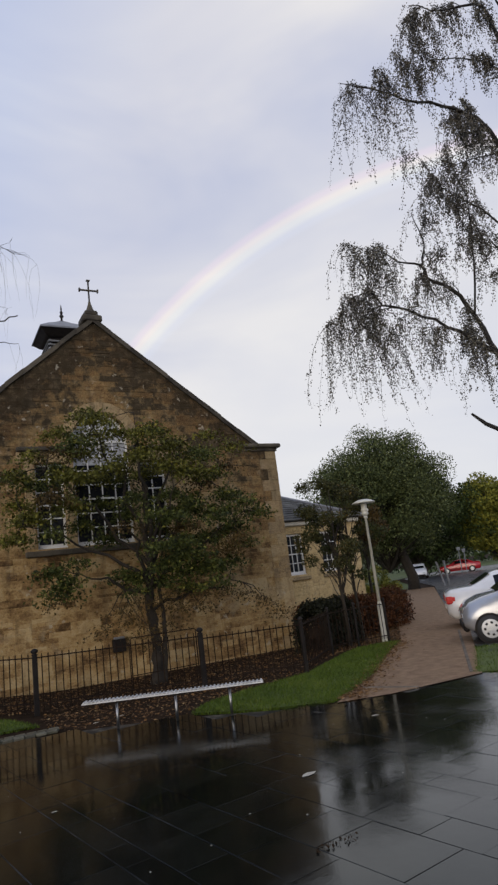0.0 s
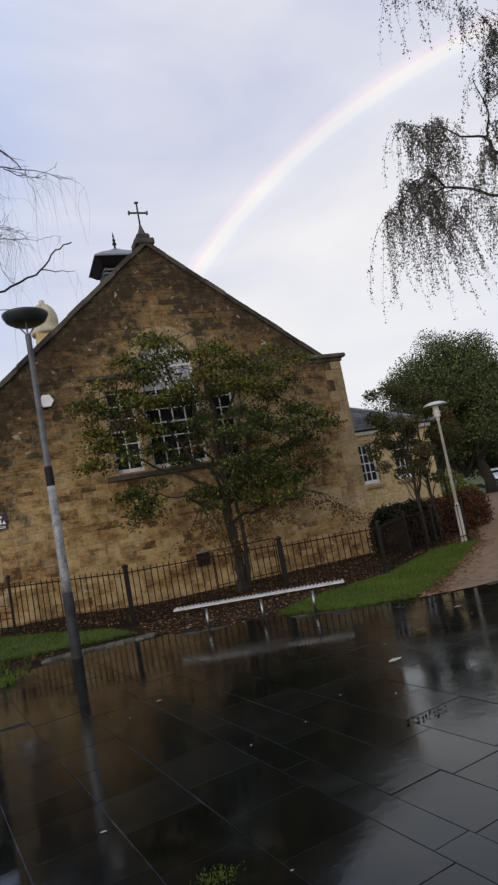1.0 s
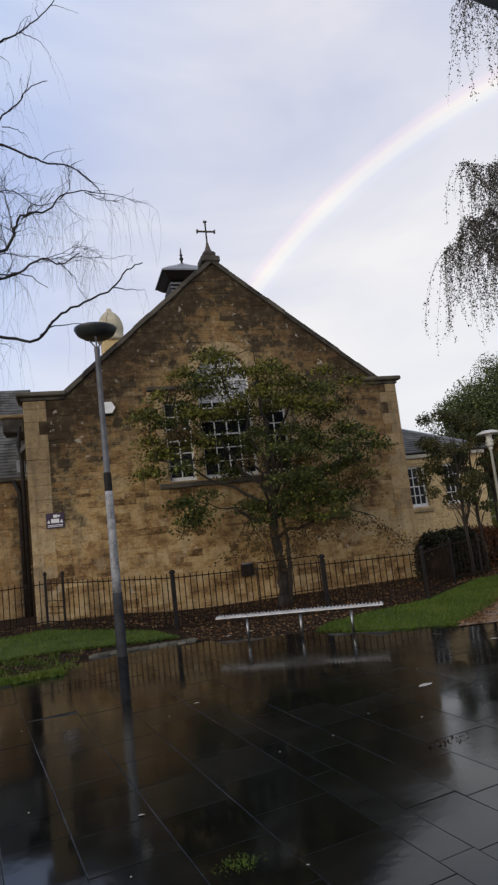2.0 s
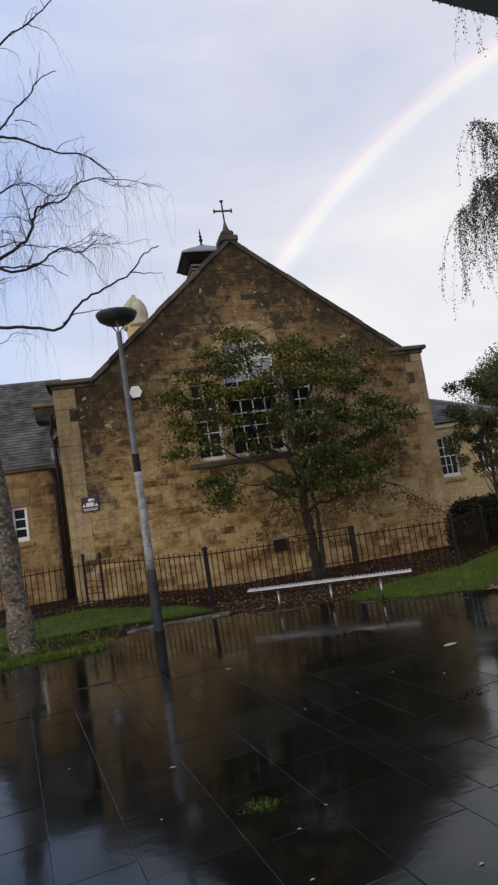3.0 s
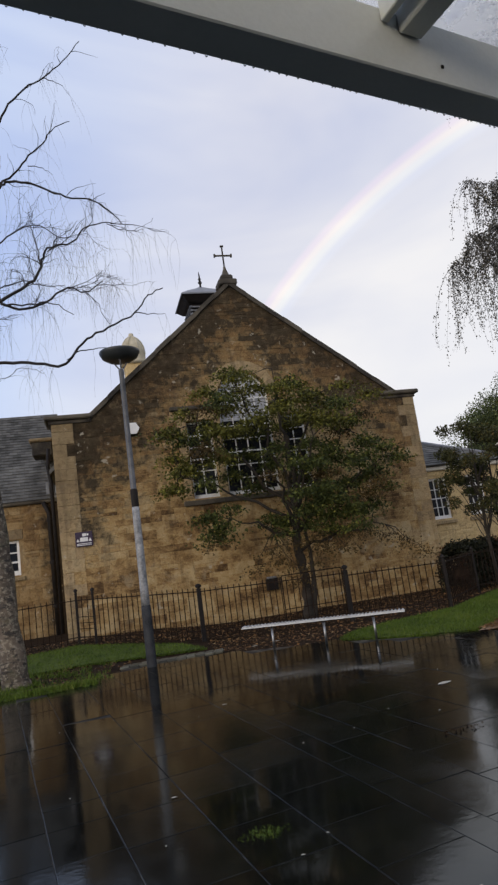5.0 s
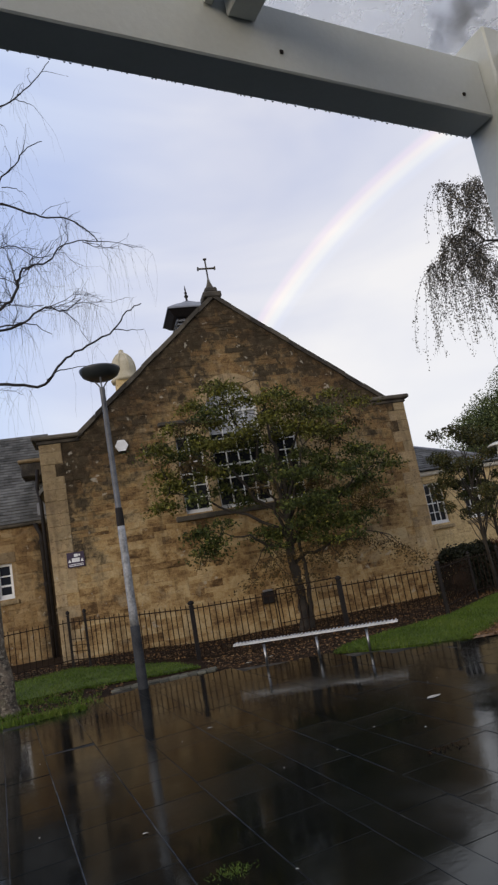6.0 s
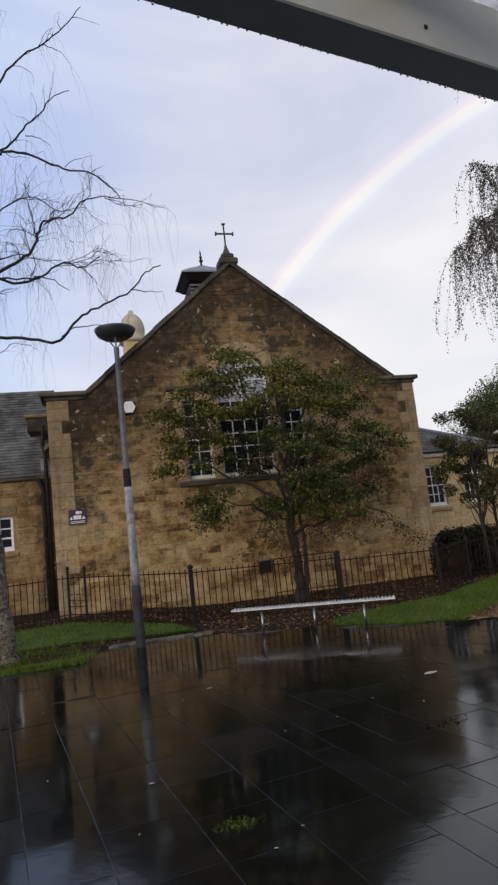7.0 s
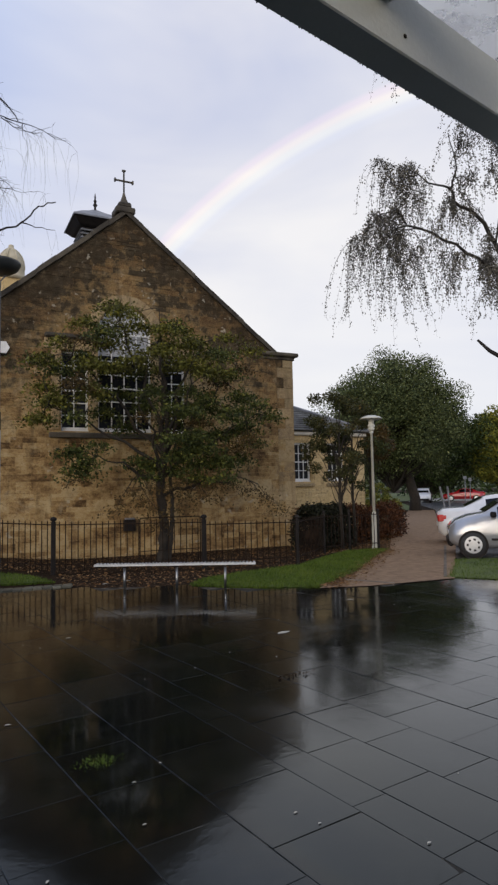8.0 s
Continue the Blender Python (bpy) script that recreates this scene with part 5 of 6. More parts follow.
wb.append([V((3.8, 6.4, 6.5)), V((4.4, 6.9, 7.2)), V((5.0, 7.2, 7.4)), V((5.6, 7.4, 7.0))])
wb.append([V((3.72, 6.7, 5.4)), V((4.3, 6.2, 6.2)), V((4.9, 5.7, 6.5)), V((5.5, 5.3, 6.1))])
wtips = []
twig = bmesh.new()
for k, pts in enumerate(wb):
    bm = bmesh.new()
    r = 0.040 if k < 4 else 0.018
    pts = crooked(pts, wrng, 3, 0.025)
    tube(bm, pts, [r * (1 - 0.88 * i / (len(pts) - 1)) for i in range(len(pts))], 7, False)
    mine = [pts[1:]]
    fork(twig, pts[1::2], r * 0.36, wrng, 1, mine, 0.9)
    wtips.append(mine)
    part("bough", bm, DARK_TWIG, weeping, soft=True)
tagged(part("twig", twig, DARK_TWIG, weeping, "dark crooked twigs", True), kind="stuff")
part("broken_bough", tube(bmesh.new(), [(3.66, 7.0, 3.2), (3.3, 7.15, 3.5), (3.0, 7.27, 3.68), (2.83, 7.34, 3.85)], [0.045, 0.035, 0.03, 0.018], 7), DARK_TWIG, weeping, "bare broken bough")
bm = bmesh.new()
ends = []
for k, mine in enumerate(wtips):
    ends += whips(bm, mine, wrng, (210, 120, 230, 170, 100, 70, 120, 75, 70, 110, 120, 50, 20, 20)[k], 0.25, 1.2 if k in (0, 2, 3, 6) else 0.9, 0.0022, lambda p: min(1.35, max(0.55, 1.35 - 0.38 * (p.x - 1.4))))
tagged(part("whip", bm, DARK_TWIG, weeping, "fine hanging twigs"), kind="stuff")
lc = []
for pts in ends:
    for _ in range(46):
        i = wrng.randint(1, len(pts) - 1)
        p = pts[i].lerp(pts[i - 1], wrng.random())
        lc.append((p.x + wrng.gauss(0, 0.022), p.y + wrng.gauss(0, 0.022), p.z + wrng.gauss(0, 0.03)))
BIRCH_LEAF = leaf_material("birch_leaf", (0.042, 0.038, 0.032), (0.16, 0.15, 0.125), (0.32, 0.30, 0.21), 0.88)
tagged(leaf_cloud("crown", lc, wn.uniform(0.019, 0.038, len(lc)), BIRCH_LEAF, weeping, wn, "small hanging grey-green leaves", 1.2, 0.7), kind="stuff")


def broadleaf(name, label, at, height, radius, base, leaf, seed, clumps=120, per=110, size=0.28, trunk_r=0.3, flat=1.0, lean=(0.0, 0.0)):
    """A tree with limbs to clumps of leaves, uneven outline and gaps."""
    rng, nr = random.Random(seed), np.random.default_rng(seed)
    x, y = at
    z = gz(x, y)
    ob = thing(name, (x, y, z), label, "tree")
    mid, half = (base + height) / 2, (height - base) / 2
    part("trunk", tube(bmesh.new(), [(x, y, z - 0.1), (x + 0.02, y, z + height * 0.08), (x - 0.02 * radius + 0.4 * lean[0], y + 0.4 * lean[1], z + height * 0.3), (x + lean[0], y + lean[1], z + height * 0.6), (x + 0.04 * radius + lean[0], y + lean[1], z + height * 0.85)], [trunk_r * 1.25, trunk_r, trunk_r * 0.8, trunk_r * 0.5, trunk_r * 0.15], 9), BARK, ob, soft=True)
    lb, pts = bmesh.new(), []
    for i in range(clumps):
        a, h = rng.uniform(0, 2 * math.pi), rng.uniform(-1, 1)
        rad = (0.45 + 0.55 * rng.random() ** 0.5) * (0.86 + 0.22 * noise.noise((math.cos(a) * 1.7 + seed, math.sin(a) * 1.7, h * 1.9)))
        w = math.sqrt(max(0.0, 1 - h * h))
        q = V((x + lean[0] + radius * rad * w * math.cos(a), y + lean[1] + radius * rad * w * math.sin(a) * flat, z + mid + half * h * rad * 1.05))
        tube(lb, curve_pts((x + lean[0], y + lean[1], z + max(base * 0.7, min(height * 0.75, q.z - z - 0.25 * height))), q, 0.08, rng, 4, 0.05), [trunk_r * 0.3, trunk_r * 0.22, trunk_r * 0.15, trunk_r * 0.09, trunk_r * 0.03], 4, False)
        c = radius * 0.15
        ball = nr.normal(size=(per, 3))
        ball *= (nr.uniform(0, 1, (per, 1)) ** 0.45) / np.linalg.norm(ball, axis=1, keepdims=True)
        pts.append(ball * (c * 1.5, c * 1.5, c * 1.05) + np.array(q))
    tagged(part("limb", lb, BARK, ob, soft=True), kind="stuff")
    pts = np.concatenate(pts)
    tagged(leaf_cloud("crown", pts, nr.uniform(0.6 * size, 1.2 * size, len(pts)), leaf, ob, nr), kind="stuff")
    return ob


DEEP_LEAF = leaf_material("deep_green_leaf", (0.007, 0.014, 0.004), (0.045, 0.066, 0.015))
OLIVE_LEAF = leaf_material("olive_leaf", (0.06, 0.075, 0.012), (0.22, 0.21, 0.03))
MIXED_LEAF = leaf_material("turning_leaf", (0.018, 0.021, 0.008), (0.066, 0.066, 0.02), (0.15, 0.085, 0.022), 0.84)
ROUND_LEAF = leaf_material("round_tree_leaf", (0.020, 0.030, 0.010), (0.105, 0.128, 0.045), (0.22, 0.24, 0.10), 0.80)
broadleaf("round_tree", "large round dark green tree beyond the path", (25.4, 35.2), 11.1, 5.4, 1.9, ROUND_LEAF, 3, 330, 300, 0.17, 0.36, lean=(-1.1, 0.9))
broadleaf("park_tree", "dark green park tree behind the cars", (45.5, 56.5), 12.5, 8.0, 0.6, DEEP_LEAF, 5, 180, 220, 0.34, 0.4)
broadleaf("park_tree", "yellow-green park tree behind the car park", (53, 51.6), 10.5, 5.5, 0.8, OLIVE_LEAF, 6, 130, 200, 0.36, 0.4)
broadleaf("slender_tree", "slender young tree with green and rust leaves", (5.5, 15.05), 4.75, 1.15, 1.5, MIXED_LEAF, 12, 30, 190, 0.085, 0.05)
broadleaf("slender_tree", "slender young tree with thinning dark green leaves", (6.25, 15.5), 4.5, 1.05, 1.5, leaf_material("thin_green_leaf", (0.015, 0.022, 0.007), (0.06, 0.070, 0.02), (0.14, 0.07, 0.02), 0.9), 13, 28, 190, 0.085, 0.045)
broadleaf("autumn_tree", "small rust-leaved tree beside the footpath", (11.0, 21.0), 4.6, 1.2, 2.4, RUST_LEAF, 15, 26, 150, 0.12, 0.06)
broadleaf("bush", "bright yellow-green bush at the hedge end", (13.6, 24.2), 1.9, 1.0, 0.2, OLIVE_LEAF, 16, 30, 110, 0.11, 0.05)
broadleaf("conifer", "dark conifer beyond the annex", (-14.2, 40), 11.5, 2.6, 1.5, DEEP_LEAF, 14, 80, 90, 0.3, 0.25)


def hedge(name, label, line, width, height, leaf, seed, per=2600, size=0.085):
    rng = np.random.default_rng(seed)
    ob = thing(name, (*line[0], 0), label, "hedge")
    pts = []
    core = bmesh.new()
    for (x0, y0), (x1, y1) in zip(line, line[1:]):
        ln = math.hypot(x1 - x0, y1 - y0)
        n = int(per * ln)
        f, a = rng.uniform(0, 1, n), rng.uniform(-0.2, math.pi + 0.2, n)
        nx, ny = -(y1 - y0) / ln, (x1 - x0) / ln
        wob = 1 + 0.16 * np.sin(f * ln * 2.1 + seed) + 0.10 * np.sin(f * ln * 5.3)
        off, h = np.cos(a) * width / 2 * wob, np.maximum(0.02, np.sin(a) ** 0.6 if False else np.abs(np.sin(a)) ** 0.55) * height * wob
        p = np.stack([x0 + (x1 - x0) * f + nx * off, y0 + (y1 - y0) * f + ny * off, h], 1) + rng.normal(size=(n, 3)) * 0.06
        pts.append(p)
        k = max(2, int(ln / 0.5))
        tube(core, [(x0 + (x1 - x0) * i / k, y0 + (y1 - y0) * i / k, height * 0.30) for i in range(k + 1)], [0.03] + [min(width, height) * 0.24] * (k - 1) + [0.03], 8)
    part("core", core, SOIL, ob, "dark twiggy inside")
    pts = np.concatenate(pts)
    tagged(leaf_cloud("foliage", pts, rng.uniform(0.6 * size, 1.3 * size, len(pts)), leaf, ob, rng), kind="stuff")


RED_LEAF = leaf_material("red_hedge_leaf", (0.018, 0.008, 0.004), (0.12, 0.045, 0.015))
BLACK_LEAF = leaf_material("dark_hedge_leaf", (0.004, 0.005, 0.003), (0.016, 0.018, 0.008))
hedge("red_hedge", "russet red-brown hedge beside the path", [(5.0, 16.3), (7.2, 16.7), (8.6, 17.3), (9.9, 18.5)], 1.0, 1.0, RED_LEAF, 3)
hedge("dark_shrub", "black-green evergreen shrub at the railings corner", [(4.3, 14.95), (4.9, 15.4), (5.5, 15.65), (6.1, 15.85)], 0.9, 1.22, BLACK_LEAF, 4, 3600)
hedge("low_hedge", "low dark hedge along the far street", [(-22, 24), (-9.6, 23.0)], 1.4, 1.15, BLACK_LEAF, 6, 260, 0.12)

# woodland and hill far off
wd = np.random.default_rng(30)
wpts = []
for i in range(60):
    x, y = wd.uniform(20, 120), wd.uniform(82, 104)
    h = wd.uniform(6, 10.5)
    wpts.append(wd.normal(size=(150, 3)) * (2.6, 2.2, h * 0.25) + np.array((x, y, h * 0.5)))
wpts = np.concatenate(wpts)
wpts = wpts[wpts[:, 2] > 0.2]
woods = tagged(thing("woodland", (70, 92, 0), "dark belt of distant woodland", "woodland"), kind="stuff")
tagged(leaf_cloud("canopy", wpts, wd.uniform(0.5, 1.2, len(wpts)), DEEP_LEAF, woods, wd), kind="stuff")
hb = bmesh.new()
hx = [100 + 40 * i for i in range(16)]
rows = []
for j, (d, f) in enumerate(((300, 0.0), (360, 0.55), (420, 0.9), (500, 1.0))):
    rows.append([hb.verts.new((x, d, -1 + f * (52 + 9 * math.sin(x * 0.013) + 3 * math.sin(x * 0.05 + j)))) for x in hx])
for a, b in zip(rows, rows[1:]):
    for i in range(len(hx) - 1):
        hb.faces.new((a[i], a[i + 1], b[i + 1], b[i]))
tagged(part("hill", hb, two_tone("wooded_hill", (0.04, 0.055, 0.03), (0.10, 0.11, 0.05), 0.9, 0.05, 0.8), None, soft=True), "hazy wooded hill on the skyline", "hill", kind="structure")


# ---- cars ----
TYRE = two_tone("tyre_rubber", (0.008, 0.008, 0.008), (0.02, 0.02, 0.02), 0.7, 8, 60)
HUB = two_tone("hub_plastic", (0.42, 0.43, 0.44), (0.58, 0.59, 0.60), 0.35, 8, 60, metal=0.4)
CAR_GLASS, _nt, _b = material("car_glass", 0.04)
_b.inputs["Base Color"].default_value = (0.01, 0.012, 0.014, 1)
RED_LENS, _nt, _b = material("red_lens", 0.15)
_b.inputs["Base Color"].default_value = (0.45, 0.01, 0.008, 1)
CLEAR_LENS, _nt, _b = material("clear_lens", 0.1, 0.3)
_b.inputs["Base Color"].default_value = (0.75, 0.77, 0.78, 1)


def car_paint(name, c, metal=0.0):
    m, nt, b = material(name, 0.25, metal)
    f = noise_tex(nt, world_pos(nt), 3, 3)
    nt.links.new(ramp(nt, f, [(0.3, tuple(v * 0.9 for v in c)), (0.7, c)]), b.inputs["Base Color"])
    b.inputs["Coat Weight"].default_value = 0.8
    b.inputs["Coat Roughness"].default_value = 0.05
    return m


def car(name, label, paint, m, profile, wheels, width=1.66, r=0.30):
    """Body lofted from stations (x, sill, belt, top, half width at top); the nose looks along +x."""
    ob = thing(name, (0, 0, 0), label, "car", "parked cars")
    bm, rings, w = bmesh.new(), [], width / 2
    for x, sill, belt, top, tw in profile:
        end = 0.86 if x in (profile[0][0], profile[-1][0]) else 1.0
        half = [(w * 0.88 * end, sill), (w * 0.98 * end, sill + 0.10), (w * end, (sill + belt) / 2), (w * 0.965 * end, belt), (tw * end, top - 0.05 if top - belt > 0.2 else top - 0.01), (tw * 0.75 * end, top)]
        ring = [bm.verts.new((x, y, z)) for y, z in half] + [bm.verts.new((x, -y, z)) for y, z in reversed(half)]
        rings.append(ring)
    for a, b in zip(rings, rings[1:]):
        for k in range(len(a)):
            bm.faces.new((a[k], a[(k + 1) % len(a)], b[(k + 1) % len(a)], b[k]))
    bm.faces.new(rings[0])
    bm.faces.new(rings[-1][::-1])
    bmesh.ops.recalc_face_normals(bm, faces=bm.faces)
    body = part("body", bm, paint, ob, soft=True)
    # side windows follow the glasshouse, a hand proud of it
    cab = [p for p in profile if p[3] - p[2] > 0.2]
    first, last = profile[profile.index(cab[0]) - 1], profile[profile.index(cab[-1]) + 1]
    for s in (-1, 1):
        for x0, x1 in ((cab[0][0], (cab[0][0] + cab[-1][0]) / 2 - 0.03), ((cab[0][0] + cab[-1][0]) / 2 + 0.03, cab[-1][0] + 0.25 * (last[0] - cab[-1][0]))):
            gl = bmesh.new()

            def spot(x, up):
                for p, q in zip(profile, profile[1:]):
                    if p[0] <= x <= q[0]:
                        f = (x - p[0]) / (q[0] - p[0])
                        b_, t_, tw_ = (p[i] + (q[i] - p[i]) * f for i in (2, 3, 4))
                        return V((x, s * (w * 0.965 + (tw_ - w * 0.965) * up + 0.006), b_ + (t_ - 0.05 - b_) * up))
                return V((x, s * w, 0.9))

            n = 4
            lo = [gl.verts.new(spot(x0 + (x1 - x0) * i / n, 0.08)) for i in range(n + 1)]
            hi = [gl.verts.new(spot(x0 + (x1 - x0) * i / n, 0.90)) for i in range(n + 1)]
            for i in range(n):
                gl.faces.new((lo[i], lo[i + 1], hi[i + 1], hi[i]))
            bmesh.ops.solidify(gl, geom=gl.faces[:], thickness=0.008)
            part("side_window", gl, CAR_GLASS, body)
    for nm, p, q in (("rear_window", first, cab[0]), ("windscreen", cab[-1], last)):
        gl = bmesh.new()
        dx = 0.012 if nm == "windscreen" else -0.012
        vs = []
        for f in (0.10, 0.90):
            x, tw, z = (p[i] + (q[i] - p[i]) * f for i in (0, 4, 3))
            vs.append([gl.verts.new((x + dx, y, z + 0.012)) for y in (-tw * 0.86, -tw * 0.4, tw * 0.4, tw * 0.86)])
        for i in range(3):
            gl.faces.new((vs[0][i], vs[0][i + 1], vs[1][i + 1], vs[1][i]))
        part(nm, gl, CAR_GLASS, body)
    nose, tail = profile[-1], profile[0]
    for s in (-1, 1):
        part("headlight", boxed((nose[0] - 0.22, s * w * 0.62 - 0.13, nose[2] - 0.12), (nose[0] + 0.015, s * w * 0.62 + 0.13, nose[2] + 0.03), None, 0.04), CLEAR_LENS, body)
        part("tail_light", boxed((tail[0] - 0.015, min(s * w * 0.6, s * w * 0.985), tail[2] - 0.20), (tail[0] + 0.24, max(s * w * 0.6, s * w * 0.985), tail[2] + 0.0), None, 0.03), RED_LENS, body)
        mx = cab[-1][0] + 0.15
        part("door_mirror", boxed((mx, s * (w + 0.02) - 0.07, 0.93), (mx + 0.13, s * (w + 0.02) + 0.10 * s, 1.06), None, 0.03), BLACK_IRON, body)
        part("sill_trim", boxed((wheels[0] + 0.4, s * w - 0.012, 0.40), (wheels[1] - 0.4, s * w + 0.012, 0.45), None, 0.005), BLACK_IRON, body)
    part("bumper", boxed((nose[0] - 0.10, -w * 0.80, 0.25), (nose[0] + 0.03, w * 0.80, 0.45), None, 0.04), BLACK_IRON, body)
    for x in wheels:
        for s in (-1, 1):
            turn = Matrix.Translation((x, s * (w - 0.10), r)) @ Matrix.Rotation(radians(90), 4, "X")
            arch = lathe(bmesh.new(), [(r + 0.03, -0.105), (r + 0.03, 0.105)], (0, 0, 0), 24, turn)
            part("wheel_arch", arch, BLACK_IRON, body)
            wheel = part("wheel", lathe(bmesh.new(), [(r * 0.62, -0.112), (r * 0.92, -0.112), (r, -0.07), (r, 0.07), (r * 0.92, 0.112), (r * 0.62, 0.112)], (0, 0, 0), 28, turn), TYRE, ob, "black tyre", True)
            hub = bmesh.new()
            lathe(hub, [(r * 0.66, -0.118), (r * 0.64, -0.122), (0.05, -0.13), (0.05, 0.13), (r * 0.64, 0.122), (r * 0.66, 0.118)], (0, 0, 0), 20, turn)
            rim = part("rim", hub, HUB, wheel)
            for k in range(7 if name == "silver_hatchback" else 0):
                a = 2 * math.pi * k / 7
                part("rim_hole", boxed((r * 0.34, -0.028, -0.131), (r * 0.50, 0.028, 0.131), turn @ Matrix.Rotation(a, 4, "Z"), 0.006), TYRE, wheel)
    part("plate", boxed((tail[0] - 0.025, -0.26, 0.52), (tail[0] - 0.012, 0.26, 0.63)), WHITE_PAINT, body, "blank number plate")
    ob.matrix_basis = m
    return ob


HATCH = [(-1.84, 0.34, 0.86, 0.90, 0.66), (-1.76, 0.26, 0.93, 1.10, 0.66), (-1.52, 0.22, 0.95, 1.42, 0.62), (-0.7, 0.22, 0.95, 1.53, 0.62), (0.15, 0.22, 0.94, 1.50, 0.61), (0.55, 0.22, 0.94, 1.30, 0.63), (0.98, 0.22, 0.95, 1.02, 0.70), (1.30, 0.24, 0.88, 0.96, 0.71), (1.58, 0.27, 0.78, 0.86, 0.69), (1.74, 0.34, 0.64, 0.70, 0.62)]
SALOON = [(-2.25, 0.36, 0.86, 0.94, 0.70), (-2.1, 0.26, 0.92, 1.02, 0.72), (-1.55, 0.22, 0.94, 1.05, 0.70), (-0.95, 0.22, 0.95, 1.36, 0.60), (-0.4, 0.22, 0.95, 1.43, 0.60), (0.25, 0.22, 0.94, 1.38, 0.60), (0.95, 0.22, 0.93, 0.99, 0.70), (1.6, 0.22, 0.86, 0.90, 0.74), (2.1, 0.27, 0.72, 0.78, 0.70), (2.28, 0.34, 0.62, 0.64, 0.64)]


def parked(x, y, dx, dy):
    return Matrix.Translation((x, y, -0.012)) @ Matrix.Rotation(math.atan2(dy, dx), 4, "Z")


SILVER = car_paint("silver_paint", (0.42, 0.43, 0.45), 0.5)
WHITE_CAR = car_paint("white_car_paint", (0.72, 0.72, 0.72))
RED_CAR = car_paint("red_car_paint", (0.42, 0.012, 0.018))
car("silver_hatchback", "silver hatchback with round hubcaps in the car park", SILVER, parked(8.08, 11.17, -0.75, 0.66), HATCH, (-1.2, 1.22))
car("white_saloon", "white saloon car parked tail towards the footpath", WHITE_CAR, parked(10.5, 13.4, 0.75, -0.66), SALOON, (-1.3, 1.35), 1.75, 0.31)
car("red_hatchback", "red hatchback parked far across the car park", RED_CAR, parked(48.5, 54.0, -0.75, 0.66), SALOON, (-1.3, 1.35), 1.75, 0.31)
car("white_hatchback", "white hatchback facing along the far road", WHITE_CAR, parked(41.5, 52.6, -0.70, -0.71), HATCH, (-1.2, 1.15))
car("white_hatchback", "white hatchback in the next parking bay", WHITE_CAR, parked(15.2, 16.2, 0.75, -0.66), HATCH, (-1.2, 1.15))

# sign posts and bins by the path
for x, y, h, lab in ((44.8, 50.0, 2.7, "thin grey sign post with small plates"), (45.7, 50.2, 2.5, "leaning grey sign post by the car park")):
    sp = thing("sign_post", (x, y, 0), lab, "sign post")
    part("pole", tube(bmesh.new(), [(x, y, -0.05), (x + 0.1, y, h)], 0.04, 8), LEAD, sp)
    part("plate", boxed((x - 0.15, y - 0.02, h - 0.35), (x + 0.3, y + 0.02, h - 0.02), bevel=0.01), LEAD, sp)
for x, y, lean in ((27.7, 34.7, -0.45), (28.3, 34.9, -0.15)):
    bo = thing("bollard", (x, y, 0), "leaning grey steel bollard beside the footpath", "bollard", "bollards by the path")
    part("post", tube(bmesh.new(), [(x, y, -0.05), (x + lean, y, 1.6)], 0.07, 10), LEAD, bo)
    part("cap", lathe(bmesh.new(), [(0.065, 0), (0.07, 0.03), (0.03, 0.06)], (x + lean, y, 1.59), 10), LEAD, bo)
bx, by = -11.25, 32.0
bel = thing("crossing_beacon", (bx, by, 0), "black and white banded crossing beacon with amber globe", "beacon")
for k in range(7):
    part("band", lathe(bmesh.new(), [(0.06, 0.44 * k), (0.06, 0.44 * (k + 1) - 0.002)], (bx, by, 0), 10), WHITE_PAINT if k % 2 else BLACK_IRON, bel)
part("globe", lathe(bmesh.new(), [(0.05, 3.08), (0.16, 3.15), (0.21, 3.3), (0.16, 3.45), (0.04, 3.52)], (bx, by, 0), 14), two_tone("amber_globe", (0.65, 0.42, 0.06), (0.75, 0.52, 0.10), 0.3, 5, 40), bel, soft=True)
part("backboard", boxed((bx - 0.42, by + 0.16, 2.95), (bx + 0.42, by + 0.2, 3.65)), BLACK_IRON, bel)


# ---- ground cover ----
def inside_poly(x, y, poly):
    hit = False
    for (x0, y0), (x1, y1) in zip(poly, poly[1:] + poly[:1]):
        if (y0 > y) != (y1 > y) and x < (x1 - x0) * (y - y0) / (y1 - y0) + x0:
            hit = not hit
    return hit


def blades(name, spots, mat, parent, rng, lo=0.025, hi=0.07, wide=0.007, kind="stuff", lean=0.5):
    c = np.asarray(spots, float)
    n = len(c)
    a = rng.uniform(0, 2 * np.pi, n)
    h = rng.uniform(lo, hi, n)[:, None]
    side = np.stack([np.cos(a), np.sin(a), 0 * a], 1) * wide
    tip = c + np.concatenate([rng.normal(size=(n, 2)) * lean * h, h], 1)
    verts = np.stack([c - side, c + side, tip], 1).reshape(-1, 3)
    return tagged(part_data(name, verts, (np.arange(n)[:, None] * 3 + [0, 1, 2]).tolist(), mat, parent), kind=kind)


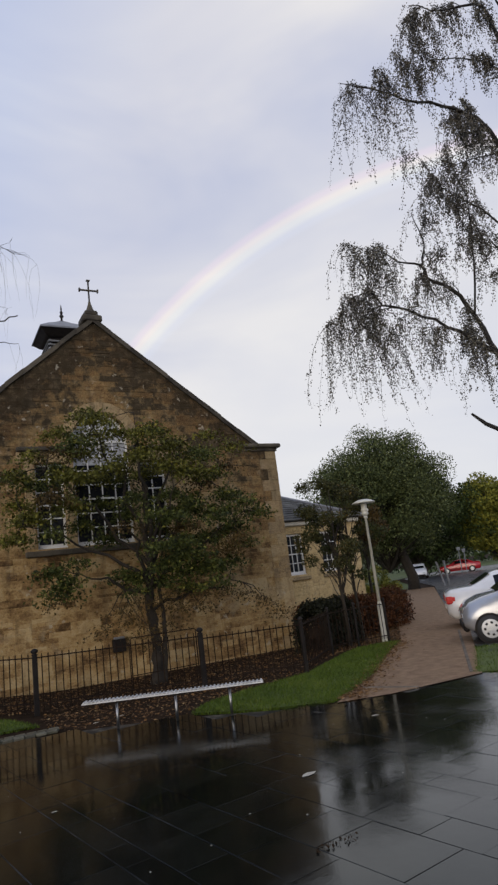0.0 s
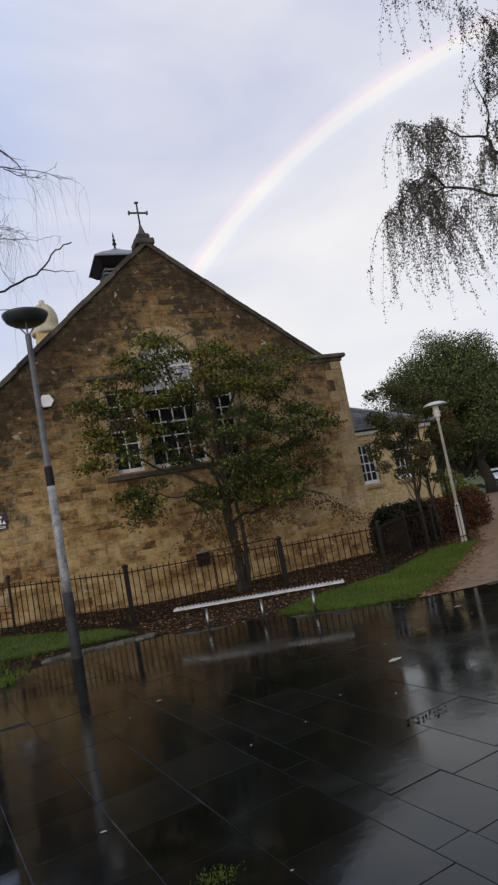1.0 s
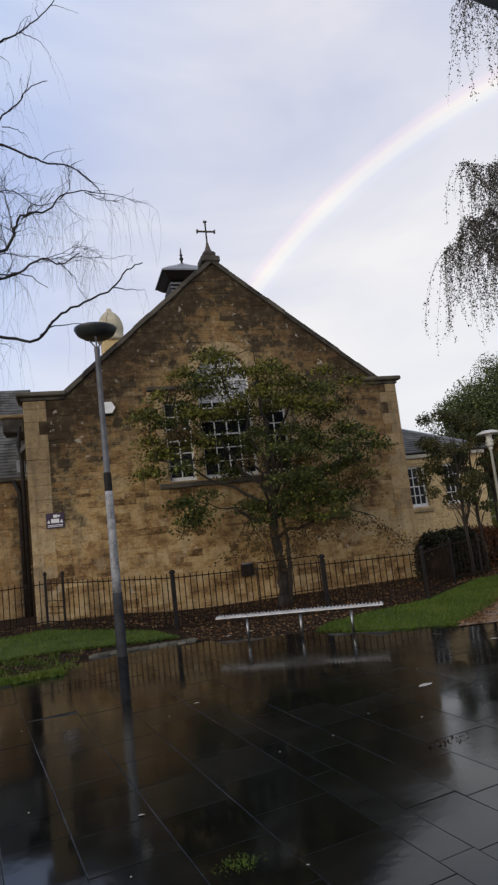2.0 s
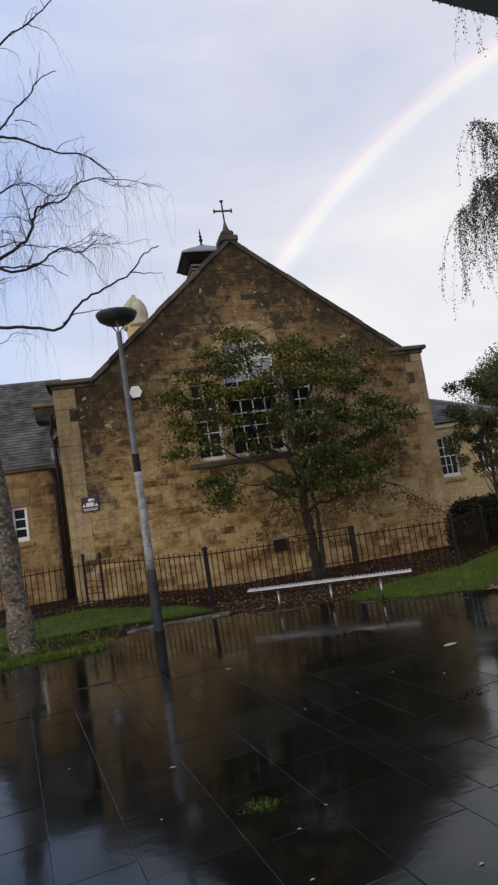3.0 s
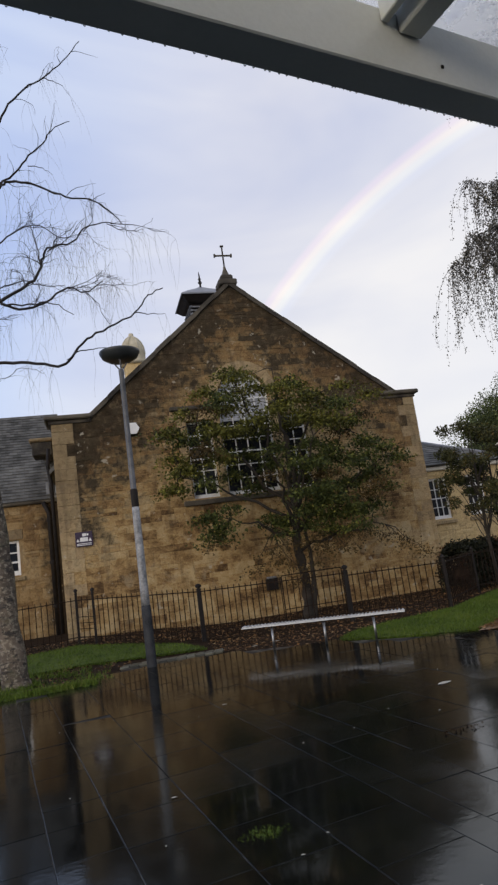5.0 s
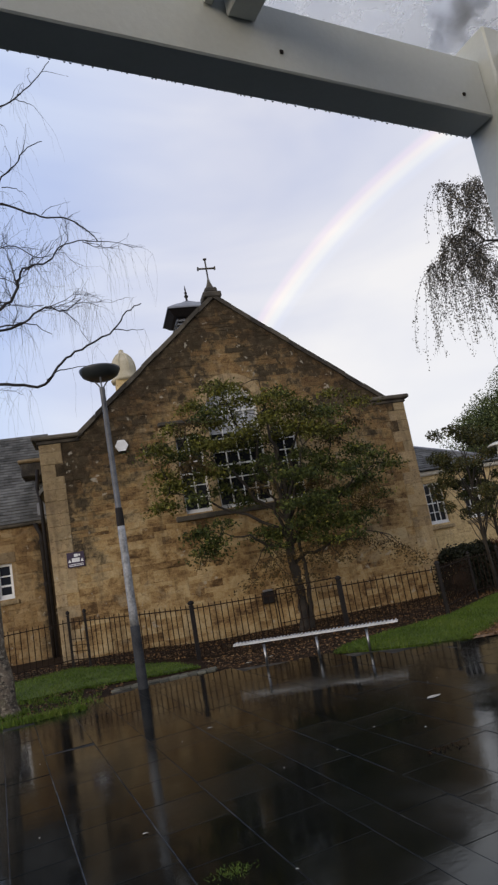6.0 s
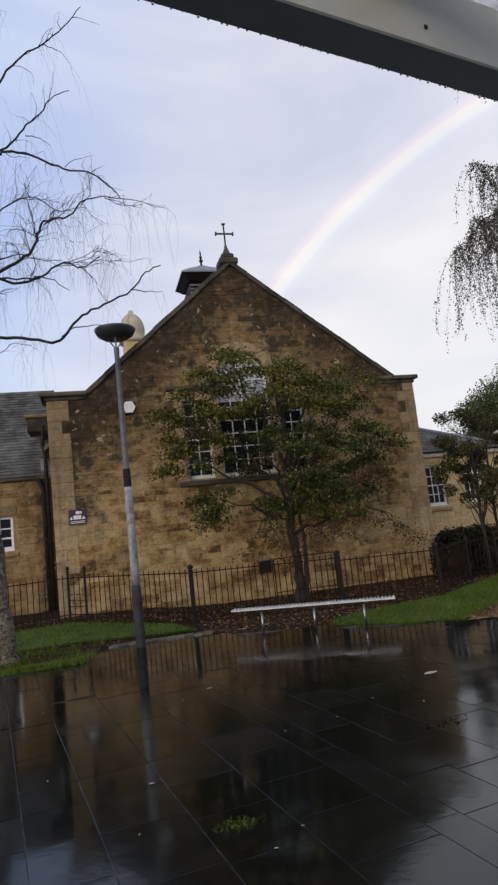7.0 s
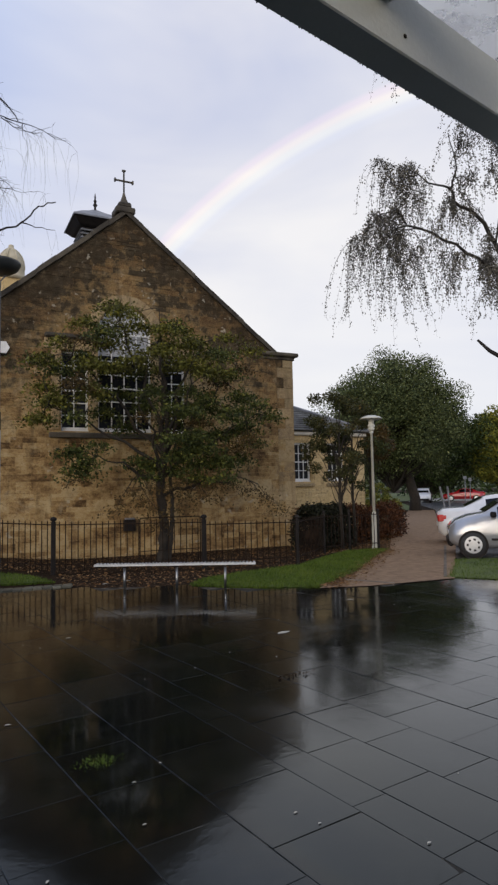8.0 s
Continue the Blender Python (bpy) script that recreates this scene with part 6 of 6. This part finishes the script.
GRASS_BLADE = leaf_material("grass_blade", (0.032, 0.056, 0.006), (0.10, 0.150, 0.016), (0.20, 0.19, 0.05), 0.88)
grng = np.random.default_rng(17)
for (outline, dz, _lab), n, ylim in zip(draped_lawns, (6000, 22000, 26000, 5000), (16, 16, 16, 12)):
    xs, ys = [p[0] for p in outline], [p[1] for p in outline]
    spots = []
    while len(spots) < n:
        x, y = grng.uniform(max(min(xs), -10), min(max(xs), 9)), grng.uniform(min(ys), min(max(ys), ylim))
        if inside_poly(x, y, outline):
            spots.append((x, y, gz(x, y) + dz - 0.012))
    for (xa, ya), (xb, yb) in zip(outline, outline[1:] + outline[:1]):
        if max(abs(xa), abs(xb)) > 10:
            continue
        for f in grng.uniform(0, 1, int(260 * math.hypot(xb - xa, yb - ya))):
            x, y = xa + (xb - xa) * f + grng.normal() * 0.03, ya + (yb - ya) * f + grng.normal() * 0.03
            spots.append((x, y, gz(x, y) - 0.02))
    g = tagged(thing("grass", (spots[0][0], spots[0][1], 0), "short wet green grass blades", "grass"), kind="stuff")
    blades("grass_blade", spots, GRASS_BLADE, g, grng)
tufts = []
for _ in range(120):
    x = grng.uniform(-8.5, -4.6)
    y = 11.02 + grng.normal() * 0.07
    tufts += [(x + grng.normal() * 0.05, y + grng.normal() * 0.05, 0.0) for _ in range(30)]
for _ in range(40):
    a = grng.uniform(0, 6.28)
    tufts += [(BX + 0.3 * math.cos(a) + grng.normal() * 0.04, BY + 0.3 * math.sin(a) + grng.normal() * 0.04, 0.01) for _ in range(14)]
for _ in range(150):
    x, y = grng.uniform(-9, -4.3), grng.uniform(11.3, 13.2)
    tufts += [(x + grng.normal() * 0.06, y + grng.normal() * 0.06, gz(x, y) - 0.03) for _ in range(14)]
g = tagged(thing("grass", (-6, 11, 0), "ragged grass tufts along the plaza edge", "grass"), kind="stuff")
blades("grass_blade", tufts, GRASS_BLADE, g, grng, 0.04, 0.12)
moss = thing("grass_tuft", (-3.56, 4.41, 0), "small green grass tuft growing in a paving joint", "grass")
blades("grass_blade", [(-3.56 + grng.normal() * 0.06, 4.41 + grng.normal() * 0.045, -0.004) for _ in range(280)], GRASS_BLADE, moss, grng, 0.008, 0.020, 0.004, lean=0.9)

LITTER = leaf_material("fallen_leaf", (0.06, 0.03, 0.012), (0.20, 0.11, 0.045), (0.32, 0.24, 0.12), 0.85)
beds = []
while len(beds) < 5200:
    x, y = grng.uniform(-9, 8), grng.uniform(12.5, 17)
    edge = np.interp(x, [p[0] for p in RAIL_LINE], [p[1] for p in RAIL_LINE])
    if y > edge + 0.08:
        beds.append((x, y, gz(x, y) - 0.025 + grng.uniform(0, 0.03)))
for _ in range(1900):
    f = grng.uniform(0, 1) ** 1.3
    x, y = 1.55 + 4.75 * f, 9.5 + 4.5 * f
    beds.append((x + abs(grng.normal()) * 0.26 - 0.22, y + grng.normal() * 0.12, 0.016))
while len(beds) < 8300:
    x, y = grng.uniform(3.4, 8.2), grng.uniform(13.6, 17.2)
    if inside_poly(x, y, [(4.2, 14.0), (5.1, 14.5), (6.3, 14.4), (8.2, 16.6), (7.6, 17.0), (5.4, 15.3)]):
        beds.append((x, y, gz(x, y) - 0.022 + grng.uniform(0, 0.02)))
for _ in range(1500):
    f = grng.uniform(0, 1)
    x, y = 5.3 + 5.2 * f, 13.2 + 6.2 * f
    beds.append((x + grng.normal() * 0.22, y + grng.normal() * 0.16, 0.018))
for _ in range(900):
    x, y = grng.uniform(-9, -3.9), grng.uniform(11.3, 13.3)
    beds.append((x, y, gz(x, y) - 0.028 + grng.uniform(0, 0.02)))
verge = [(-2.4, 12.0), (-0.6, 10.95), (0.3, 11.1), (2.8, 12.1), (2.6, 12.45), (0.6, 12.95), (-2.35, 13.9)]
while len(beds) < 11900:
    x, y = grng.uniform(-2.4, 2.8), grng.uniform(10.9, 13.9)
    if inside_poly(x, y, verge):
        beds.append((x, y, gz(x, y) - 0.03 + grng.uniform(0, 0.015)))
lit = tagged(thing("leaf_litter", (0, 15, 0), "brown fallen leaves in the bed and along the footpath", "leaves"), kind="stuff")
leaf_cloud("fallen_leaf", beds, grng.uniform(0.04, 0.08, len(beds)), LITTER, lit, grng, lying=0.16)

PALE_LEAF = two_tone("pale_wet_leaf", (0.30, 0.27, 0.20), (0.55, 0.52, 0.44), 0.4, 12, 60)


def flat_leaf(x, y, s, turn):
    bm = bmesh.new()
    ring = [bm.verts.new((x + s * math.cos(turn) * u - 0.5 * s * math.sin(turn) * v, y + s * math.sin(turn) * u + 0.5 * s * math.cos(turn) * v, 0.0035 + 0.003 * abs(v))) for u, v in ((-1, 0), (-0.5, 0.7), (0.2, 0.9), (1, 0), (0.3, -0.8), (-0.5, -0.8))]
    mid = bm.verts.new((x, y, 0.005))
    for i in range(6):
        bm.faces.new((ring[i], ring[(i + 1) % 6], mid))
    tagged(part("fallen_leaf", bm, PALE_LEAF), "pale wet leaf lying on the dark paving", "leaf", "leaves on the plaza")


lrng = random.Random(77)
for x, y, s in ((-0.875, 6.90, 0.10), (-4.0, 5.34, 0.025), (-3.445, 4.03, 0.014), (-3.525, 3.56, 0.014), (1.026, 8.29, 0.06), (-3.12, 7.90, 0.035), (-2.757, 3.163, 0.012), (-2.403, 2.78, 0.014), (-3.233, 4.21, 0.012)):
    flat_leaf(x, y, s, lrng.uniform(-0.4, 0.4))
for _ in range(46):
    flat_leaf(lrng.uniform(-6.5, 1.5), lrng.uniform(2.8, 9.2), lrng.uniform(0.007, 0.017), lrng.uniform(0, 6.2))
for x, y in ((-1.75, 11.95), (-1.3, 12.1)):
    flat_leaf(x, y, 0.07, 0.3)
heap = [(-1.58 + lrng.gauss(0, 0.10), 5.38 + lrng.gauss(0, 0.035), 0.006 + lrng.uniform(0, 0.012)) for _ in range(40)]
debris = tagged(thing("leaf_debris", (-1.58, 5.38, 0), "small dark clump of leaf debris in a puddle", "leaves"), kind="stuff")
leaf_cloud("debris", heap, [0.026] * 40, SOIL, debris, grng)

# setts along the plaza edge
sett_line = thing("sett_edging", (-3.3, 12.1, 0), "row of grey stone setts edging the plaza", "edging")
SETT = two_tone("grey_sett", (0.040, 0.040, 0.028), (0.125, 0.122, 0.09), 0.4, 5, 50, pieces=0.4)
for r_ in range(2):
    for i in range(11):
        x, y = -4.15 + i * 0.165 + 0.05 * r_, 12.02 + r_ * 0.14 - 0.006 * i + 0.012
        part("sett", boxed((x, y, -0.03), (x + 0.155, y + 0.13, 0.018 + lrng.uniform(0, 0.008)), None, 0.01), SETT, sett_line)
kerb = thing("path_kerb", (3.8, 9.2, 0), "narrow concrete edging along the footpath", "kerb")
KERB = two_tone("concrete_kerb", (0.09, 0.075, 0.06), (0.21, 0.175, 0.14), 0.95, 4, 50, spec=0.1)
for i in range(7):
    a, b = V((3.80 + 0.62 * i, 9.28 + 0.66 * i, 0)), V((3.80 + 0.62 * (i + 1) - 0.006, 9.28 + 0.66 * (i + 1) - 0.006, 0))
    m = Matrix.Translation(a) @ Matrix.Rotation(math.atan2(b.y - a.y, b.x - a.x), 4, "Z")
    part("kerb_stone", boxed((0, -0.03, -0.05), ((b - a).length, 0.03, 0.022), m, 0.008), KERB, kerb)
m = Matrix.Translation((2.09, 9.98, 0)) @ Matrix.Rotation(radians(-62), 4, "Z")
tagged(part("edging_strip", boxed((0, -0.03, -0.03), (0.95, 0.03, 0.024), m, 0.008), KERB), "short dark edging strip at the mouth of the footpath", "kerb")

# ---- pieces: slates, paving, wall stones ----
up50 = (0, math.cos(radians(50)), math.sin(radians(50)))
slates(w_roof, (-7.85, AY - 0.05 - 0.08 * math.sin(radians(50)), 3.90 + 0.08 * math.cos(radians(50))), (1, 0, 0), up50, 12, 31, 0.235, 0.132, lambda u, v: 0.10 < u < 2.62)
e_up = V((0, 3.74, 1.72)).normalized()
slates(e_roof, (5.25, AY - 0.24, 3.68), (1, 0, 0), e_up, 18, 16, 0.25, 0.24, lambda u, v: u < 4.4 - v * 0.70)

PA = radians(8.5)
PU, PV = V((math.cos(PA), math.sin(PA), 0)), V((-math.sin(PA), math.cos(PA), 0))
slab_me = bpy.data.meshes.new("slab")
k = 0.0028
sv = [(0, 0, -0.03), (1, 0, -0.03), (1, 1, -0.03), (0, 1, -0.03), (0, 0, -0.0009), (1, 0, -0.0009), (1, 1, -0.0009), (0, 1, -0.0009), (k, k, 0), (1 - k, k, 0), (1 - k, 1 - k, 0), (k, 1 - k, 0)]
sf = [(0, 1, 5, 4), (1, 2, 6, 5), (2, 3, 7, 6), (3, 0, 4, 7), (4, 5, 9, 8), (5, 6, 10, 9), (6, 7, 11, 10), (7, 4, 8, 11), (8, 9, 10, 11)]
slab_me.from_pydata(sv, [], sf)
slab_me.materials.append(WET_SLAB)
plaza_paving = tagged(thing("plaza_paving", (0, 0, 0), "large dark wet stone slabs with standing rainwater", "paving"), kind="structure")
prng = random.Random(3)
bounds = [-3.63, -3.085, -2.575, -2.01, -1.77, -1.37, -0.93]
JOINT_AT = {-3.085: 3.87, -2.575: 4.12, -1.77: 4.84, -1.37: 4.12}
while bounds[0] > -17:
    bounds.insert(0, bounds[0] - prng.choice((0.36, 0.42, 0.53, 0.6)))
while bounds[-1] < 17:
    bounds.append(bounds[-1] + prng.choice((0.30, 0.38, 0.46, 0.60)))
far_v, far_f, count = [], [], 0
for u0, u1 in zip(bounds, bounds[1:]):
    v = JOINT_AT[u0] - 0.62 * 26 if u0 in JOINT_AT else -12 + prng.uniform(0, 0.8)
    while v < 15:
        ln = 0.62 if u0 in JOINT_AT else prng.choice((0.42, 0.55, 0.7, 0.85)) * prng.uniform(0.95, 1.05)
        c = PU * (u0 + u1) / 2 + PV * (v + ln / 2)
        if inside_poly(c.x, c.y, PLAZA) and c.y > -8:
            gap = prng.uniform(0.003, 0.009)
            o = PU * (u0 + gap / 2) + PV * (v + gap / 2)
            tilt = Matrix.Rotation(prng.gauss(0, 0.0016), 4, "X") @ Matrix.Rotation(prng.gauss(0, 0.0016), 4, "Y")
            m = Matrix.Translation(o + V((0, 0, prng.uniform(-0.0015, 0.0015)))) @ Matrix.Rotation(PA, 4, "Z") @ tilt @ Matrix.Diagonal((u1 - u0 - gap, ln - gap, 1, 1))
            if 2.0 < c.y < 11.5 and -8.5 < c.x < 6.0 and count < 300:
                count += 1
                s = new("slab", slab_me)
                s.parent = plaza_paving
                s.matrix_basis = m
            else:
                n0 = len(far_v)
                far_v += [tuple(m @ V(p)) for p in sv]
                far_f += [tuple(n0 + i for i in f) for f in sf]
        v += ln
tagged(part_data("outer_slab", far_v, far_f, WET_SLAB, plaza_paving), kind="stuff")


def stone_block(xb0, xb1, xt0, xt1, z0, z1, y, depth, rng, gap=0.004, edge=0.011):
    """Corners of one squared stone: its face stands a little proud, with worn arrises."""
    g = gap / 2
    xb0, xt0, xb1, xt1, z0, z1 = xb0 + g, xt0 + g, xb1 - g, xt1 - g, z0 + g + rng.uniform(0, 0.003), z1 - g - rng.uniform(0, 0.004)
    j = lambda: rng.uniform(-0.012, 0.012)
    f = y - rng.uniform(0.0, 0.011)
    back = [(xb0, y + depth, z0), (xb1, y + depth, z0), (xt1, y + depth, z1), (xt0, y + depth, z1)]
    mid = [(xb0, f + edge * 0.35, z0), (xb1, f + edge * 0.35, z0), (xt1, f + edge * 0.35, z1), (xt0, f + edge * 0.35, z1)]
    face = [(xb0 + edge + j(), f + j() * 0.4, z0 + edge + j() * 0.6), (xb1 - edge + j(), f + j() * 0.4, z0 + edge + j() * 0.6), (xt1 - edge + j(), f + j() * 0.4, z1 - edge + j() * 0.6), (xt0 + edge + j(), f + j() * 0.4, z1 - edge + j() * 0.6)]
    return back + mid + face


BLOCK_F = [(0, 1, 5, 4), (1, 2, 6, 5), (2, 3, 7, 6), (3, 0, 4, 7), (4, 5, 9, 8), (5, 6, 10, 9), (6, 7, 11, 10), (7, 4, 8, 11), (8, 9, 10, 11)]


def masonry(parent, mat, y, z_lo, z_hi, limit, holes, seed, near=lambda x, z: False, snaps=(), lo=0.11, hi=0.32, name="stone"):
    """Coursed rubble between moving limits; holes(z) gives the x spans to leave open."""
    rng = random.Random(seed)
    rest_v, rest_f, made, z = [], [], 0, z_lo
    while z < z_hi - 0.04:
        z1 = min(z + rng.uniform(lo, hi), z_hi)
        for s in snaps:
            if z < s - 0.02 and z1 > s - 0.09:
                z1 = s
        (l0, r0), (l1, r1) = limit(z), limit(z1)
        spans, x_from = [], (l0, l1)
        for h0, h1 in sorted(holes(z, z1)):
            spans.append((x_from, (h0, h0)))
            x_from = (h1, h1)
        spans.append((x_from, (r0, r1)))
        for (a0, a1), (b0, b1) in spans:
            if max(b0, b1) - min(a0, a1) < 0.06:
                continue
            x0, x1 = a0, a1
            while True:
                w = rng.uniform(0.20, 0.68) * (0.8 + (z1 - z))
                last = min(b0, b1) - (x0 + w) < 0.22
                e0, e1 = (b0, b1) if last else (max(x0, x1) + w, max(x0, x1) + w)
                e0, e1 = max(e0, x0 + 0.01), max(e1, x1 + 0.01)
                # here and there two thin stones stand in for one, so that no bed joint runs through
                cut = z + (z1 - z) * rng.uniform(0.35, 0.65)
                levels = [(z, cut), (cut, z1)] if z1 - z > 0.17 and rng.random() < 0.38 else [(z, z1)]
                for lo_z, hi_z in levels:
                    f0, f1 = (lo_z - z) / (z1 - z), (hi_z - z) / (z1 - z)
                    vs = stone_block(x0 + (x1 - x0) * f0, e0 + (e1 - e0) * f0, x0 + (x1 - x0) * f1, e0 + (e1 - e0) * f1, lo_z, hi_z, y, 0.05, rng)
                    if near((x0 + e0) / 2, z) and made < 300:
                        made += 1
                        part_data(name, vs, BLOCK_F, mat, parent)
                    else:
                        n0 = len(rest_v)
                        rest_v += vs
                        rest_f += [tuple(n0 + i for i in f) for f in BLOCK_F]
                if last:
                    break
                x0 = x1 = e0
        z = z1
    if rest_v:
        tagged(part_data("upper_" + name if made else name + "_face", rest_v, rest_f, mat, parent), kind="stuff")


QW = 0.55


def hall_limit(z):
    if z < SHOULDER - 1e-6:
        return (-HALF + QW, HALF - QW)
    if z < KNEE:
        return (-inner(-1), inner(1))
    f = max(0.005, (APEX - z) / (APEX - KNEE))
    return (-inner(-1) * f, inner(1) * f)


def hall_holes(z0, z1):
    out = []
    if z1 > 3.08 and z0 < 5.66:
        out.append((-1.95, 1.95))
    elif z0 >= 5.60 and z0 < ARCH_Z + 0.98:
        d = max(0.0, (z0 + z1) / 2 - ARCH_Z)
        if d < 0.98:
            w = math.sqrt(0.98**2 - d * d)
            out.append((-w, w))
    return out


masonry(hall, STONE, FY, 0.0, APEX - 0.03, hall_limit, hall_holes, 40, lambda x, z: z < 2.6, (3.07, 5.66, SHOULDER, KNEE))
qr = random.Random(9)
for s in (-1, 1):
    z, i = 0.0, 0
    while z < SHOULDER - 0.05:
        z1 = SHOULDER if SHOULDER - z < 0.5 else z + qr.uniform(0.28, 0.36)
        w = qr.uniform(0.26, 0.36) if i % 2 else QW
        for a, b, mat in ((HALF, HALF - w, STONE_PLAIN), (HALF - w, HALF - QW, STONE_PLAIN if s < 0 and qr.random() < 0.85 else STONE)):
            if a - b > 0.05:
                lo, hi = sorted((s * a, s * b))
                part_data("quoin", stone_block(lo, hi, lo, hi, z, z1, FY - 0.006, 0.06, qr), BLOCK_F, mat, hall)
        z, i = z1, i + 1
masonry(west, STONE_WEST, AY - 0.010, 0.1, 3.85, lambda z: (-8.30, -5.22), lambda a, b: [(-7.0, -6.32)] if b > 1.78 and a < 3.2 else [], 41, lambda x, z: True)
masonry(east, STONE_SIDE, AY - 0.010, 0.1, 3.51, lambda z: (5.22, 9.6), lambda a, b: [(6.60, 7.34), (8.0, 8.74)] if b > 1.74 and a < 3.27 else [], 42, lambda x, z: True)
